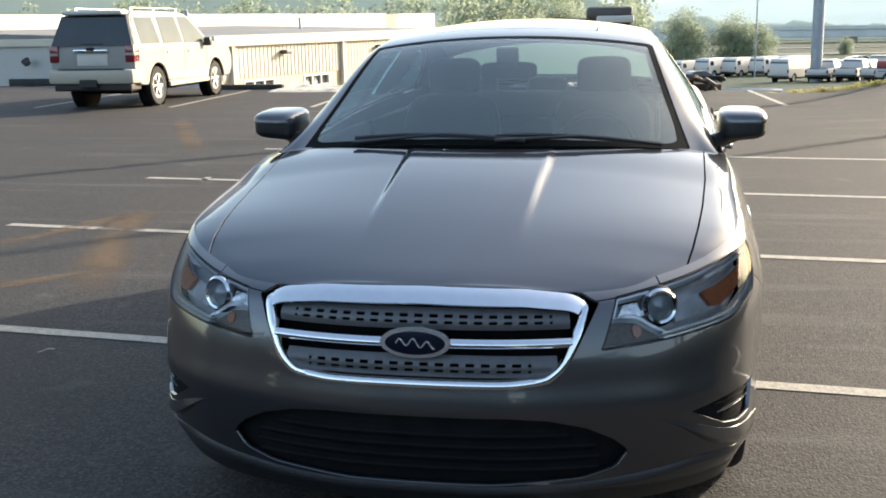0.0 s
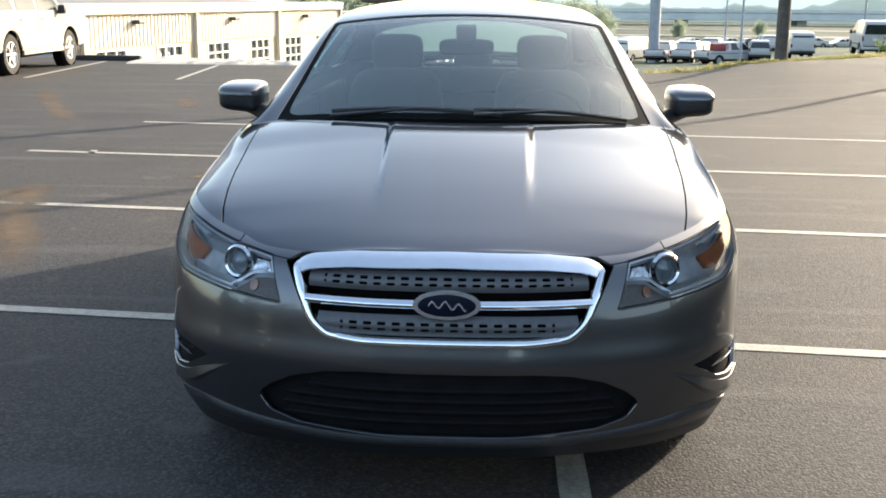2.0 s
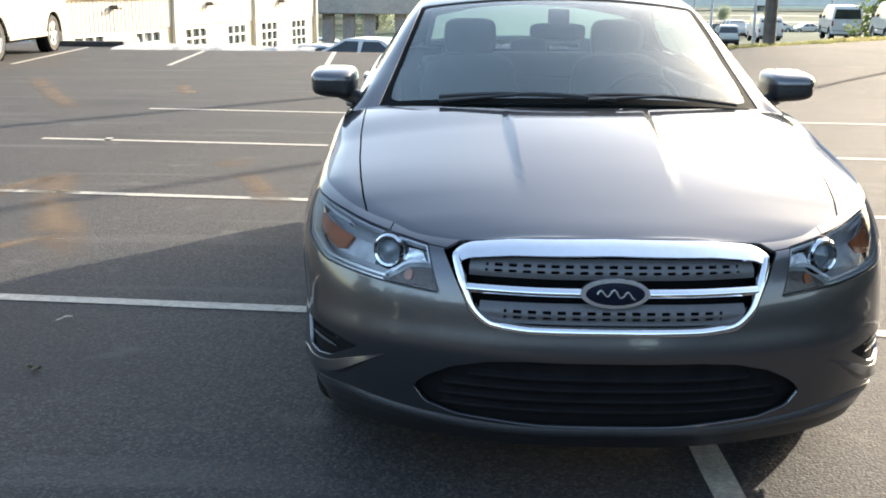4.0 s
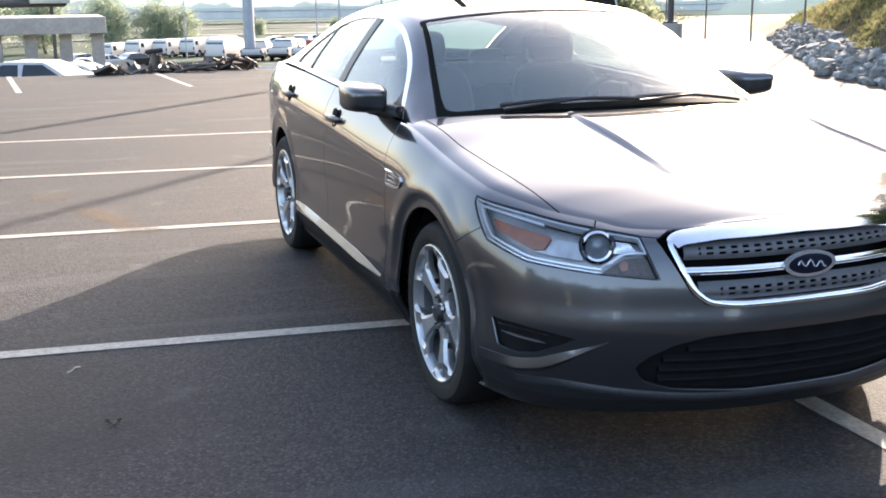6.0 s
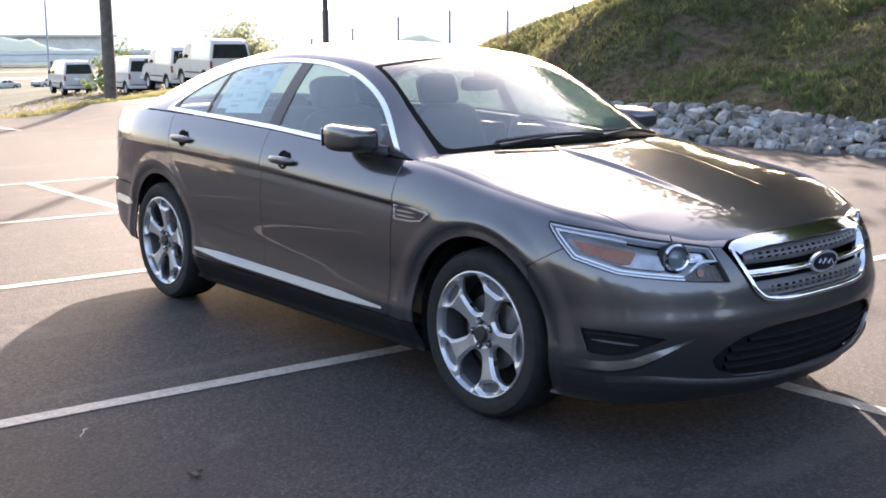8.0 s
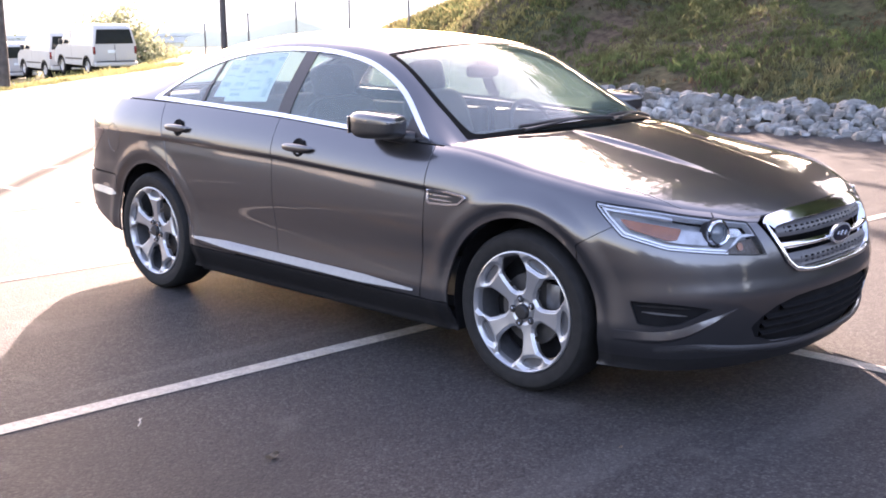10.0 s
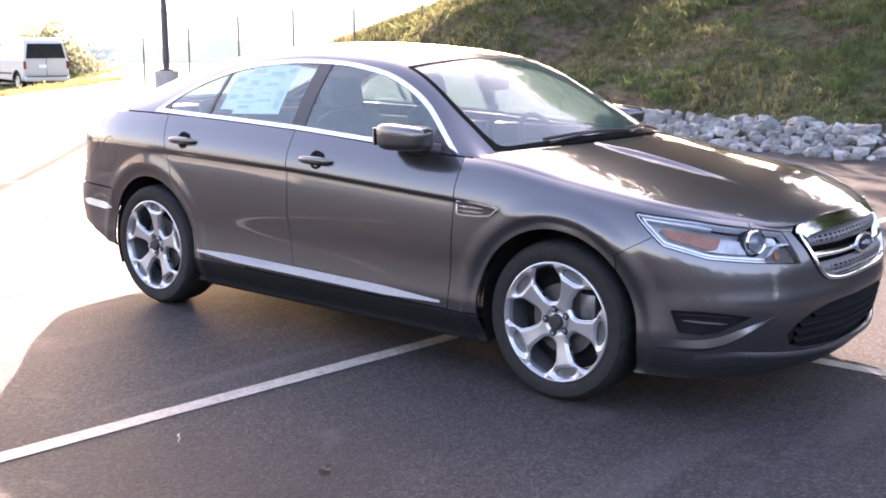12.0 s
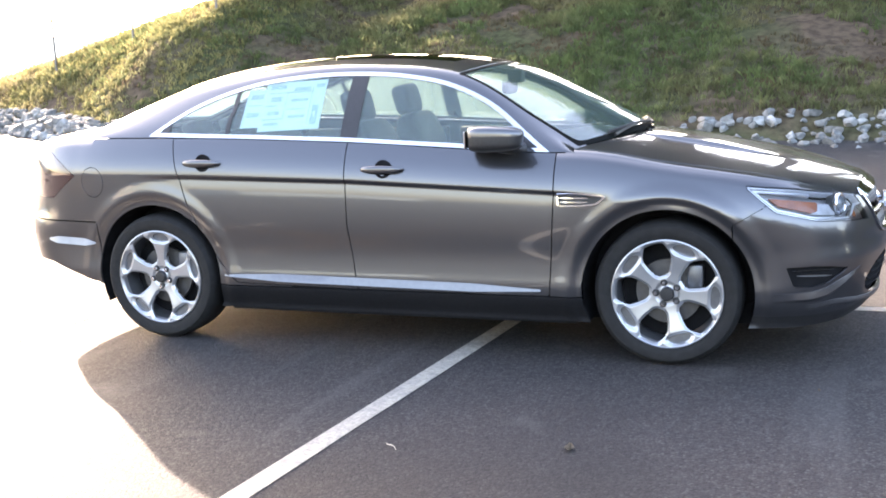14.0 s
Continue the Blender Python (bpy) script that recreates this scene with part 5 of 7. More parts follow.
def ws_point(k, w, out):
    """A point on the windshield at k along it and w from the side (0) to the middle (1)."""
    r = np.array([float(spline(KK, v, k)) for v in (RXL, RYL, RZL)])
    c = np.array([0.0, float(spline(KK, CYL, k)), float(spline(KK, CZL, k))])
    p = np.array([r[0] * (1 - w), r[1] + (c[1] - r[1]) * (1 - (1 - w) ** 2), r[2] + (c[2] - r[2]) * (1 - (1 - w) ** 2.1)])
    return Vector(p) + Vector((0, -0.55, 0.83)) * out


for x_tip, x_root, k0, k1 in ((0.16, -0.52, 0.026, 0.016), (0.66, 0.05, 0.026, 0.014)):
    wiper = empty("wiper")
    wiper.parent = sedan
    bm = bmesh.new()
    pts = []
    for i in range(13):
        u = i / 12
        x = x_root + (x_tip - x_root) * u
        k = k0 + (k1 - k0) * u
        p = ws_point(k + 0.008 * math.sin(math.pi * u), 1 - abs(x) / float(spline(KK, RXL, k)), 0.012)
        p.x = x
        pts.append(p)
    loops = [[bm.verts.new(p + Vector((0, 0.008 * math.cos(q), 0.010 * math.sin(q)))) for q in (0.5, 1.57, 2.6, 3.8, 5.4)] for p in pts]
    for a, b in zip(loops, loops[1:]):
        for i in range(5):
            bm.faces.new((a[i], a[(i + 1) % 5], b[(i + 1) % 5], b[i]))
    bm.faces.new(loops[0]), bm.faces.new(loops[-1][::-1])
    bmesh.ops.recalc_face_normals(bm, faces=bm.faces)
    part("blade", bm, BLACKPLASTIC, wiper, smooth=True)
    bm = bmesh.new()
    m = pts[6] if x_tip > 0 else pts[5]
    root = pts[0] + Vector((0.0, -0.035, -0.012))
    tube(bm, root, m + Vector((0, -0.004, 0.004)), 0.008, 0.006, 8)
    part("arm", bm, BLACKPLASTIC, wiper, smooth=True)

# -- cabin
hl = [lambda a: np.where(a[:, 7] < RAILV + 2.0, -1.0, 1.0), lambda a: -ws(a), lambda a: -bk(a), lambda a: -roofglass(a)]
a, t = glass_part(*hl)
a = a.copy()
a[:, :3] -= a[:, 3:6] * 0.03
panel("headliner", a, t, LINER, sedan, depth=0)
bm = bmesh.new()
n = 30
prof = [(1.36, 1.055), (1.62, 1.065), (1.80, 1.04), (1.86, 0.96), (1.84, 0.72)]
dash = [[bm.verts.new((x, y + 0.05 * (x / 0.8) ** 2, z - 0.02 * (x / 0.8) ** 2 + (0.02 * math.exp(-(((x - 0.36) / 0.18) ** 2)) if 0 < j < 3 else 0))) for j, (y, z) in enumerate(prof)] for x in np.linspace(-0.80, 0.80, n)]
for p, q in zip(dash, dash[1:]):
    for j in range(len(prof) - 1):
        bm.faces.new((p[j], p[j + 1], q[j + 1], q[j]))
part("dashboard", bm, DASH, sedan, "dark grey dashboard", smooth=True)
bm = bmesh.new()
box(bm, -0.80, 0.80, 1.5, 4.3, 0.27, 0.32)
part("cabin_floor", bm, DASH, sedan)
part("console", boxed(-0.12, 0.12, 1.8, 2.9, 0.3, 0.68, 0.03), DASH, sedan, smooth=True)
part("parcel_shelf", boxed(-0.68, 0.68, 3.95, 4.55, 1.03, 1.06, 0.01), DASH, sedan)
for sx in (1, -1):
    for y0, y1 in ((1.65, 2.62), (2.70, 3.75)):
        part("door_card", boxed(sx * 0.81 - 0.03, sx * 0.81 + 0.03, y0, y1, 0.35, 1.06, 0.02), SEAT, sedan, "beige-grey inner door trim", smooth=True)


def cushion(name, sizes, m, parent, material=SEAT, bulge=0.02, e=0.45, label=""):
    """A padded block with rounded sides."""
    bm = bmesh.new()
    bmesh.ops.create_uvsphere(bm, u_segments=28, v_segments=18, radius=1)
    for v in bm.verts:
        v.co = Vector([math.copysign(abs(c) ** e, c) * s / 2 for c, s in zip(v.co, sizes)])
    bmesh.ops.transform(bm, matrix=m, verts=bm.verts)
    return part(name, bm, material, parent, label, smooth=True)


for xs in (0.38, -0.38):
    seat = empty("front_seat")
    seat.parent = sedan
    cushion("cushion", (0.52, 0.54, 0.18), pose(xs, 2.35, 0.56, 8), seat)
    cushion("backrest", (0.50, 0.17, 0.66), pose(xs, 2.68, 0.87, -18), seat)
    cushion("headrest", (0.27, 0.11, 0.19), pose(xs, 2.82, 1.268, -14), seat)
    for dx in (-0.06, 0.06):
        part("headrest_post", tube(bmesh.new(), (xs + dx, 2.765, 1.10), (xs + dx, 2.81, 1.24), 0.007, sides=8), CHROME, seat)
bench = empty("rear_bench")
bench.parent = sedan
cushion("cushion", (1.36, 0.52, 0.18), pose(0, 3.35, 0.58, 5), bench, e=0.3)
cushion("backrest", (1.34, 0.18, 0.62), pose(0, 3.72, 0.83, -20), bench, e=0.3)
for xs in (-0.42, 0, 0.42):
    cushion("headrest", (0.24, 0.10, 0.12), pose(xs, 3.86, 1.15, -16), bench)
wheel = empty("steering_wheel")
wheel.parent = sedan
bm = bmesh.new()
mw = Matrix.Translation((0.38, 1.98, 0.98)) @ Matrix.Rotation(radians(66), 4, "X")
for k in range(36):
    a, b = 2 * math.pi * k / 36, 2 * math.pi * (k + 1) / 36
    tube(bm, mw @ Vector((0.185 * math.cos(a), 0.185 * math.sin(a), 0)), mw @ Vector((0.185 * math.cos(b), 0.185 * math.sin(b), 0)), 0.015, sides=8)
part("rim", bm, SEAT, wheel, "leather steering rim", smooth=True)
bm = bmesh.new()
for ang in (0, 180, 270):
    tube(bm, mw @ Vector((0, 0, -0.02)), mw @ Vector((0.18 * math.cos(radians(ang)), 0.18 * math.sin(radians(ang)), 0)), 0.022, 0.014, 8)
part("spoke_hub", bm, DASH, wheel, smooth=True)
mir = cushion("rear_view_mirror", (0.25, 0.04, 0.075), pose(0, 2.03, 1.335), sedan, BLACKPLASTIC, e=0.5, label="black rear-view mirror")
part("mirror_mount", boxed(-0.045, 0.045, 1.95, 2.03, 1.36, 1.435, 0.01), BLACKPLASTIC, sedan, smooth=True)

# -- price sheets inside the rear side window
def side_x(y, z):
    d = np.hypot(GP[:, 1] - y, GP[:, 2] - z) + 9 * (GV.ravel() > RAILV + 3)
    i = np.argsort(d)[:4]
    return float(np.average(GP[i, 0], weights=1 / (d[i] + 1e-4)))


def sheet(name, y0, y1, z0, z1, tilt, depth, material, parent, label=""):
    cyy, czz = (y0 + y1) / 2, (z0 + z1) / 2
    bm = bmesh.new()
    n = 6
    g = []
    for i in range(n + 1):
        row = []
        for j in range(n + 1):
            dy, dz = (y0 + (y1 - y0) * i / n - cyy), (z0 + (z1 - z0) * j / n - czz)
            y, z = cyy + dy - dz * tilt, czz + dz + dy * tilt
            row.append(bm.verts.new((-(side_x(y, z) - depth), y, z)))
        g.append(row)
    for i in range(n):
        for j in range(n):
            bm.faces.new((g[i][j], g[i + 1][j], g[i + 1][j + 1], g[i][j + 1]))
    return part(name, bm, material, parent, label)


sticker = empty("price_sheet")
tagged(sticker, "printed white price sheets taped inside the rear door window", "price sheet")
sheet("main_sheet", 2.865, 3.235, 1.170, 1.425, -0.035, 0.016, PAPER, sticker, "white printed sheet")
sheet("small_sheet", 3.215, 3.345, 1.185, 1.385, -0.02, 0.017, PAPER, sticker, "small white printed sheet")
for y0, y1, z0, z1 in ((3.11, 3.21, 1.385, 1.405), (2.93, 3.21, 1.366, 1.370), (3.09, 3.22, 1.296, 1.302), (3.09, 3.22, 1.225, 1.232), (3.09, 3.094, 1.23, 1.365), (2.94, 2.944, 1.20, 1.40),
                       (2.95, 3.08, 1.278, 1.284), (3.12, 3.19, 1.32, 1.345), (2.96, 3.06, 1.375, 1.395), (2.88, 2.93, 1.39, 1.41), (3.12, 3.19, 1.25, 1.27), (2.96, 3.06, 1.32, 1.335), (2.96, 3.06, 1.235, 1.25),
                       (3.24, 3.32, 1.24, 1.265), (3.235, 3.33, 1.30, 1.305), (3.24, 3.32, 1.335, 1.36), (2.885, 2.925, 1.20, 1.30), (3.11, 3.2, 1.195, 1.21)):
    sheet("print_bar", y0, y1, z0, z1, -0.035, 0.0135, PRINT, sticker)


# ---- markings and litter on the lot ----
def ribbon(chain, width, label):
    """A worn chalk trail, thinning out towards its edges."""
    rnd = random.Random(int(1000 * abs(chain[0][0])))
    pts = [Vector((x, y, 0)) for x, y in chain]
    line = []
    for a, b in zip(pts, pts[1:]):
        line += [a.lerp(b, k / 10) for k in range(10)]
    line.append(pts[-1])
    for _ in range(6):
        line = [line[0]] + [(p + 2 * q + r) / 4 for p, q, r in zip(line, line[1:], line[2:])] + [line[-1]]
    verts, faces, wear = [], [], []
    n = len(line)
    for i, p in enumerate(line):
        d = (line[min(i + 1, n - 1)] - line[max(i - 1, 0)]).normalized()
        side = Vector((-d.y, d.x, 0)) * width * rnd.uniform(0.8, 1.25)
        ends = min(1.0, 5 * i / n, 5 * (n - 1 - i) / n)
        for k in range(7):
            u = (k - 3) / 3
            q = p + side * u
            verts.append((q.x, q.y, ground_z(q.x, q.y) + 0.004))
            wear.append((1 - u * u) * ends)
    for i in range(n - 1):
        for k in range(6):
            b = 7 * i + k
            faces.append((b, b + 1, b + 8, b + 7))
    ob = mesh_object("faded_marking", verts, faces, ORANGE)
    ob.data.attributes.new("thickness", "FLOAT", "POINT").data.foreach_set("value", wear)
    tagged(ob, label, "marking", "faded markings", kind="structure")


FADED = "faded orange chalk mark on the asphalt"
ribbon([(-3.62, 5.95), (-3.56, 5.4), (-3.42, 4.9), (-3.2, 4.3), (-2.93, 3.7), (-2.62, 2.9)], 0.19, FADED)
ribbon([(-3.58, 5.98), (-3.72, 5.5), (-3.92, 4.75), (-4.1, 4.3)], 0.12, FADED)
ribbon([(-3.4, 3.05), (-3.1, 3.35), (-2.8, 3.7)], 0.10, FADED)
ribbon([(-7.25, 14.6), (-6.9, 14.0), (-6.45, 13.0), (-5.97, 12.0), (-5.4, 10.9), (-5.1, 10.3)], 0.17, FADED)
ribbon([(-4.6, 13.6), (-4.35, 12.8), (-4.1, 12.1)], 0.15, FADED)
ribbon([(-2.52, 6.37), (-2.36, 6.36), (-2.14, 6.40)], 0.20, FADED)
ribbon([(-2.2, 5.9), (-1.95, 5.3), (-1.70, 4.6)], 0.13, FADED)

TWIG = mat("dry_twig", (0.42, 0.38, 0.31), 0.8, noise_scale=60, vary=0.2)
DRYLEAF = mat("dry_leaf", (0.10, 0.075, 0.05), 0.8, noise_scale=50, vary=0.3)
bm = bmesh.new()
pts = [Vector((-2.275 + 0.028 * t - 0.008 * math.sin(3 * t), 1.907 + 0.03 * t, 0.004 + 0.006 * math.sin(math.pi * (t + 1) / 2))) for t in np.linspace(-1, 1, 8)]
loops = [[bm.verts.new(p + Vector((0.003 * math.cos(q), 0.002 * math.sin(q), 0.003 * math.sin(q)))) for q in (0, 1.57, 3.14, 4.71)] for p in pts]
for a, b in zip(loops, loops[1:]):
    for i in range(4):
        bm.faces.new((a[i], a[(i + 1) % 4], b[(i + 1) % 4], b[i]))
tagged(part("twig", bm, TWIG, None, smooth=True), "pale dry twig lying on the asphalt", "twig")
for x, y, s in ((-2.149, 1.207, 0.038), (-1.2, 0.3, 0.014)):
    bm = bmesh.new()
    g = [[bm.verts.new((x + s * u * (1 - 0.4 * abs(v)), y + 0.55 * s * v * (1 - u * u * 0.8), 0.006 + 0.35 * s * (u * u + 0.5 * v * v))) for v in (-1, -0.3, 0.3, 1)] for u in (-1, -0.5, 0, 0.5, 1)]
    for a, b in zip(g, g[1:]):
        for i in range(3):
            bm.faces.new((a[i], a[i + 1], b[i + 1], b[i]))
    tagged(part("fallen_leaf", bm, DRYLEAF, None, smooth=True), "curled brown leaf lying on the asphalt", "leaf", "leaves on the lot")


# ---- riprap along the foot of the slope ----
def rock_mesh(seed):
    bm = bmesh.new()
    bmesh.ops.create_icosphere(bm, subdivisions=2, radius=1)
    rng = random.Random(seed)
    # a broken block: a squat box whose corners are knocked off
    planes = []
    for n in ((1, 0, 0), (-1, 0, 0), (0, 1, 0), (0, -1, 0), (0, 0, 1), (0, 0, -1)):
        planes.append(((Vector(n) + Vector((rng.gauss(0, 0.25), rng.gauss(0, 0.25), rng.gauss(0, 0.25)))).normalized(), rng.uniform(0.50, 0.72)))
    planes += [(Vector((rng.gauss(0, 1), rng.gauss(0, 1), rng.gauss(0, 1))).normalized(), rng.uniform(0.60, 0.82)) for _ in range(5)]
    for v in bm.verts:
        v.co *= 1.15
        for n, d in planes * 2:
            o = v.co.dot(n) - d
            if o > 0:
                v.co -= n * o
        v.co *= 1 + 0.035 * noise.noise(v.co * 3.0 + Vector((seed, 0, 0)))
    me = bpy.data.meshes.new("rock")
    bm.to_mesh(me)
    bm.free()
    me.materials.append(ROCK)
    return me


rock_meshes = [rock_mesh(k) for k in range(14)]
riprap = tagged(empty("riprap"), "band of loose grey quarry stones along the foot of the slope", "rock bank")
rng = random.Random(5)
placed = []
tries = 0
while len(placed) < 300 and tries < 9000:
    tries += 1
    y = rng.uniform(-2.2, 17.0)
    u = rng.uniform(-0.1, 0.74)
    s = rng.choice((0.11, 0.13, 0.15, 0.17, 0.20, 0.24)) * rng.uniform(0.85, 1.1) * (0.6 if y < 3.2 else 0.82 if y < 6.5 else 1)
    if y < 3.2 and rng.random() < 0.62:
        continue
    x = rock_foot(y) + u
    if any((x - a) ** 2 + (y - b) ** 2 < (0.50 * (s + c)) ** 2 for a, b, c in placed):
        continue
    placed.append((x, y, s))
    ob = new("rock", rock_meshes[rng.randrange(14)])
    ob.parent = riprap
    ob.matrix_basis = pose(x, y, ground_z(x, y) + 0.28 * s, rng.uniform(-25, 25), rng.uniform(-25, 25), rng.uniform(0, 360)) @ Matrix.Diagonal((s * rng.uniform(1.0, 1.5), s * rng.uniform(0.8, 1.1), s * rng.uniform(0.6, 0.9), 1))
verts, faces = [], []
base = [tuple(v.co) for v in rock_meshes[3].vertices]
basef = [tuple(p.vertices) for p in rock_meshes[3].polygons]
for k in range(1500):
    y = rng.uniform(-4, 22)
    x = rock_foot(y) + rng.uniform(-0.1, 0.8)
    s = rng.uniform(0.06, 0.15)
    if y < 3.2:
        if rng.random() < 0.6:
            continue
        s *= 0.7
    c, sn = math.cos(k * 2.4), math.sin(k * 2.4)
    b = len(verts)
    z0 = ground_z(x, y) + 0.3 * s
    verts += [(x + s * (c * vx - sn * vy), y + s * (sn * vx + c * vy), z0 + 0.7 * s * vz) for vx, vy, vz in base]
    faces += [tuple(b + i for i in f) for f in basef]
tagged(mesh_object("small_stones", verts, faces, ROCK), "small grey stones between the larger rocks", "stones", kind="stuff")

# ---- grass on the slope ----
rng = np.random.default_rng(3)


def grass(name, count, xr, yr, low, high, keep, material, label, blades=7):
    verts, faces = [], []
    made = 0
    while made < count:
        x, y = rng.uniform(*xr), rng.uniform(*yr)
        if not keep(x, y):
            made += 0.2
            continue
        made += 1
        z = ground_z(x, y)
        h = rng.uniform(low, high) * (0.7 + 0.8 * max(0, noise.noise((x * 0.35, y * 0.35, 7)) + 0.3))
        for _ in range(blades):
            a, r = rng.uniform(0, 6.283), rng.uniform(0, 0.10)
            lean = rng.normal(0, 0.4, 2)
            bx_, by_ = x + r * math.cos(a), y + r * math.sin(a)
            w = rng.uniform(0.006, 0.014) * (1 + h)
            dx, dy = w * math.cos(a), w * math.sin(a)
            b = len(verts)
            hh = h * rng.uniform(0.5, 1.1)
            verts += [(bx_ - dx, by_ - dy, z - 0.02), (bx_ + dx, by_ + dy, z - 0.02), (bx_ + 0.35 * lean[0] * hh + dx * 0.6, by_ + 0.35 * lean[1] * hh + dy * 0.6, z + 0.6 * hh), (bx_ + lean[0] * hh, by_ + lean[1] * hh, z + hh)]
            faces += [(b, b + 1, b + 2), (b, b + 2, b + 3)]
    return tagged(mesh_object(name, verts, faces, material), label, "grass", kind="stuff")


def bare(x, y):
    return noise.noise((x * 0.55, y * 0.55, 3.0)) > 0.40 + 0.25 * noise.noise((x * 2, y * 2, 1))


grass("slope_grass", 36000, (10.4, 24), (-7, 24), 0.04, 0.17, lambda x, y: x > rock_foot(y) + 0.8 and noise.noise((x * 0.42, y * 0.42, 4)) + 0.6 * noise.noise((x * 1.3, y * 1.3, 8)) > -0.34 and not bare(x, y), BLADE, "rough green grass with bare patches on the slope")
grass("dry_tufts", 13000, (10.4, 24), (-7, 24), 0.03, 0.10, lambda x, y: x > rock_foot(y) + 0.3 and (bare(x, y) or noise.noise((x * 0.9, y * 0.9, 6)) > 0.0), leafy(mat("dry_stalks", (0.105, 0.072, 0.045), 0.9, spec=0.1, second=(0.075, 0.075, 0.035), second_scale=1.2, second_amount=0.9, noise_scale=5, vary=0.4)), "short dry brown tufts between the grass on the slope", 6)
grass("crest_grass", 9000, (12, 22), (11.5, 24), 0.06, 0.18, lambda x, y: x > rock_foot(y) + 0.9 and noise.noise((x * 0.7, y * 0.7, 14)) > -0.28 - 0.04 * (y - 12), leafy(mat("yellow_grass_blades", (0.21, 0.19, 0.075), 0.85, spec=0.15, second=(0.12, 0.125, 0.045), second_scale=0.9, second_amount=0.9, noise_scale=3, vary=0.35)), "pale yellow-green grass along the end of the slope", 6)
grass("edge_grass", 3800, (3.4, 17), (18.5, 31), 0.035, 0.11, lambda x, y: -0.15 + 0.2 * noise.noise((x, y, 0)) < y - lot_edge(x) < 1.7 and x < rock_foot(y) + 2, leafy(mat("dry_grass_blades", (0.27, 0.235, 0.095), 0.8, second=(0.15, 0.165, 0.055), second_scale=0.5, second_amount=0.9, noise_scale=3, vary=0.3)), "dry yellow grass along the edge of the lot", 7)
grass("bank_grass", 1500, (6, 30), (28, 60), 0.10, 0.24, lambda x, y: y > lot_edge(x) + 1.5 and x < rock_foot(y) + 4, leafy(mat("pale_grass_blades", (0.22, 0.21, 0.09), 0.8, second=(0.12, 0.14, 0.05), second_scale=0.4, second_amount=0.9, noise_scale=3, vary=0.3)), "rough pale grass on the bank below the lot", 6)


# ---- trees and shrubs ----
# Yellow-green bush leaves, lightened a little to paint in haze.
BUSHLEAF = leafy(mat("yellow_green_leaves", (0.19, 0.21, 0.12), 0.7, spec=0.25, second=(0.25, 0.26, 0.15), second_scale=0.8, second_amount=0.9, noise_scale=3, vary=0.3))
# Kept dark and grey so the unseen near woods reflect dimly.
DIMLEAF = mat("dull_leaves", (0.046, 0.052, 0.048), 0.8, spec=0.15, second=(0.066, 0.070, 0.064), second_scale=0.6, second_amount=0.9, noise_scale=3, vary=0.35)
# Distant leaves: pale, greyed green paints the haze into the colour.
HAZELEAF = leafy(mat("haze_paled_leaves", (0.23, 0.28, 0.20), 0.8, spec=0.2, second=(0.29, 0.33, 0.24), second_scale=0.3, second_amount=0.9, noise_scale=1, vary=0.3))


def tree(name, x, y, z, h, spread, leaves, leaf, seed, label, trunk=0.35, category="tree", foliage=LEAF):
    rng = random.Random(seed)
    t = tagged(empty(name, Matrix.Translation((x, y, z))), label, category)
    bm = bmesh.new()
    r0 = 0.022 * h + 0.03
    knots = [Vector((0.02 * h * math.sin(k * 1.3 + seed), 0.02 * h * math.cos(k * 1.7 + seed), h * 0.85 * k / 6)) for k in range(7)]
    for k in range(6):
        tube(bm, knots[k], knots[k + 1], r0 * (1 - k / 6.5), r0 * (1 - (k + 1) / 6.5), 8)
    tips = []
    for k in range(13):
        a = k * 2.399
        u = trunk + (1 - trunk) * (k / 13) * 0.85
        b = knots[0].lerp(knots[6], u)
        e = b + Vector((math.cos(a), math.sin(a), 0.45)) * spread * (0.45 + 0.5 * rng.random()) * (1.15 - 0.6 * u)
        tube(bm, b, e, r0 * 0.35 * (1.1 - u), r0 * 0.08, 6)
        tips += [e, b.lerp(e, 0.6)]
    tips.append(Vector((0, 0, h * 0.92)))
    part("trunk", bm, BARK, t, smooth=True)
    verts, faces = [], []
    for k in range(leaves):
        c = tips[rng.randrange(len(tips))]
        p = c + Vector((rng.gauss(0, 1), rng.gauss(0, 1), rng.gauss(0, 0.75))) * spread * 0.20
        s = leaf * rng.uniform(0.6, 1.3)
        u = Vector((rng.gauss(0, 1), rng.gauss(0, 1), rng.gauss(0, 1))).normalized()
        v = u.orthogonal().normalized()
        w = u.cross(v) * 0.55
        b = len(verts)
        verts += [tuple(p - v * s), tuple(p + w * s), tuple(p + v * s), tuple(p - w * s)]
        faces.append((b, b + 1, b + 2, b + 3))
    mesh_object("crown", verts, faces, foliage, t)
    return t


TREE_LABEL = "leafy green tree on the top of the slope, mostly out of view"
# The last four are unseen, added to shade the ground behind the walk.
for k, (x, y, h) in enumerate(((21, 11.5, 10), (24.5, 13.5, 11.5), (23.5, 7.5, 17.5), (29, 17.0, 12), (26.5, 3, 18), (22.5, 2.5, 15.5), (30, 10, 21), (34, 15, 18), (27, -5, 13), (31, -12, 13), (20.5, -2.5, 14), (24, -8, 15), (21, -8.5, 13), (25, -0.5, 16))):
    tree("tree", x, y, ground_z(x, y) - 0.1, h, 5.2, 8500, 0.24, k, TREE_LABEL)
tree("shrub", 16.6, 13.6, ground_z(16.6, 13.6) - 0.05, 1.3, 1.0, 700, 0.07, 21, "scruffy green shrub on the grassy slope", 0.1, "shrub")
tree("shrub", 17.8, 12.9, ground_z(17.8, 12.9) - 0.05, 1.7, 1.3, 900, 0.08, 22, "scruffy green shrub on the grassy slope", 0.1, "shrub")
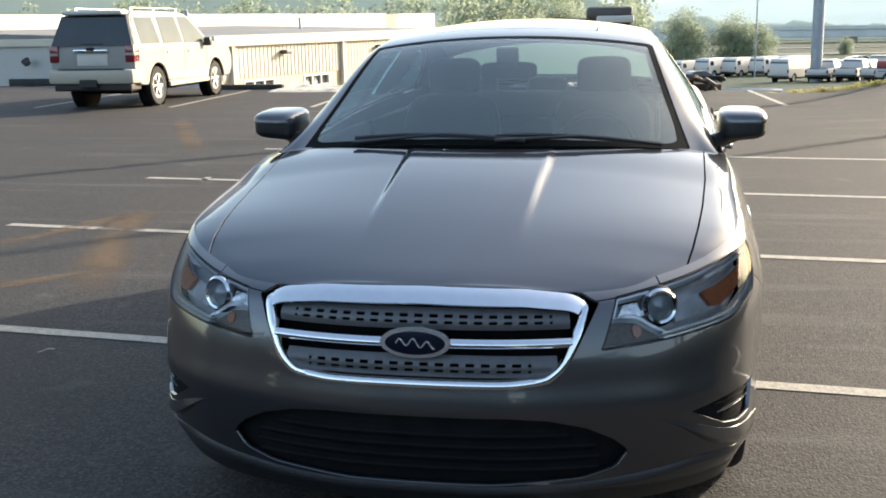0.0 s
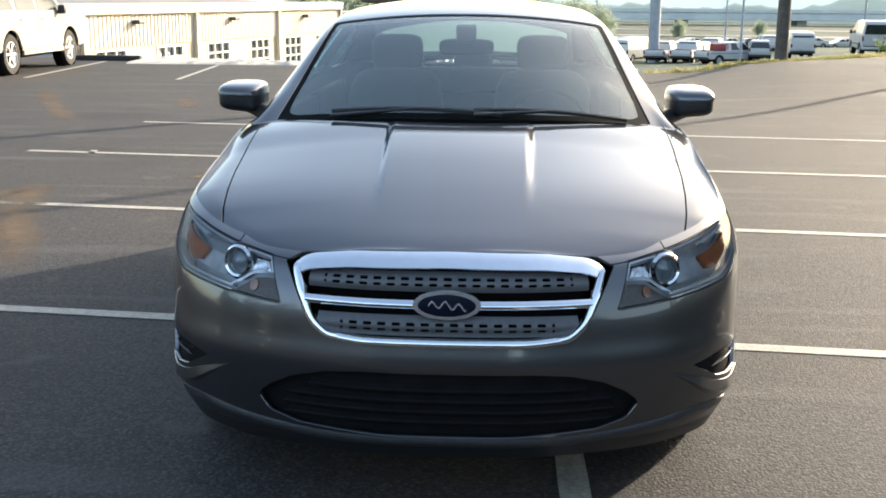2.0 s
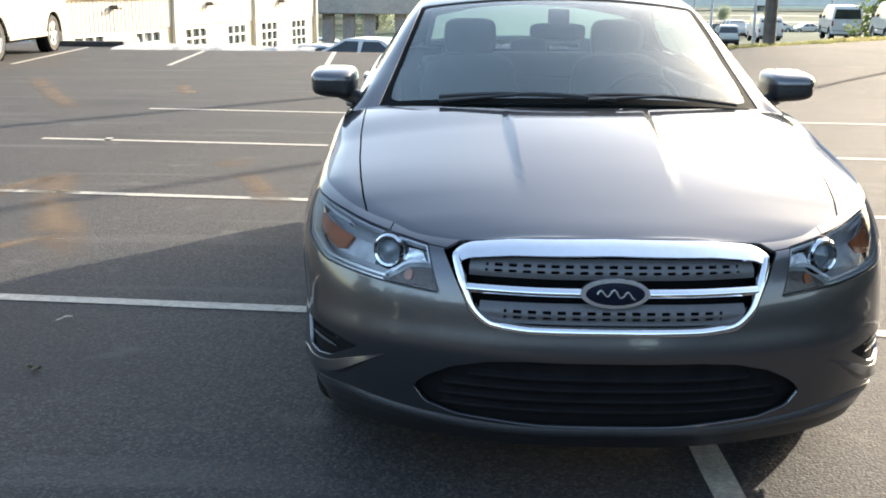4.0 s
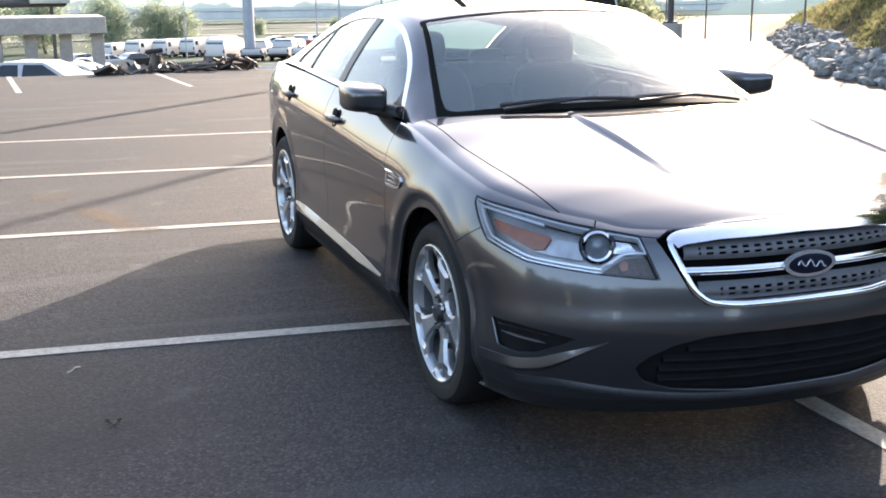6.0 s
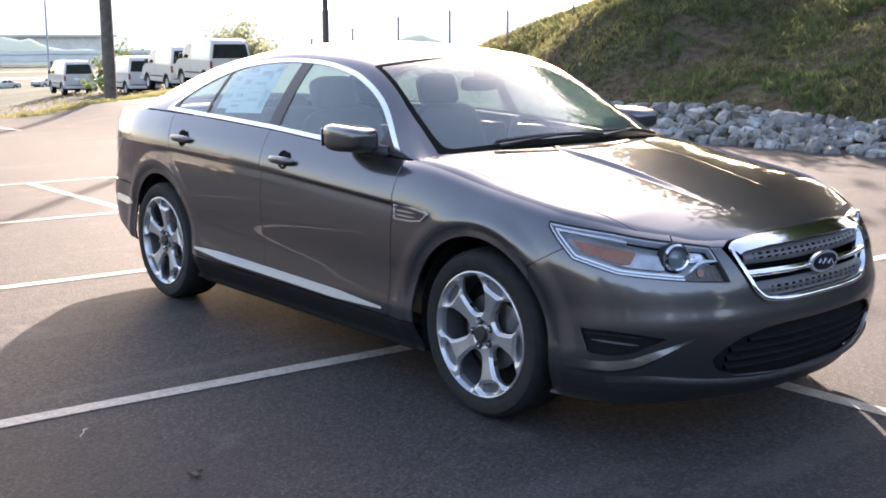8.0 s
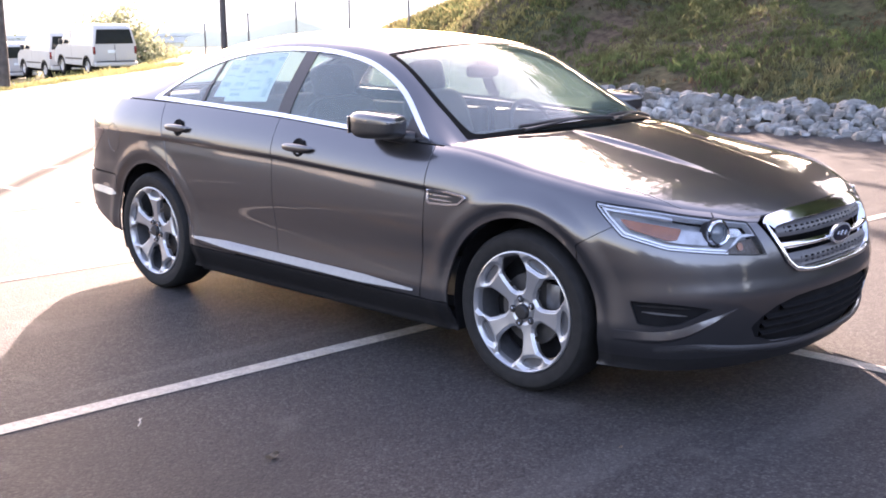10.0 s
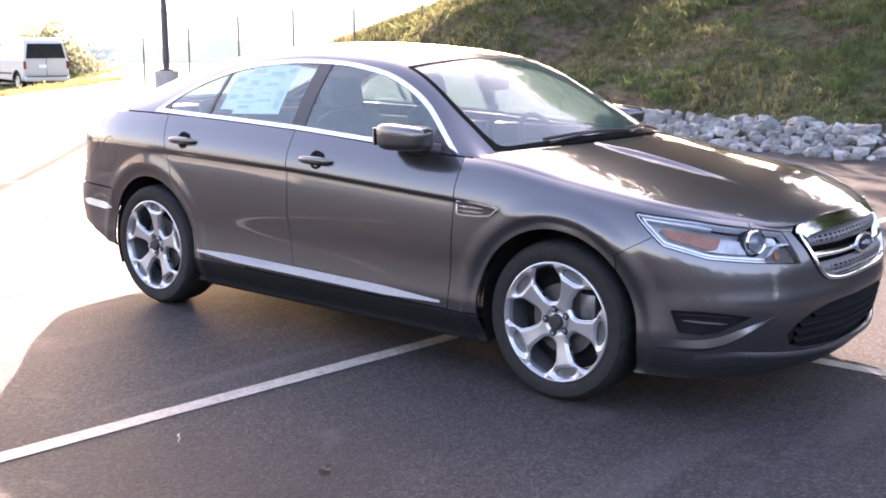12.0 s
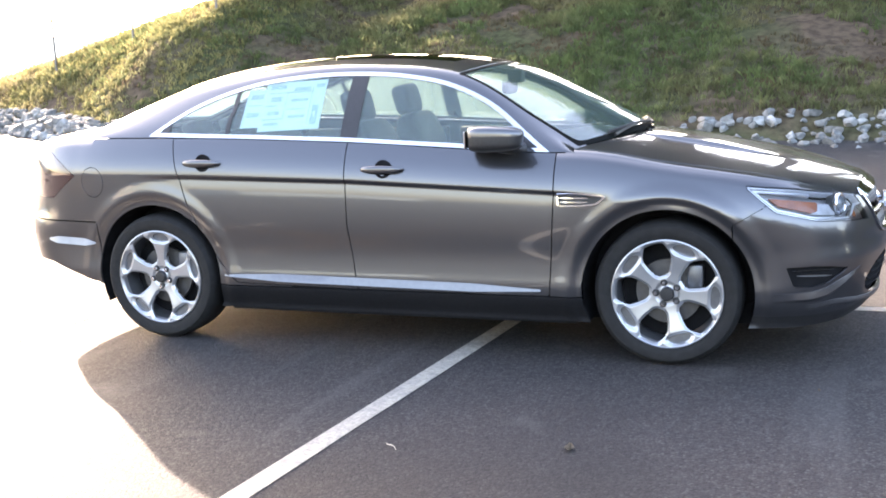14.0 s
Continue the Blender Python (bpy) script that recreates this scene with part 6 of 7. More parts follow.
tree("shrub", 25.6, 48.5, -2.2, 4.3, 3.0, 9000, 0.13, 23, "broad yellow-green bush behind the parked vans", 0.1, "shrub", foliage=BUSHLEAF)
tree("shrub", 23.4, 58.0, -2.2, 3.4, 2.0, 900, 0.18, 24, "small green bush behind the parked vans", 0.1, "shrub")
far_tree = tree("tree", 5.0, 146, -5.8, 8.4, 3.8, 11000, 0.14, 31, "green tree behind the row of vans, paled to paint haze", 0.12, foliage=HAZELEAF)
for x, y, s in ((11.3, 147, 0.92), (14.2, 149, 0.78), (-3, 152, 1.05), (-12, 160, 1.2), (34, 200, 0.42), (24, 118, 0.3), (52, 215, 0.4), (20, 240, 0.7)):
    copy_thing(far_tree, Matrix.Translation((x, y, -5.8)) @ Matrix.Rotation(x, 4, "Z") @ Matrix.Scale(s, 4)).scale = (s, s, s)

# woods beyond the lot
rng = random.Random(77)
verts, faces = [], []
for k in range(95):
    x = rng.uniform(-125, -2)
    y = rng.uniform(178, 250)
    crown = rng.uniform(3.2, 5.6)
    hh = rng.uniform(8, 15) * (1.0 if x < 0 else 0.72)
    clumps = [(rng.gauss(0, 0.42) * crown, rng.gauss(0, 0.42) * crown, hh * rng.uniform(0.35, 0.95)) for _ in range(9)]
    for q in range(420):
        cx, cy, cz = clumps[rng.randrange(9)]
        pos = Vector((x + cx + rng.gauss(0, 1) * crown * 0.24, y + cy + rng.gauss(0, 1) * crown * 0.24, -7 + cz + rng.gauss(0, 1) * crown * 0.20))
        s = rng.uniform(0.22, 0.5)
        u = Vector((rng.gauss(0, 1), rng.gauss(0, 1), rng.gauss(0, 1))).normalized()
        w1 = u.orthogonal().normalized()
        w2 = u.cross(w1) * 0.7
        b = len(verts)
        verts += [tuple(pos - w1 * s), tuple(pos + w2 * s), tuple(pos + w1 * s), tuple(pos - w2 * s)]
        faces.append((b, b + 1, b + 2, b + 3))
tagged(mesh_object("far_woods", verts, faces, HAZELEAF), "green woods beyond the lower lot, paled to paint haze", "woods", kind="stuff")

# unseen woods on the near side, added behind the walk to darken car reflections
rng = random.Random(78)
verts, faces = [], []
for k in range(130):
    bearing, reach = radians(rng.uniform(-168, -48)), rng.uniform(34, 52)
    x, y = reach * math.cos(bearing), reach * math.sin(bearing)
    crown, hh = rng.uniform(2.4, 3.8), rng.uniform(5.0, 9.0)
    clumps = [(rng.gauss(0, 0.42) * crown, rng.gauss(0, 0.42) * crown, hh * rng.uniform(0.12, 0.95)) for _ in range(10)]
    for q in range(320):
        cx, cy, cz = clumps[rng.randrange(10)]
        pos = Vector((x + cx + rng.gauss(0, 1) * crown * 0.26, y + cy + rng.gauss(0, 1) * crown * 0.26, max(0.1, cz + rng.gauss(0, 1) * crown * 0.22)))
        s = rng.uniform(0.25, 0.5)
        u = Vector((rng.gauss(0, 1), rng.gauss(0, 1), rng.gauss(0, 1))).normalized()
        w1 = u.orthogonal().normalized()
        w2 = u.cross(w1) * 0.7
        b = len(verts)
        verts += [tuple(pos - w1 * s), tuple(pos + w2 * s), tuple(pos + w1 * s), tuple(pos - w2 * s)]
        faces.append((b, b + 1, b + 2, b + 3))
tagged(mesh_object("woods", verts, faces, DIMLEAF), "unseen woods added behind the walk for dark reflections", "woods", kind="stuff")

# ---- poles and fence ----
def pole(name, x, y, z, h, r0, r1, material, label, category="pole", base=0.0):
    t = tagged(empty(name, Matrix.Translation((x, y, z))), label, category)
    part("shaft", tube(bmesh.new(), (0, 0, 0), (0, 0, h), r0, r1, 16), material, t, smooth=True)
    if base:
        part("footing", tube(bmesh.new(), (0, 0, -0.5), (0, 0, base), 0.30, 0.30, 20), CONCRETE, t, "round concrete footing", smooth=True)
        part("base_flange", tube(bmesh.new(), (0, 0, base), (0, 0, base + 0.05), 0.19, 0.19, 16), material, t)
    return t


pole("utility_pole", 6.35, 21.1, 0.1, 9.0, 0.14, 0.11, WOODPOLE, "dark wooden utility pole at the edge of the lot")
pole("lamp_post", 12.5, 21.6, 0.24, 9.0, 0.085, 0.075, DARKPOLE, "dark steel lamp post on a concrete footing", "lamp post", 0.55)
pole("sign_pole", 14.5, 96.0, -5.5, 24.0, 0.50, 0.45, STEELPOLE, "tall blue-grey steel sign pole")
for x, y, h in ((21.3, 98.7, 15), (17.6, 75.5, 12), (18.9, 69, 11), (11.3, 117, 14), (27.5, 80, 12)):
    p = pole("lamp_post", x, y, ground_z(x, y), h, 0.085, 0.06, STEELPOLE, "thin grey lamp post in the far lot", "lamp post")
    part("head", boxed(-0.9, 0.9, -0.18, 0.18, h, h + 0.18, 0.04), DARKPOLE, p)

fence = tagged(empty("fence"), "chain-link fence with thin steel posts along the top of the slope", "fence")
WIRE = mat("fence_wire", (0.14, 0.14, 0.145), 0.5, metal=0.6, noise_scale=10, vary=0.1)
last = None
for k in range(7):
    x, y, top = 15.0 - 0.05 * k, 26.0 - 2.2 * k, 1.60 + 0.29 * k
    z = min(ground_z(x, y) - 0.2, top - 1.5)
    part("post", tube(bmesh.new(), (x, y, z), (x, y, top), 0.026, sides=8), WIRE, fence)
    if last:
        part("rail", tube(bmesh.new(), (last[0], last[1], last[2] - 0.04), (x, y, top - 0.04), 0.007, sides=6), WIRE, fence)
    last = (x, y, top)

# ---- the metal building beyond the far edge ----
def wall_frame(ox, oy, dx, dy):
    l = math.hypot(dx, dy)
    return Matrix(((dx / l, dy / l, 0, ox), (dy / l, -dx / l, 0, oy), (0, 0, 1, 0), (0, 0, 0, 1)))


building = tagged(empty("metal_building"), "long low building with beige ribbed metal siding and a flat roof", "building")
MW = wall_frame(-11.5, 26.5, 0.25, 0.968)
LEN, TOPZ, SID = 19.6, 1.22, 0.02


def bpart(name, bm, material, label="", parent=None):
    bmesh.ops.transform(bm, matrix=MW, verts=bm.verts)
    bmesh.ops.recalc_face_normals(bm, faces=bm.faces)
    return part(name, bm, material, parent or building, label)


# local axes: x along the wall, y outwards (towards the lot), z up
wins = [(x, 1.6) for x in (1.40, 4.66, 7.85, 11.02, 13.95, 16.95)]
bm = bmesh.new()
xs_ = [0]
for wx, ww in wins:
    xs_ += [wx, wx + ww]
xs_.append(LEN)
WTOP, WBOT = -0.04, -1.16
for a, b in zip(xs_[0::2], xs_[1::2]):
    box(bm, a, b, -0.2, 0.0, WBOT, WTOP)
box(bm, 0, LEN, -0.2, 0.0, WTOP, SID + 0.05)
box(bm, 0, LEN, -0.2, 0.0, -4.2, WBOT)
bpart("block_wall", bm, BLOCKWALL, "cream painted block base wall")
n = int(LEN / 0.21)
bm = bmesh.new()
prof = []
for k in range(n):
    x0 = k * 0.21
    prof += [(x0, 0.028), (x0 + 0.130, 0.028), (x0 + 0.150, 0.044), (x0 + 0.190, 0.044)]
prof.append((LEN, 0.03))
lo = [bm.verts.new((x, y, SID)) for x, y in prof]
hi = [bm.verts.new((x, y, TOPZ - 0.14)) for x, y in prof]
for i in range(len(prof) - 1):
    bm.faces.new((lo[i], lo[i + 1], hi[i + 1], hi[i]))
bpart("siding", bm, SIDING, "beige ribbed metal siding")
bm = bmesh.new()
box(bm, -0.1, LEN + 0.1, -0.3, 0.16, TOPZ - 0.26, TOPZ + 0.04, 0.01)
bpart("fascia", bm, TRIM, "beige roof edge trim")
for k in range(4):
    x = 0.72 + 6.25 * k
    bpart("downpipe", boxed(x, x + 0.13, 0.03, 0.15, -4.0, TOPZ - 0.14, 0.01), TRIM, "beige downpipe")
for x in (3.3, 9.4, 15.6):
    bm = bmesh.new()
    box(bm, x, x + 0.32, 0.04, 0.30, 0.66, 0.78, 0.03)
    bpart("wall_lamp", bm, DARKPOLE, "dark wall lamp")
for wx, ww in wins:
    win = new("window")
    win.parent = building
    bpart("window_frame", box(box(box(box(bmesh.new(), wx, wx + ww, -0.1, 0.02, WTOP - 0.06, WTOP), wx, wx + ww, -0.1, 0.02, WBOT, WBOT + 0.06), wx, wx + 0.06, -0.1, 0.02, WBOT + 0.06, WTOP - 0.06), wx + ww - 0.06, wx + ww, -0.1, 0.02, WBOT + 0.06, WTOP - 0.06), FRAMEW, "white window frame", win)
    for i in (1, 2):
        x = wx + ww * i / 3
        bpart("mullion", boxed(x - 0.03, x + 0.03, -0.09, 0.015, WBOT + 0.06, WTOP - 0.06), FRAMEW, parent=win)
        z = WBOT + (WTOP - WBOT) * i / 3
        bpart("glazing_bar", boxed(wx + 0.06, wx + ww - 0.06, -0.085, 0.01, z - 0.03, z + 0.03), FRAMEW, parent=win)
    for i in range(3):
        for j in range(3):
            x0, z0 = wx + ww * i / 3 + 0.03, WBOT + (WTOP - WBOT) * j / 3 + 0.03
            bpart("pane", boxed(x0, x0 + ww / 3 - 0.06, -0.08, -0.06, z0, z0 + (WTOP - WBOT) / 3 - 0.06), DARKWIN, parent=win)
bm = bmesh.new()
box(bm, 0, LEN, -13, -0.3, TOPZ - 0.25, TOPZ - 0.02)
for q in bm.verts:
    q.co.z += 0.33 if q.co.y < -8 else 0.0
bpart("flat_roof", bm, ROOFM, "dark flat roof")
bm = bmesh.new()
box(bm, -3, LEN + 22, -40, -13, -3.5, TOPZ + 0.86)
bpart("rear_hall", bm, ROOFW, "pale rear hall with a white roof")
bm = bmesh.new()
box(bm, -0.25, 0.0, -16, -0.2, -4, TOPZ - 0.2)
bpart("end_wall", bm, GREY_AND_SHADE, "plain end wall, greyed to paint its shade")
bm = bmesh.new()
box(bm, -0.35, 0.05, -16.2, 0.1, TOPZ - 0.2, TOPZ + 0.02, 0.01)
bpart("end_fascia", bm, TRIM)
for x, y, h in ((-0.3, -0.6, 0.75), (4.5, -6, 0.7), (7.0, -10, 0.6), (14.0, -6, 0.6)):
    bpart("roof_pipe", tube(bmesh.new(), (x, y, TOPZ - 0.3), (x, y, TOPZ + h), 0.06, sides=10), STEELPOLE, "grey roof vent pipe")
bm = bmesh.new()
box(bm, 9.0, 10.4, -9.5, -8.6, TOPZ - 0.02, TOPZ + 0.55, 0.03)
bpart("roof_unit", bm, GREY_AND_SHADE, "grey roof unit")
bm = bmesh.new()
tube(bm, (-0.5, -6.6, 0.62), (-0.5, -6.5, 0.5), 0.14, 0.1, 12)
bpart("wall_lamp", bm, DARKPOLE, "dark wall lamp")

# canopy with columns past the building's end
canopy = tagged(empty("canopy"), "concrete canopy on square columns beside the building", "canopy")
part("deck", boxed(-7.6, 0.2, 50, 58, 0.0, 0.75, 0.03), CONCRETE, canopy, "pale concrete canopy edge")
for x in (-6.6, -5.6, -4.6, -3.1, -1.6, -0.2):
    part("column", boxed(x - 0.28, x + 0.28, 50.5, 51.1, -4.6, 0.0, 0.02), CONCRETE, canopy)

# black kerb stops and scrap along the far edge
for x0, x1, y in ((-9.9, -8.2, 22.75), (-17.9, -16.4, 26.5)):
    tagged(part("kerb_stop", boxed(x0, x1, y, y + 0.20, -0.1, 0.12, 0.03), BLACKRUB, None, smooth=True), "black rubber kerb stop at the edge of the lot", "kerb stop", "kerb stops")
SCRAP = mat("scrap_metal", (0.07, 0.065, 0.06), 0.6, metal=0.4, noise_scale=6, vary=0.4, second=(0.16, 0.11, 0.07), second_scale=4)
for k, (x, y, l, w, h, a, m, lab) in enumerate(((1.0, 21.9, 2.3, 0.5, 0.24, 4, SCRAP, "dark rusty bumper bar lying at the edge"), (2.7, 22.3, 1.5, 0.35, 0.16, -6, WHITEPAINT, "white plastic bumper cover lying on the ground"),
                                               (4.0, 22.6, 1.3, 0.4, 0.15, 12, WHITEPAINT, "white plastic bumper cover lying on the ground"), (4.7, 22.7, 0.7, 0.4, 0.11, -14, SCRAP, "dark scrap part lying at the edge"))):
    bm = bmesh.new()
    g = []
    for i in range(13):
        u = -1 + 2 * i / 12
        g.append([bm.verts.new((l / 2 * u, w * (0.5 * u * u + c), d * h * (1 - 0.2 * u * u))) for c, d in ((0.0, 0.0), (-0.18, 0.25), (-0.2, 0.75), (0.0, 1.0), (0.35, 0.85), (0.35, 0.0))])
    for a_, b_ in zip(g, g[1:]):
        for i in range(6):
            bm.faces.new((a_[i], a_[(i + 1) % 6], b_[(i + 1) % 6], b_[i]))
    bm.faces.new(g[0]), bm.faces.new(g[-1][::-1])
    bmesh.ops.recalc_face_normals(bm, faces=bm.faces)
    ob = part("scrap_bumper", bm, m, None, smooth=True)
    ob.matrix_basis = pose(x, y, ground_z(x, y), 0, 0, a)
    tagged(ob, lab, "car part", "scrap at the edge")
gear = tagged(empty("tow_gear", Matrix.Translation((-0.15, 21.6, 0.0))), "dark scrap machine part standing at the lot edge", "car part")
bm = bmesh.new()
box(bm, -0.16, 0.16, -0.12, 0.12, 0.0, 0.10, 0.02)
part("foot", bm, SCRAP, gear)
part("housing", tube(bmesh.new(), (-0.06, 0, 0.08), (-0.02, 0, 0.40), 0.10, 0.07, 12), SCRAP, gear, smooth=True)
part("shaft", tube(bmesh.new(), (0.10, 0, 0.05), (0.08, 0, 0.36), 0.04, 0.04, 10), SCRAP, gear, smooth=True)
part("cap", tube(bmesh.new(), (-0.20, 0, 0.42), (0.16, 0.02, 0.46), 0.055, 0.05, 10), BLACKRUB, gear, smooth=True)
# broken pale gravel between the asphalt and the building
verts, faces = [], []
for i in range(61):
    x = -8.2 + 4.6 * i / 60
    y0, y1 = 21.72 + 0.10 * noise.noise((x * 2.0, 0, 3)), lot_edge(x) + 0.5
    for j in range(9):
        y = y0 + (y1 - y0) * j / 8
        verts.append((x, y, ground_z(x, min(y, lot_edge(x))) + (0.0 if j == 0 else 0.035 + 0.05 * noise.noise((x * 5, y * 5, 1)))))
for i in range(60):
    for j in range(8):
        b = 9 * i + j
        faces.append((b, b + 9, b + 10, b + 1))
tagged(mesh_object("gravel_verge", verts, faces, mat("pale_gravel", (0.46, 0.44, 0.40), 0.9, spec=0.15, noise_scale=25, vary=0.35, bump=0.8, bump_scale=30, second=(0.28, 0.26, 0.23), second_scale=3)), "pale broken gravel along the edge of the lot", "gravel", kind="structure")
# a heap of torn car parts along the edge
rng = random.Random(61)
bm = bmesh.new()
for k in range(90):
    x = rng.uniform(-1.3, 2.0)
    y = 21.7 + rng.gauss(0, 0.35) + 0.08 * x
    hump = 0.10 + 0.26 * math.exp(-((x - 1.2) / 0.6) ** 2)
    z = ground_z(x, y) + rng.uniform(0.02, 1.0) * hump
    turn_ = pose(x, y, z, rng.uniform(-35, 35), rng.uniform(-35, 35), rng.uniform(0, 360))
    if k % 3:
        a, b = rng.uniform(0.05, 0.28), rng.uniform(0.03, 0.12)
        box(bm, -a, a, -b, b, -rng.uniform(0.01, 0.04), rng.uniform(0.01, 0.05), 0.0, turn_)
    else:
        tube(bm, turn_ @ Vector((-0.3, 0, 0)), turn_ @ Vector((0.3, 0.05, 0)), rng.uniform(0.015, 0.05), sides=7)
tagged(part("scrap_heap", bm, SCRAP, None), "heap of dark rusty scrap car parts at the lot edge", "scrap", kind="stuff")


# ---- vehicles ----



def vehicle(name, label, category, profile, halfw, topw, belt, paint, windows, wheels, wr, group="", extra=None, spokes=0, glassm=None, wrap=0.88):
    """A vehicle that looks along +y, its tail at y = 0: a body drawn in at the top, panes, wheels, lamps and bumpers."""
    v = tagged(empty(name), label, category, group)
    ztop = max(z for _, z in profile)

    def half(z):
        return halfw - (halfw - topw) * max(0.0, (z - belt) / (ztop - belt)) ** 1.15 if z > belt else halfw - 0.06 * max(0, (0.45 - z) / 0.3)

    n = len(profile)
    bm = bmesh.new()
    prof = []
    for i in range(n):
        (y0, z0), (y1, z1) = profile[i], profile[(i + 1) % n]
        m = max(1, int(math.hypot(y1 - y0, z1 - z0) / 0.12))
        prof += [(y0 + (y1 - y0) * k / m, z0 + (z1 - z0) * k / m) for k in range(m)]
    p = np.array(prof)
    for _ in range(2):
        p = 0.6 * p + 0.2 * (np.roll(p, 1, 0) + np.roll(p, -1, 0))
    us = (-1.0, -0.985, -0.95, -0.85, -0.72, -0.4, 0.4, 0.72, 0.85, 0.95, 0.985, 1.0)
    ks = (0.040, 0.016, 0.004, 0, 0, 0, 0, 0, 0, 0.004, 0.016, 0.040)
    c = np.array(((p[:, 0].min() + p[:, 0].max()) / 2, 0.85))
    P = np.array([[(half(z) * u, y + (c[0] - y) * k * 0.5, z + (c[1] - z) * k) for y, z in np.vstack([p, p[:1]])] for u, k in zip(us, ks)])
    verts = P.reshape(-1, 3)
    tris = grid_tris(len(us), P.shape[1])
    rim_poly = [(float(y), float(z)) for _, y, z in P[-1][:-1]]
    ys_, zs_ = np.linspace(p[:, 0].min(), p[:, 0].max(), int(4.6 / 0.055)), np.linspace(p[:, 1].min(), p[:, 1].max(), 34)
    Yg, Zg = np.meshgrid(ys_, zs_, indexing="ij")
    for sx in (-1, 1):
        g = np.stack([sx * np.array([half(z) for z in Zg.ravel()]), Yg.ravel(), Zg.ravel()], 1)
        gt = grid_tris(*Yg.shape, flip=sx < 0)
        ga, gt = clip(np.hstack([g, np.zeros((len(g), 3))]), gt, polygon_field(g[:, 1], g[:, 2], rim_poly))
        tris = np.vstack([tris, gt + len(verts)])
        verts = np.vstack([verts, ga[:, :3]])
    body = np.hstack([verts, np.zeros_like(verts)])
    for yw in wheels:
        keep = np.maximum(np.hypot(body[:, 1] - yw, body[:, 2] - wr) - (wr + 0.075), (halfw * 0.74 - np.abs(body[:, 0])))
        body, tris = clip(body, tris, keep)
    bm = bmesh.new()
    vs = [bm.verts.new(q) for q in body[:, :3].tolist()]
    for t3 in tris.tolist():
        if len(set(t3)) == 3:
            try:
                bm.faces.new([vs[i] for i in t3])
            except ValueError:
                pass
    bmesh.ops.remove_doubles(bm, verts=bm.verts, dist=0.002)
    bmesh.ops.recalc_face_normals(bm, faces=bm.faces)
    part("body", bm, paint, v, smooth=True)
    part("underbody", boxed(-halfw * 0.72, halfw * 0.72, p[:, 0].min() + 0.25, p[:, 0].max() - 0.25, wr * 0.72, wr + 0.25, 0.02), INNER, v, "dark underside")
    peak = max(range(len(profile)), key=lambda k: profile[k][1])
    rear_at = lambda z: float(np.interp(z, [q[1] for q in profile[:peak + 1]], [q[0] for q in profile[:peak + 1]]))
    front_at = lambda z: float(np.interp(z, [q[1] for q in profile[peak:]][::-1], [q[0] for q in profile[peak:]][::-1]))
    for kind, a, b, z0, z1 in windows:
        bm = bmesh.new()
        if kind == "side":
            for sx in (-1, 1):
                bm = bmesh.new()
                lean = 0.45 * (z1 - z0) * (1 if b > profile[0][0] + 2.6 else 0.1)
                rows_ = []
                for q in range(7):
                    f = q / 6
                    z = z0 + (z1 - z0) * f
                    ya, yb = max(a + 0.02 + 0.04 * f, rear_at(z + 0.05) + 0.08), min(b - lean * f, front_at(z + 0.05) - 0.08)
                    rows_.append([bm.verts.new((sx * (half(z) + o), y, z)) for o, y in ((-0.02, ya), (0.007, ya), (0.007, yb), (-0.02, yb))])
                for r0_, r1_ in zip(rows_, rows_[1:]):
                    for q in range(3):
                        bm.faces.new((r0_[q], r0_[q + 1], r1_[q + 1], r1_[q]))
                bm.faces.new(rows_[0]), bm.faces.new(rows_[-1])
                bmesh.ops.recalc_face_normals(bm, faces=bm.faces)
                part("side_window", bm, glassm or CARGLASS, v)
        else:
            w0, w1 = half(z0) * wrap, half(z1) * wrap
            d = -0.012 if kind == "rear" else 0.012
            q = [bm.verts.new(c) for c in ((-w0, a + d, z0), (w0, a + d, z0), (w1, b + d, z1), (-w1, b + d, z1))]
            bm.faces.new(q)
            r = bmesh.ops.extrude_face_region(bm, geom=bm.faces[:])
            bmesh.ops.translate(bm, verts=[e for e in r["geom"] if isinstance(e, bmesh.types.BMVert)], vec=(0, -d * 2, 0))
            bmesh.ops.recalc_face_normals(bm, faces=bm.faces)
            part("windshield" if kind == "front" else "rear_window", bm, glassm or CARGLASS, v)
    for y in wheels:
        for sx in (-1, 1):
            w = empty("wheel")
            w.parent = v
            part("tyre", lathe([(wr * 0.62, 0.0), (wr * 0.7, 0.012), (wr * 0.93, 0.008), (wr, -0.03), (wr, -0.19), (wr * 0.9, -0.22), (wr * 0.6, -0.22)], 28), TYREM, w, smooth=True)
            if spokes:
                part("rim", lathe([(wr * 0.44, -0.05), (wr * 0.56, -0.03), (wr * 0.60, 0.004), (wr * 0.65, 0.002)], 28), ALLOY, w, "silver rim ring", smooth=True)
                # A black disc stands for the shade seen between the spokes.
                part("rim_back", lathe([(0.001, -0.07), (wr * 0.55, -0.06)], 24), INNER, w, "dark disc painting the shade inside the wheel")
                part("hub", lathe([(0.001, 0.004), (wr * 0.16, 0.0), (wr * 0.20, -0.03)], 16), ALLOY, w, smooth=True)
                for q in range(spokes):
                    sp = boxed(-0.04, -0.006, wr * 0.10, wr * 0.60, -wr * 0.075, wr * 0.075, 0.012)
                    for sv in sp.verts:
                        sv.co.z *= 0.7 + 1.0 * sv.co.y / wr
                    bmesh.ops.rotate(sp, verts=sp.verts, matrix=Matrix.Rotation(2 * math.pi * q / spokes, 3, "X"))
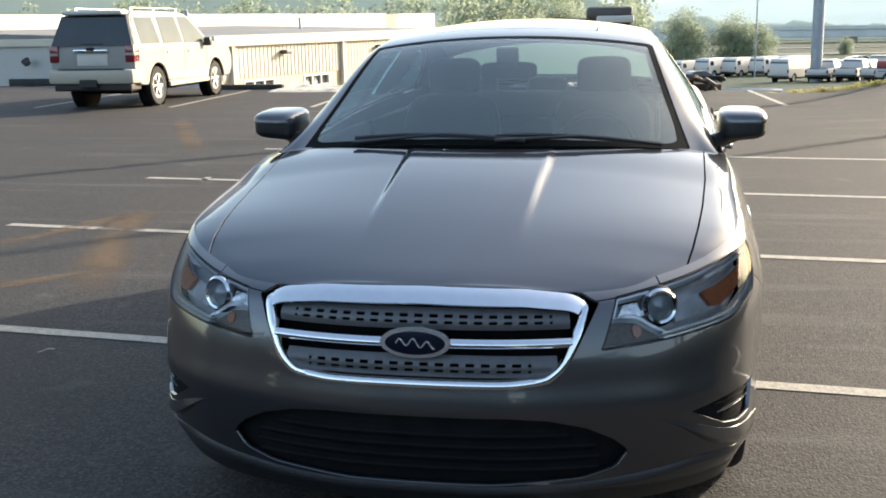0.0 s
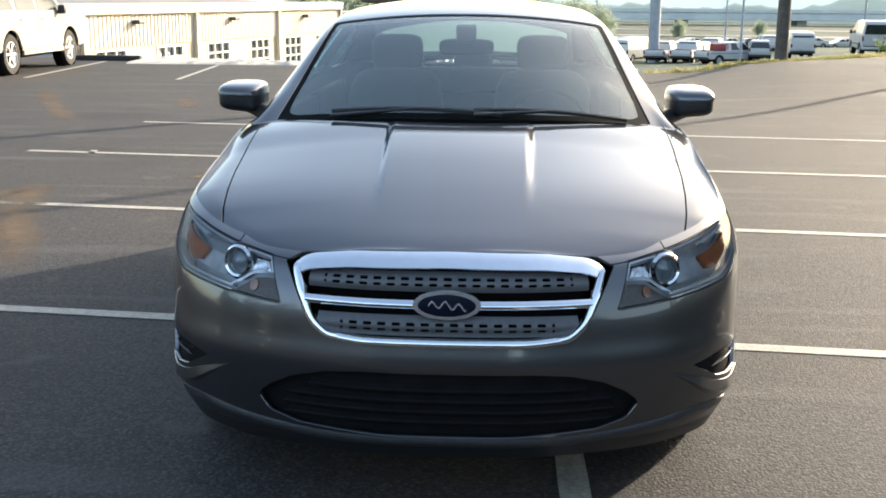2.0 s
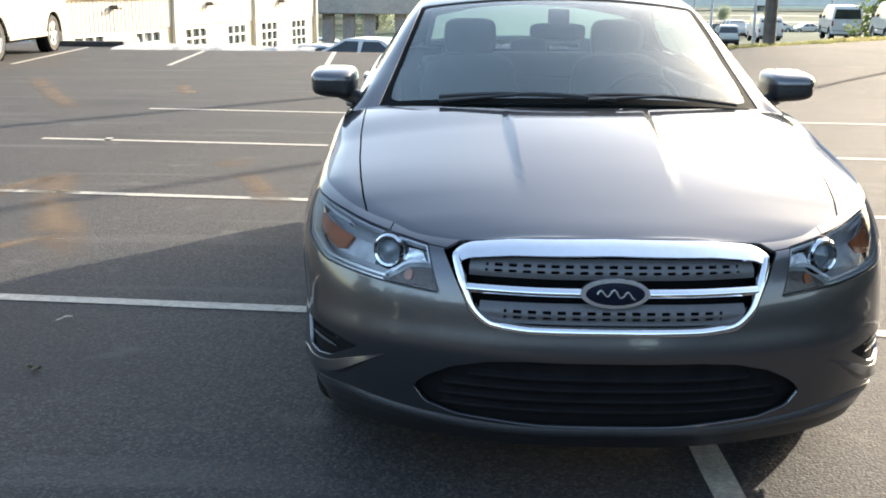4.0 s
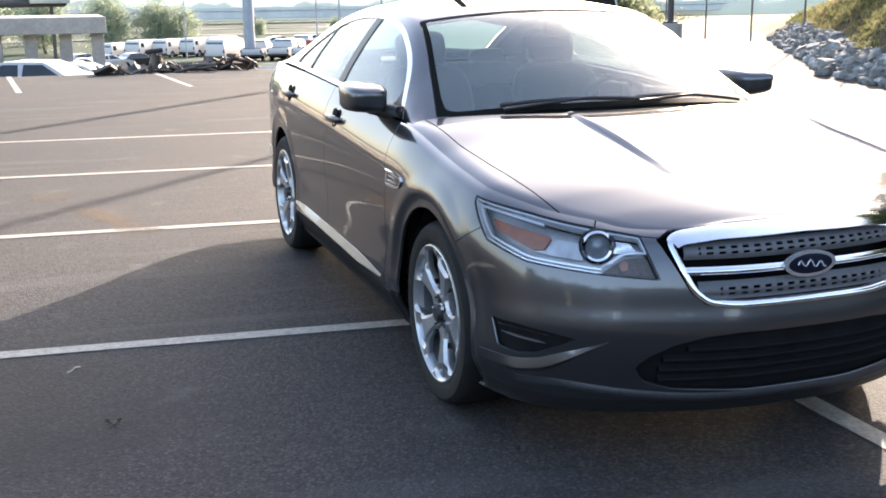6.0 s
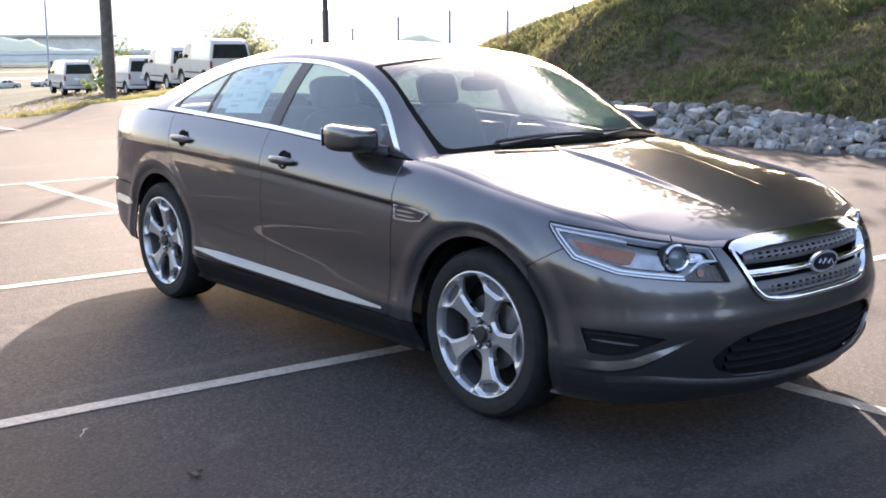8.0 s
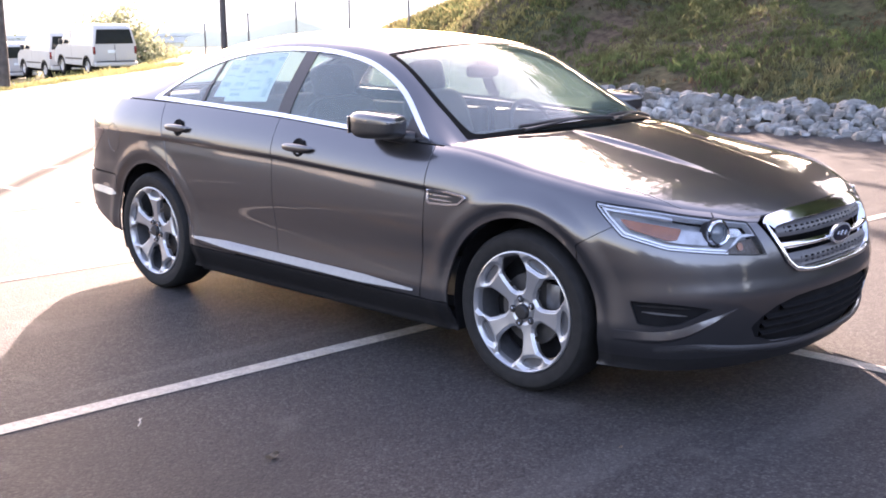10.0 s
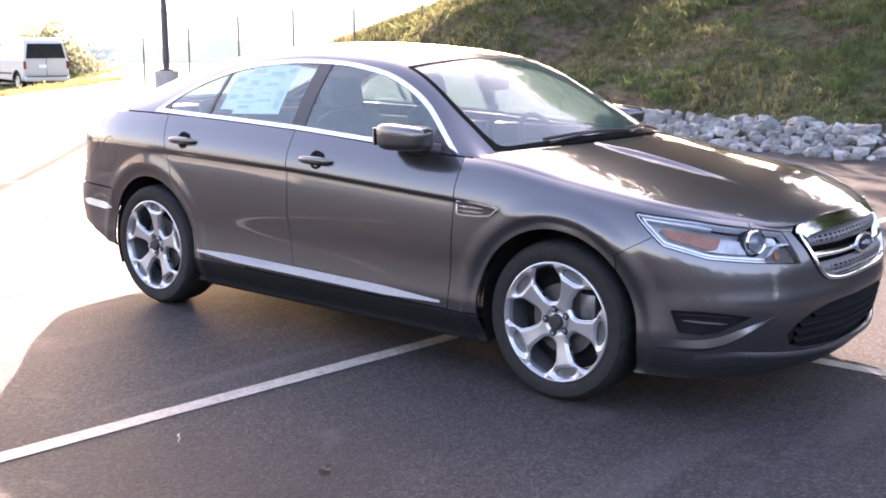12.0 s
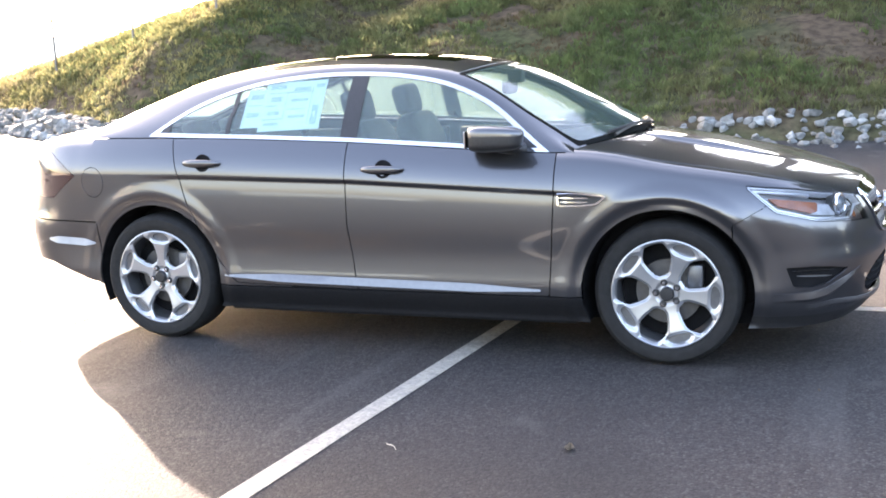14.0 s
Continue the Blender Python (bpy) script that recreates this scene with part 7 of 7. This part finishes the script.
                    part("spoke", sp, ALLOY, w, smooth=True)
            else:
                part("rim", lathe([(0.001, -0.01), (wr * 0.2, -0.005), (wr * 0.25, -0.03), (wr * 0.52, -0.025), (wr * 0.58, 0.004), (wr * 0.64, 0.0)], 28), ALLOY, w, "silver wheel", smooth=True)
            part("arch", lathe([(0.06, -0.255), (wr + 0.05, -0.25), (wr + 0.078, -0.035)], 28), INNER, w, "dark wheel arch")
            w.matrix_basis = Matrix.Translation((sx * (halfw - 0.03), y, wr)) @ (Matrix.Rotation(math.pi, 4, "Z") if sx < 0 else Matrix.Identity(4))
    if extra:
        extra(v, half)
    return v


def tail(v, half, y, z0, z1, bz=0.5):
    for sx in (-1, 1):
        w = half(z0)
        part("tail_lamp", boxed(min(sx * (w - 0.16), sx * (w - 0.01)), max(sx * (w - 0.16), sx * (w - 0.01)), y - 0.02, y + 0.14, z0, z1, 0.02), RED, v, "red tail lamp", smooth=True)
    part("rear_bumper", boxed(-half(bz) * 0.97, half(bz) * 0.97, y - 0.08, y + 0.1, bz - 0.1, bz + 0.1, 0.04), BLACKPLASTIC, v, smooth=True)


CREAMPAINT = mat("cream_white_paint", (0.30, 0.295, 0.278), 0.6, spec=0.15, coat=0.1, noise_scale=1.5, vary=0.03)
CLEAR = mat("clear_lamp_band", (0.34, 0.32, 0.31), 0.3, coat=0.3, noise_scale=20, vary=0.1)
SUVGLASS = mat("pale_car_glass", (0.060, 0.072, 0.072), 0.03, spec=0.12, noise_scale=2, vary=0.15)


def suv_extra(v, half):
    span = lambda sx, a, b: (min(sx * a, sx * b), max(sx * a, sx * b))
    for sx in (-1, 1):
        lampc = part("tail_lamp", boxed(*span(sx, 0.735, 0.938), -0.018, 0.22, 0.86, 1.17, 0.02), RED, v, "dark red tail lamp", smooth=True)
        part("clear_band", boxed(*span(sx, 0.745, 0.942), -0.023, 0.20, 0.985, 1.035, 0.008), CLEAR, lampc, "clear reversing-light band")
        part("running_board", boxed(*span(sx, 0.90, 0.965), 1.45, 3.42, 0.34, 0.43, 0.02), TANPAINT, v, "tan running board", smooth=True)
        part("sill_trim", boxed(*span(sx, 0.93, 0.952), 1.46, 3.40, 0.45, 0.60, 0.012), TANPAINT, v, "tan lower door trim", smooth=True)
        rail = part("roof_rail", tube(bmesh.new(), (sx * 0.62, 0.55, 1.845), (sx * 0.60, 2.55, 1.84), 0.014, 0.014, 10), SATIN, v, "silver roof rail", smooth=True)
        for y in (0.55, 1.5, 2.55):
            part("rail_foot", boxed(*span(sx, 0.595, 0.64), y - 0.05, y + 0.05, 1.76, 1.85, 0.010), SATIN, rail)
        for y in (1.42, 2.42):
            part("door_handle", boxed(*span(sx, 0.93, 0.962), y, y + 0.19, 0.98, 1.02, 0.010), WHITEPAINT, v, smooth=True)
        for y in (1.22, 2.24, 3.38):
            part("door_seam", boxed(*span(sx, 0.9355, 0.9375), y - 0.004, y + 0.004, 0.62, 1.13), BLACKPLASTIC, v)
        mir = part("door_mirror", boxed(*span(sx, 0.95, 1.13), 3.20, 3.33, 1.08, 1.26, 0.04), BLACKPLASTIC, v, "black door mirror", smooth=True)
        part("mirror_arm", boxed(*span(sx, 0.86, 0.98), 3.24, 3.32, 1.09, 1.15, 0.02), BLACKPLASTIC, mir)
        for yw in (0.98, 3.87):
            flare = lathe([(0.445, -0.03), (0.447, 0.004), (0.470, 0.012), (0.520, 0.010), (0.528, -0.008)], 56)
            bmesh.ops.delete(flare, geom=[q for q in flare.verts if q.co.z < 0.08], context="VERTS")
            fl = part("wheel_flare", flare, TANPAINT, v, "tan wheel-arch flare", smooth=True)
            fl.matrix_basis = Matrix.Translation((sx * 0.935, yw, 0.375)) @ (Matrix.Rotation(math.pi, 4, "Z") if sx < 0 else Matrix.Identity(4))
        
    bm = boxed(-0.945, 0.945, -0.13, 0.30, 0.47, 0.74, 0.06)
    part("rear_bumper", bm, TANPAINT, v, "tan rear bumper", smooth=True)
    part("bumper_step", boxed(-0.72, 0.72, -0.125, 0.02, 0.735, 0.75, 0.004), BLACKPLASTIC, v, "black bumper step")
    part("lower_valance", boxed(-0.86, 0.86, -0.06, 0.35, 0.34, 0.475, 0.03), BLACKPLASTIC, v, "black lower valance")
    part("tow_hitch", boxed(-0.25, 0.15, -0.145, 0.2, 0.40, 0.56, 0.02), BLACKPLASTIC, v)
    part("tailgate_bar", boxed(-0.38, 0.38, -0.055, 0.0, 1.05, 1.10, 0.015), CHROME, v, "chrome tailgate bar", smooth=True)
    part("badge", boxed(-0.09, 0.09, -0.065, 0.0, 1.075, 1.135, 0.02), BADGE_BLUE, v, "dark oval badge", smooth=True)
    part("plate_recess", boxed(-0.34, 0.34, -0.006, 0.03, 0.80, 1.02, 0.02), ROOFW, v, "pale blank plate recess", smooth=True)
    part("rear_wiper", boxed(-0.25, 0.25, 0.01, 0.05, 1.19, 1.205), BLACKPLASTIC, v)
    part("roof_spoiler", boxed(-0.66, 0.66, 0.10, 0.42, 1.72, 1.80, 0.03), WHITEPAINT, v, smooth=True)
    part("exhaust_pipe", tube(bmesh.new(), (-0.62, 0.02, 0.36), (-0.60, 0.5, 0.40), 0.03, 0.03, 10), INNER, v)


suv = vehicle("suv", "white and tan sport utility vehicle parked at the lot edge", "car",
              [(0.10, 0.42), (0.0, 0.60), (0.0, 1.0), (0.03, 1.18), (0.22, 1.74), (0.45, 1.80), (2.5, 1.78), (2.9, 1.72), (3.55, 1.20), (4.5, 1.10), (4.8, 0.98), (4.88, 0.6), (4.75, 0.40)],
              0.935, 0.70, 1.12, CREAMPAINT, [("rear", 0.02, 0.20, 1.16, 1.70), ("side", 0.32, 1.15, 1.18, 1.67), ("side", 1.28, 2.2, 1.17, 1.68), ("side", 2.26, 3.42, 1.16, 1.68), ("front", 3.50, 2.92, 1.22, 1.68)],
              (0.98, 3.87), 0.375, extra=suv_extra, spokes=6, wrap=0.97, glassm=SUVGLASS)
for ob in suv.children:
    if ob.name.startswith("rear_window"):
        ob.data.materials[0] = CARGLASS
suv.matrix_basis = pose(-9.92, 16.75, 0.0, 0, 0, 0.8)
suv.scale = (0.93, 1.06, 1.04)

CARGO = dict(profile=[(0.1, 0.40), (0.0, 0.6), (0.03, 1.3), (0.15, 1.98), (0.4, 2.08), (4.0, 2.08), (4.3, 2.0), (4.75, 1.35), (5.3, 1.15), (5.45, 0.9), (5.45, 0.45)], halfw=1.0, topw=0.84, belt=1.2, paint=WHITEPAINT,
             windows=[("rear", 0.05, 0.13, 1.30, 1.82), ("side", 3.55, 4.72, 1.30, 1.85), ("front", 4.72, 4.35, 1.38, 1.95), ("side", 0.35, 1.0, 1.32, 1.8)], wheels=(1.1, 4.55), wr=0.37)
cargo = vehicle("cargo_van", "white full-size cargo van parked in the far lot", "van", group="parked vans", extra=lambda v, h: tail(v, h, 0.02, 0.85, 1.15), **CARGO)
CONNECT = dict(profile=[(0.08, 0.35), (0.0, 0.55), (0.02, 1.2), (0.10, 1.88), (0.35, 2.0), (2.6, 2.0), (3.0, 1.93), (3.55, 1.25), (4.15, 1.02), (4.28, 0.8), (4.28, 0.4)], halfw=0.9, topw=0.72, belt=1.15, paint=WHITEPAINT,
               windows=[("rear", 0.025, 0.09, 1.22, 1.78), ("side", 2.35, 3.45, 1.22, 1.78), ("front", 3.52, 3.05, 1.3, 1.88)], wheels=(0.75, 3.5), wr=0.33)


def connect_extra(v, h):
    for sx in (-1, 1):
        span = lambda a, b: (min(sx * a, sx * b), max(sx * a, sx * b))
        part("tail_lamp", boxed(*span(0.80, 0.895), -0.015, 0.10, 0.82, 1.12, 0.015), RED, v, "narrow dark red tail lamp", smooth=True)
        part("side_rub", boxed(*span(0.89, 0.915), 1.2, 3.0, 0.60, 0.67, 0.008), BLACKPLASTIC, v, "black side rubbing strip")
        part("door_mirror", boxed(*span(0.92, 1.08), 3.10, 3.22, 1.18, 1.40, 0.03), BLACKPLASTIC, v, "black door mirror", smooth=True)
        part("door_seam", boxed(*span(0.897, 0.902), 2.28, 2.29, 0.5, 1.2), BLACKPLASTIC, v)
        for yw in (0.75, 3.5):
            flare = lathe([(0.402, -0.03), (0.405, 0.006), (0.450, 0.006), (0.455, -0.02)], 40)
            bmesh.ops.delete(flare, geom=[q for q in flare.verts if q.co.z < 0.0], context="VERTS")
            fl = part("wheel_flare", flare, BLACKPLASTIC, v, "black wheel-arch edge", smooth=True)
            fl.matrix_basis = Matrix.Translation((sx * 0.90, yw, 0.33)) @ (Matrix.Rotation(math.pi, 4, "Z") if sx < 0 else Matrix.Identity(4))
    part("rear_bumper", boxed(-0.88, 0.88, -0.08, 0.12, 0.34, 0.52, 0.05), WHITEPAINT, v, "white rear bumper", smooth=True)
    part("bumper_pad", boxed(-0.80, 0.80, -0.09, 0.0, 0.52, 0.55, 0.01), BLACKPLASTIC, v)
    part("door_split", boxed(-0.006, 0.006, -0.004, 0.02, 0.55, 1.2), BLACKPLASTIC, v)
    part("plate", boxed(-0.30, 0.0, -0.012, 0.03, 0.86, 0.98, 0.005), PAPER, v, "pale blank plate")


connect = vehicle("small_van", "white compact cargo van on the grass edge", "van", group="compact vans", extra=connect_extra, **CONNECT)
connect.matrix_basis = pose(18.7, 37.4, ground_z(18.7, 39) - 0.02, 0, 0, -8)
for x, y, a in ((19.9, 43.2, -8), (21.9, 52.0, -8), (22.6, 62.5, -8)):
    copy_thing(connect, pose(x, y, ground_z(x, y + 1) - 0.02, 0, 0, a))
PICKUP = dict(profile=[(0.06, 0.5), (0.0, 0.7), (0.0, 1.08), (0.1, 1.15), (1.95, 1.12), (2.0, 1.2), (2.15, 1.78), (2.4, 1.86), (3.5, 1.86), (3.75, 1.78), (4.35, 1.22), (5.5, 1.12), (5.75, 0.98), (5.8, 0.6), (5.6, 0.45)], halfw=0.98, topw=0.76, belt=1.15, paint=WHITEPAINT,
              windows=[("rear", 2.03, 2.16, 1.25, 1.74), ("side", 2.3, 3.1, 1.22, 1.76), ("side", 3.18, 4.2, 1.22, 1.76), ("front", 4.3, 3.78, 1.28, 1.76)], wheels=(1.15, 4.75), wr=0.39)


STRIPEBLUE = mat("faded_blue_stripe", (0.10, 0.13, 0.26), 0.5, noise_scale=3, vary=0.2)
FADEDRED = mat("faded_red_paint", (0.24, 0.035, 0.045), 0.5, noise_scale=4, vary=0.2)


def pickup_extra(v, h):
    tail(v, h, 0.01, 0.78, 1.06, 0.55)
    part("bed_liner", boxed(-0.84, 0.84, 0.12, 1.9, 1.10, 1.16, 0.01), BLACKRUB, v, "dark load bed")
    for sx in (-1, 1):
        x0, x1 = sorted((sx * (h(0.95) - 0.01), sx * (h(0.95) + 0.006)))
        part("side_stripe", boxed(x0, x1, 0.25, 5.2, 0.93, 0.99), STRIPEBLUE, v, "faded blue stripe along the side")


pickup = vehicle("pickup_truck", "white crew-cab pickup truck parked in the far lot", "truck", group="parked pickups", extra=pickup_extra, **PICKUP)
pickup.matrix_basis = pose(17.4, 89.0, ground_z(17.4, 89), 0, 0, -64)
chest = part("tool_chest", boxed(-0.80, 0.80, 1.40, 1.88, 1.16, 1.72, 0.03), FADEDRED, None, smooth=True)
chest.matrix_basis = pickup.matrix_basis.copy()
tagged(chest, "faded red tool chest in the pickup's load bed", "tool chest")
for x, y, a in ((16.4, 93, -24), (14.4, 95, -24), (21.5, 108, -20), (29.5, 112, 8)):
    copy_thing(pickup, pose(x, y, ground_z(x, y), 0, 0, a))
cargo.matrix_basis = pose(25.4, 88.0, ground_z(25.4, 88), 0, 0, -4)
for x, y, a in ((3.1, 122.5, -38), (6.0, 122, -38), (8.9, 122, -38), (11.8, 121.5, -38), (14.7, 121.5, -38), (11.6, 98, -34), (34.3, 119.5, -2)):
    copy_thing(cargo, pose(x, y, ground_z(x, y), 0, 0, a))
WAGON = dict(profile=[(0.10, 0.42), (0.0, 0.60), (0.02, 1.05), (0.20, 1.66), (0.42, 1.74), (2.4, 1.72), (2.8, 1.66), (3.45, 1.14), (4.4, 1.04), (4.7, 0.92), (4.75, 0.5)], halfw=0.92, topw=0.68, belt=1.08, paint=WHITEPAINT,
             windows=[("rear", 0.03, 0.18, 1.12, 1.60), ("side", 0.35, 1.2, 1.12, 1.60), ("side", 1.28, 2.2, 1.11, 1.60), ("side", 2.28, 3.3, 1.10, 1.60), ("front", 3.40, 2.85, 1.16, 1.62)], wheels=(0.9, 3.75), wr=0.36)
wagon = vehicle("parked_suv", "white sport utility vehicle parked in the far lot", "car", group="far sport utility vehicles", extra=lambda v, h: tail(v, h, 0.02, 0.86, 1.12), **WAGON)
wagon.matrix_basis = pose(22.2, 89.0, ground_z(22.2, 89), 0, 0, -12)
copy_thing(wagon, pose(18.2, 96.5, ground_z(18.2, 96.5), 0, 0, -24))

# darker and silver cars in the lower lot
SEDANP = dict(profile=[(0.1, 0.35), (0.0, 0.55), (0.05, 0.98), (0.8, 1.04), (1.4, 1.40), (2.5, 1.42), (3.3, 0.98), (4.3, 0.85), (4.6, 0.65), (4.55, 0.38)], halfw=0.88, topw=0.62, belt=0.95,
              windows=[("rear", 0.85, 1.38, 1.06, 1.36), ("side", 0.9, 1.95, 1.02, 1.34), ("side", 2.02, 3.1, 1.02, 1.34), ("front", 3.25, 2.55, 1.0, 1.38)], wheels=(0.9, 3.6), wr=0.32)
paints = [mat("silver_car_paint", (0.45, 0.46, 0.47), 0.3, metal=0.6, coat=0.6, noise_scale=3, vary=0.04), mat("black_car_paint", (0.02, 0.02, 0.022), 0.2, coat=0.8, noise_scale=3, vary=0.1), mat("blue_grey_car_paint", (0.10, 0.14, 0.18), 0.25, metal=0.5, coat=0.8, noise_scale=3, vary=0.05)]
cars = [vehicle("parked_car", lab, "car", paint=pp, group="cars in the lower lot", extra=lambda v, h: tail(v, h, 0.03, 0.7, 0.88, 0.45), **SEDANP) for pp, lab in zip(paints + [WHITEPAINT], ("silver sedan parked in the lower lot", "black sedan parked in the lower lot", "blue-grey sedan parked in the lower lot", "white sedan parked in the lower lot"))]
spots = ((-6.3, 62, 85), (-3.2, 66, 85), (-0.2, 70, 80), (-5.0, 74, 80), (-2.0, 79, 75), (0.5, 58, 80), (1.8, 84, 75), (-3.9, 43, 80), (-3.3, 35.2, 75), (0.2, 95, -60), (-1.5, 102, -60), (3.0, 100, -60), (-0.9, 27.0, 70), (0.1, 30.5, 72))
for k, (x, y, a) in enumerate(spots):
    src = cars[(k * 2 + k // 3) % 3] if k < 12 else cars[3]
    m = pose(x, y, ground_z(x, y), 0, 0, a)
    if k < 3 or k == 12:
        cars[min(k, 3)].matrix_basis = m
    else:
        copy_thing(src, m)

# a dark sign board with rounded ends behind the lower lot
sign = tagged(empty("sign_board"), "dark rounded sign board with a grey cabinet beyond the lot", "sign")
part("panel", boxed(-9.7, -0.9, 79.6, 80.2, 1.0, 1.6, 0.25), DARKPOLE, sign, "dark rounded panel", smooth=True)
part("upper_panel", boxed(-4.2, -0.8, 79.5, 80.1, 1.5, 2.4, 0.28), DARKPOLE, sign, "dark upper panel", smooth=True)
part("cabinet", boxed(-3.4, -0.7, 78.8, 79.5, 1.25, 1.75, 0.12), GREY_AND_SHADE, sign, "pale grey cabinet", smooth=True)
for x in (-8.4, -2.0):
    part("post", boxed(x - 0.12, x + 0.12, 79.8, 80.04, ground_z(x, 80), 1.1), DARKPOLE, sign)

# ---- the far distance ----
bridge = tagged(empty("overpass"), "long concrete highway overpass far beyond the lot", "bridge")
# Concrete lightened so that its colour carries the haze of distance.
HAZECONCRETE = mat("haze_paled_concrete", (0.62, 0.63, 0.62), 0.85, noise_scale=0.3, vary=0.08, second=(0.54, 0.55, 0.54), second_scale=0.05)
part("deck", boxed(-160, 420, 318, 332, -4.6, -2.4, 0.2), HAZECONCRETE, bridge, "concrete deck, paled to paint haze")
part("parapet", boxed(-160, 420, 317.6, 318.2, -2.4, -1.4), HAZECONCRETE, bridge)
for x in range(-150, 420, 34):
    part("pier", boxed(x, x + 3, 322, 328, -12, -4.6, 0.3), HAZECONCRETE, bridge)
# Pale blue colour plus a glow stand in for haze over the hills.
HAZE_HILLS = mat("hazed_far_hill", (0.30, 0.36, 0.36), 1.0, spec=0.0, noise_scale=0.02, vary=0.1, second=(0.36, 0.42, 0.42), second_scale=0.006)
hz = HAZE_HILLS.node_tree.nodes["Principled BSDF"]
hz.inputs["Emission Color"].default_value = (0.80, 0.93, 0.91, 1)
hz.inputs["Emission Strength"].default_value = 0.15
# Treeline likewise: greyed green and a weaker glow paint its haze.
HAZE_RIDGE = mat("hazed_treeline", (0.20, 0.25, 0.22), 1.0, spec=0.0, noise_scale=0.05, vary=0.15, second=(0.26, 0.31, 0.27), second_scale=0.03)
rz = HAZE_RIDGE.node_tree.nodes["Principled BSDF"]
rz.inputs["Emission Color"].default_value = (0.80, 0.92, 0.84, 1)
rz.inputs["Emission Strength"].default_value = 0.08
for near, low, rough, m, n, lab in ((900, 56, 6, HAZE_HILLS, 120, "wooded hills on the horizon, haze painted and glowing"), (380, 6.5, 5.5, HAZE_RIDGE, 420, "line of trees far beyond the lot, haze painted and glowing")):
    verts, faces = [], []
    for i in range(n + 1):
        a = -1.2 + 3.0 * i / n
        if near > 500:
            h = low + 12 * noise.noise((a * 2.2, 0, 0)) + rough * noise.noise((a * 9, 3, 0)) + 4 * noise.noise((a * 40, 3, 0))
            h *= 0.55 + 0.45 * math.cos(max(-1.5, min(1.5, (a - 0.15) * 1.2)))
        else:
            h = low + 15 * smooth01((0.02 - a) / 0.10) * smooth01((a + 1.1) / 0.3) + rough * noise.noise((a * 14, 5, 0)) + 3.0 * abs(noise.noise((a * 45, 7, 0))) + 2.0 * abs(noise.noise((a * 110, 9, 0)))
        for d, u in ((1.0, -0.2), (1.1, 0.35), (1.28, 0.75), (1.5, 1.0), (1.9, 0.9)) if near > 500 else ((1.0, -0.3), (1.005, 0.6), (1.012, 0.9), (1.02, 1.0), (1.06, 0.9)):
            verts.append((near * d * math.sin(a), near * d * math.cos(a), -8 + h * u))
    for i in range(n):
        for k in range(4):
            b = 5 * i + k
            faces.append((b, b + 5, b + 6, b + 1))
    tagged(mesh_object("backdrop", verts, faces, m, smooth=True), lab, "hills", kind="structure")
shed = tagged(empty("warehouse"), "white warehouse far beyond the overpass", "building")
part("wall", boxed(165, 205, 470, 500, -8, 3), ROOFW, shed)
part("roof", boxed(163, 207, 468, 502, 3, 4), GREY_AND_SHADE, shed)


def far_road(pts, width, label):
    """A paved strip laid over the plain along a line of points."""
    verts, faces = [], []
    pts = [Vector((*q, 0)) for q in pts]
    for k, q in enumerate(pts):
        d = (pts[min(k + 1, len(pts) - 1)] - pts[max(k - 1, 0)]).normalized()
        n = Vector((-d.y, d.x, 0)) * width / 2
        for e in (q - n, q + n):
            verts.append((e.x, e.y, ground_z(e.x, e.y) + 0.12))
    for k in range(len(pts) - 1):
        faces.append((2 * k, 2 * k + 1, 2 * k + 3, 2 * k + 2))
    tagged(mesh_object("road", verts, faces, PALEROAD), label, "road", "far roads", kind="structure")


PALEROAD = mat("pale_road", (0.17, 0.17, 0.165), 0.85, spec=0.2, noise_scale=0.4, vary=0.12, second=(0.22, 0.215, 0.205), second_scale=0.05, second_amount=0.8)
far_road([(x, 118 + 0.35 * x + 4 * math.sin(x / 19)) for x in range(16, 150, 6)], 7.0, "pale service road across the plain")
far_road([(x, 205 - 0.18 * x + 9 * math.sin(x / 33)) for x in range(-20, 220, 8)], 9.0, "pale highway lanes across the plain")
far_road([(x, 258 - 0.05 * x) for x in range(-60, 320, 10)], 10.0, "pale highway lanes across the plain")
rng = random.Random(91)
for k in range(16):
    x = 24 + 4.1 * k + rng.uniform(-0.8, 0.8)
    y = 134 + 0.30 * x + rng.uniform(-1.5, 1.5)
    copy_thing(cars[(0, 3, 3, 1, 2, 3)[k % 6]], pose(x, y, ground_z(x, y) + 0.05, 0, 0, rng.choice((-70, 110)) + rng.uniform(-6, 6)))
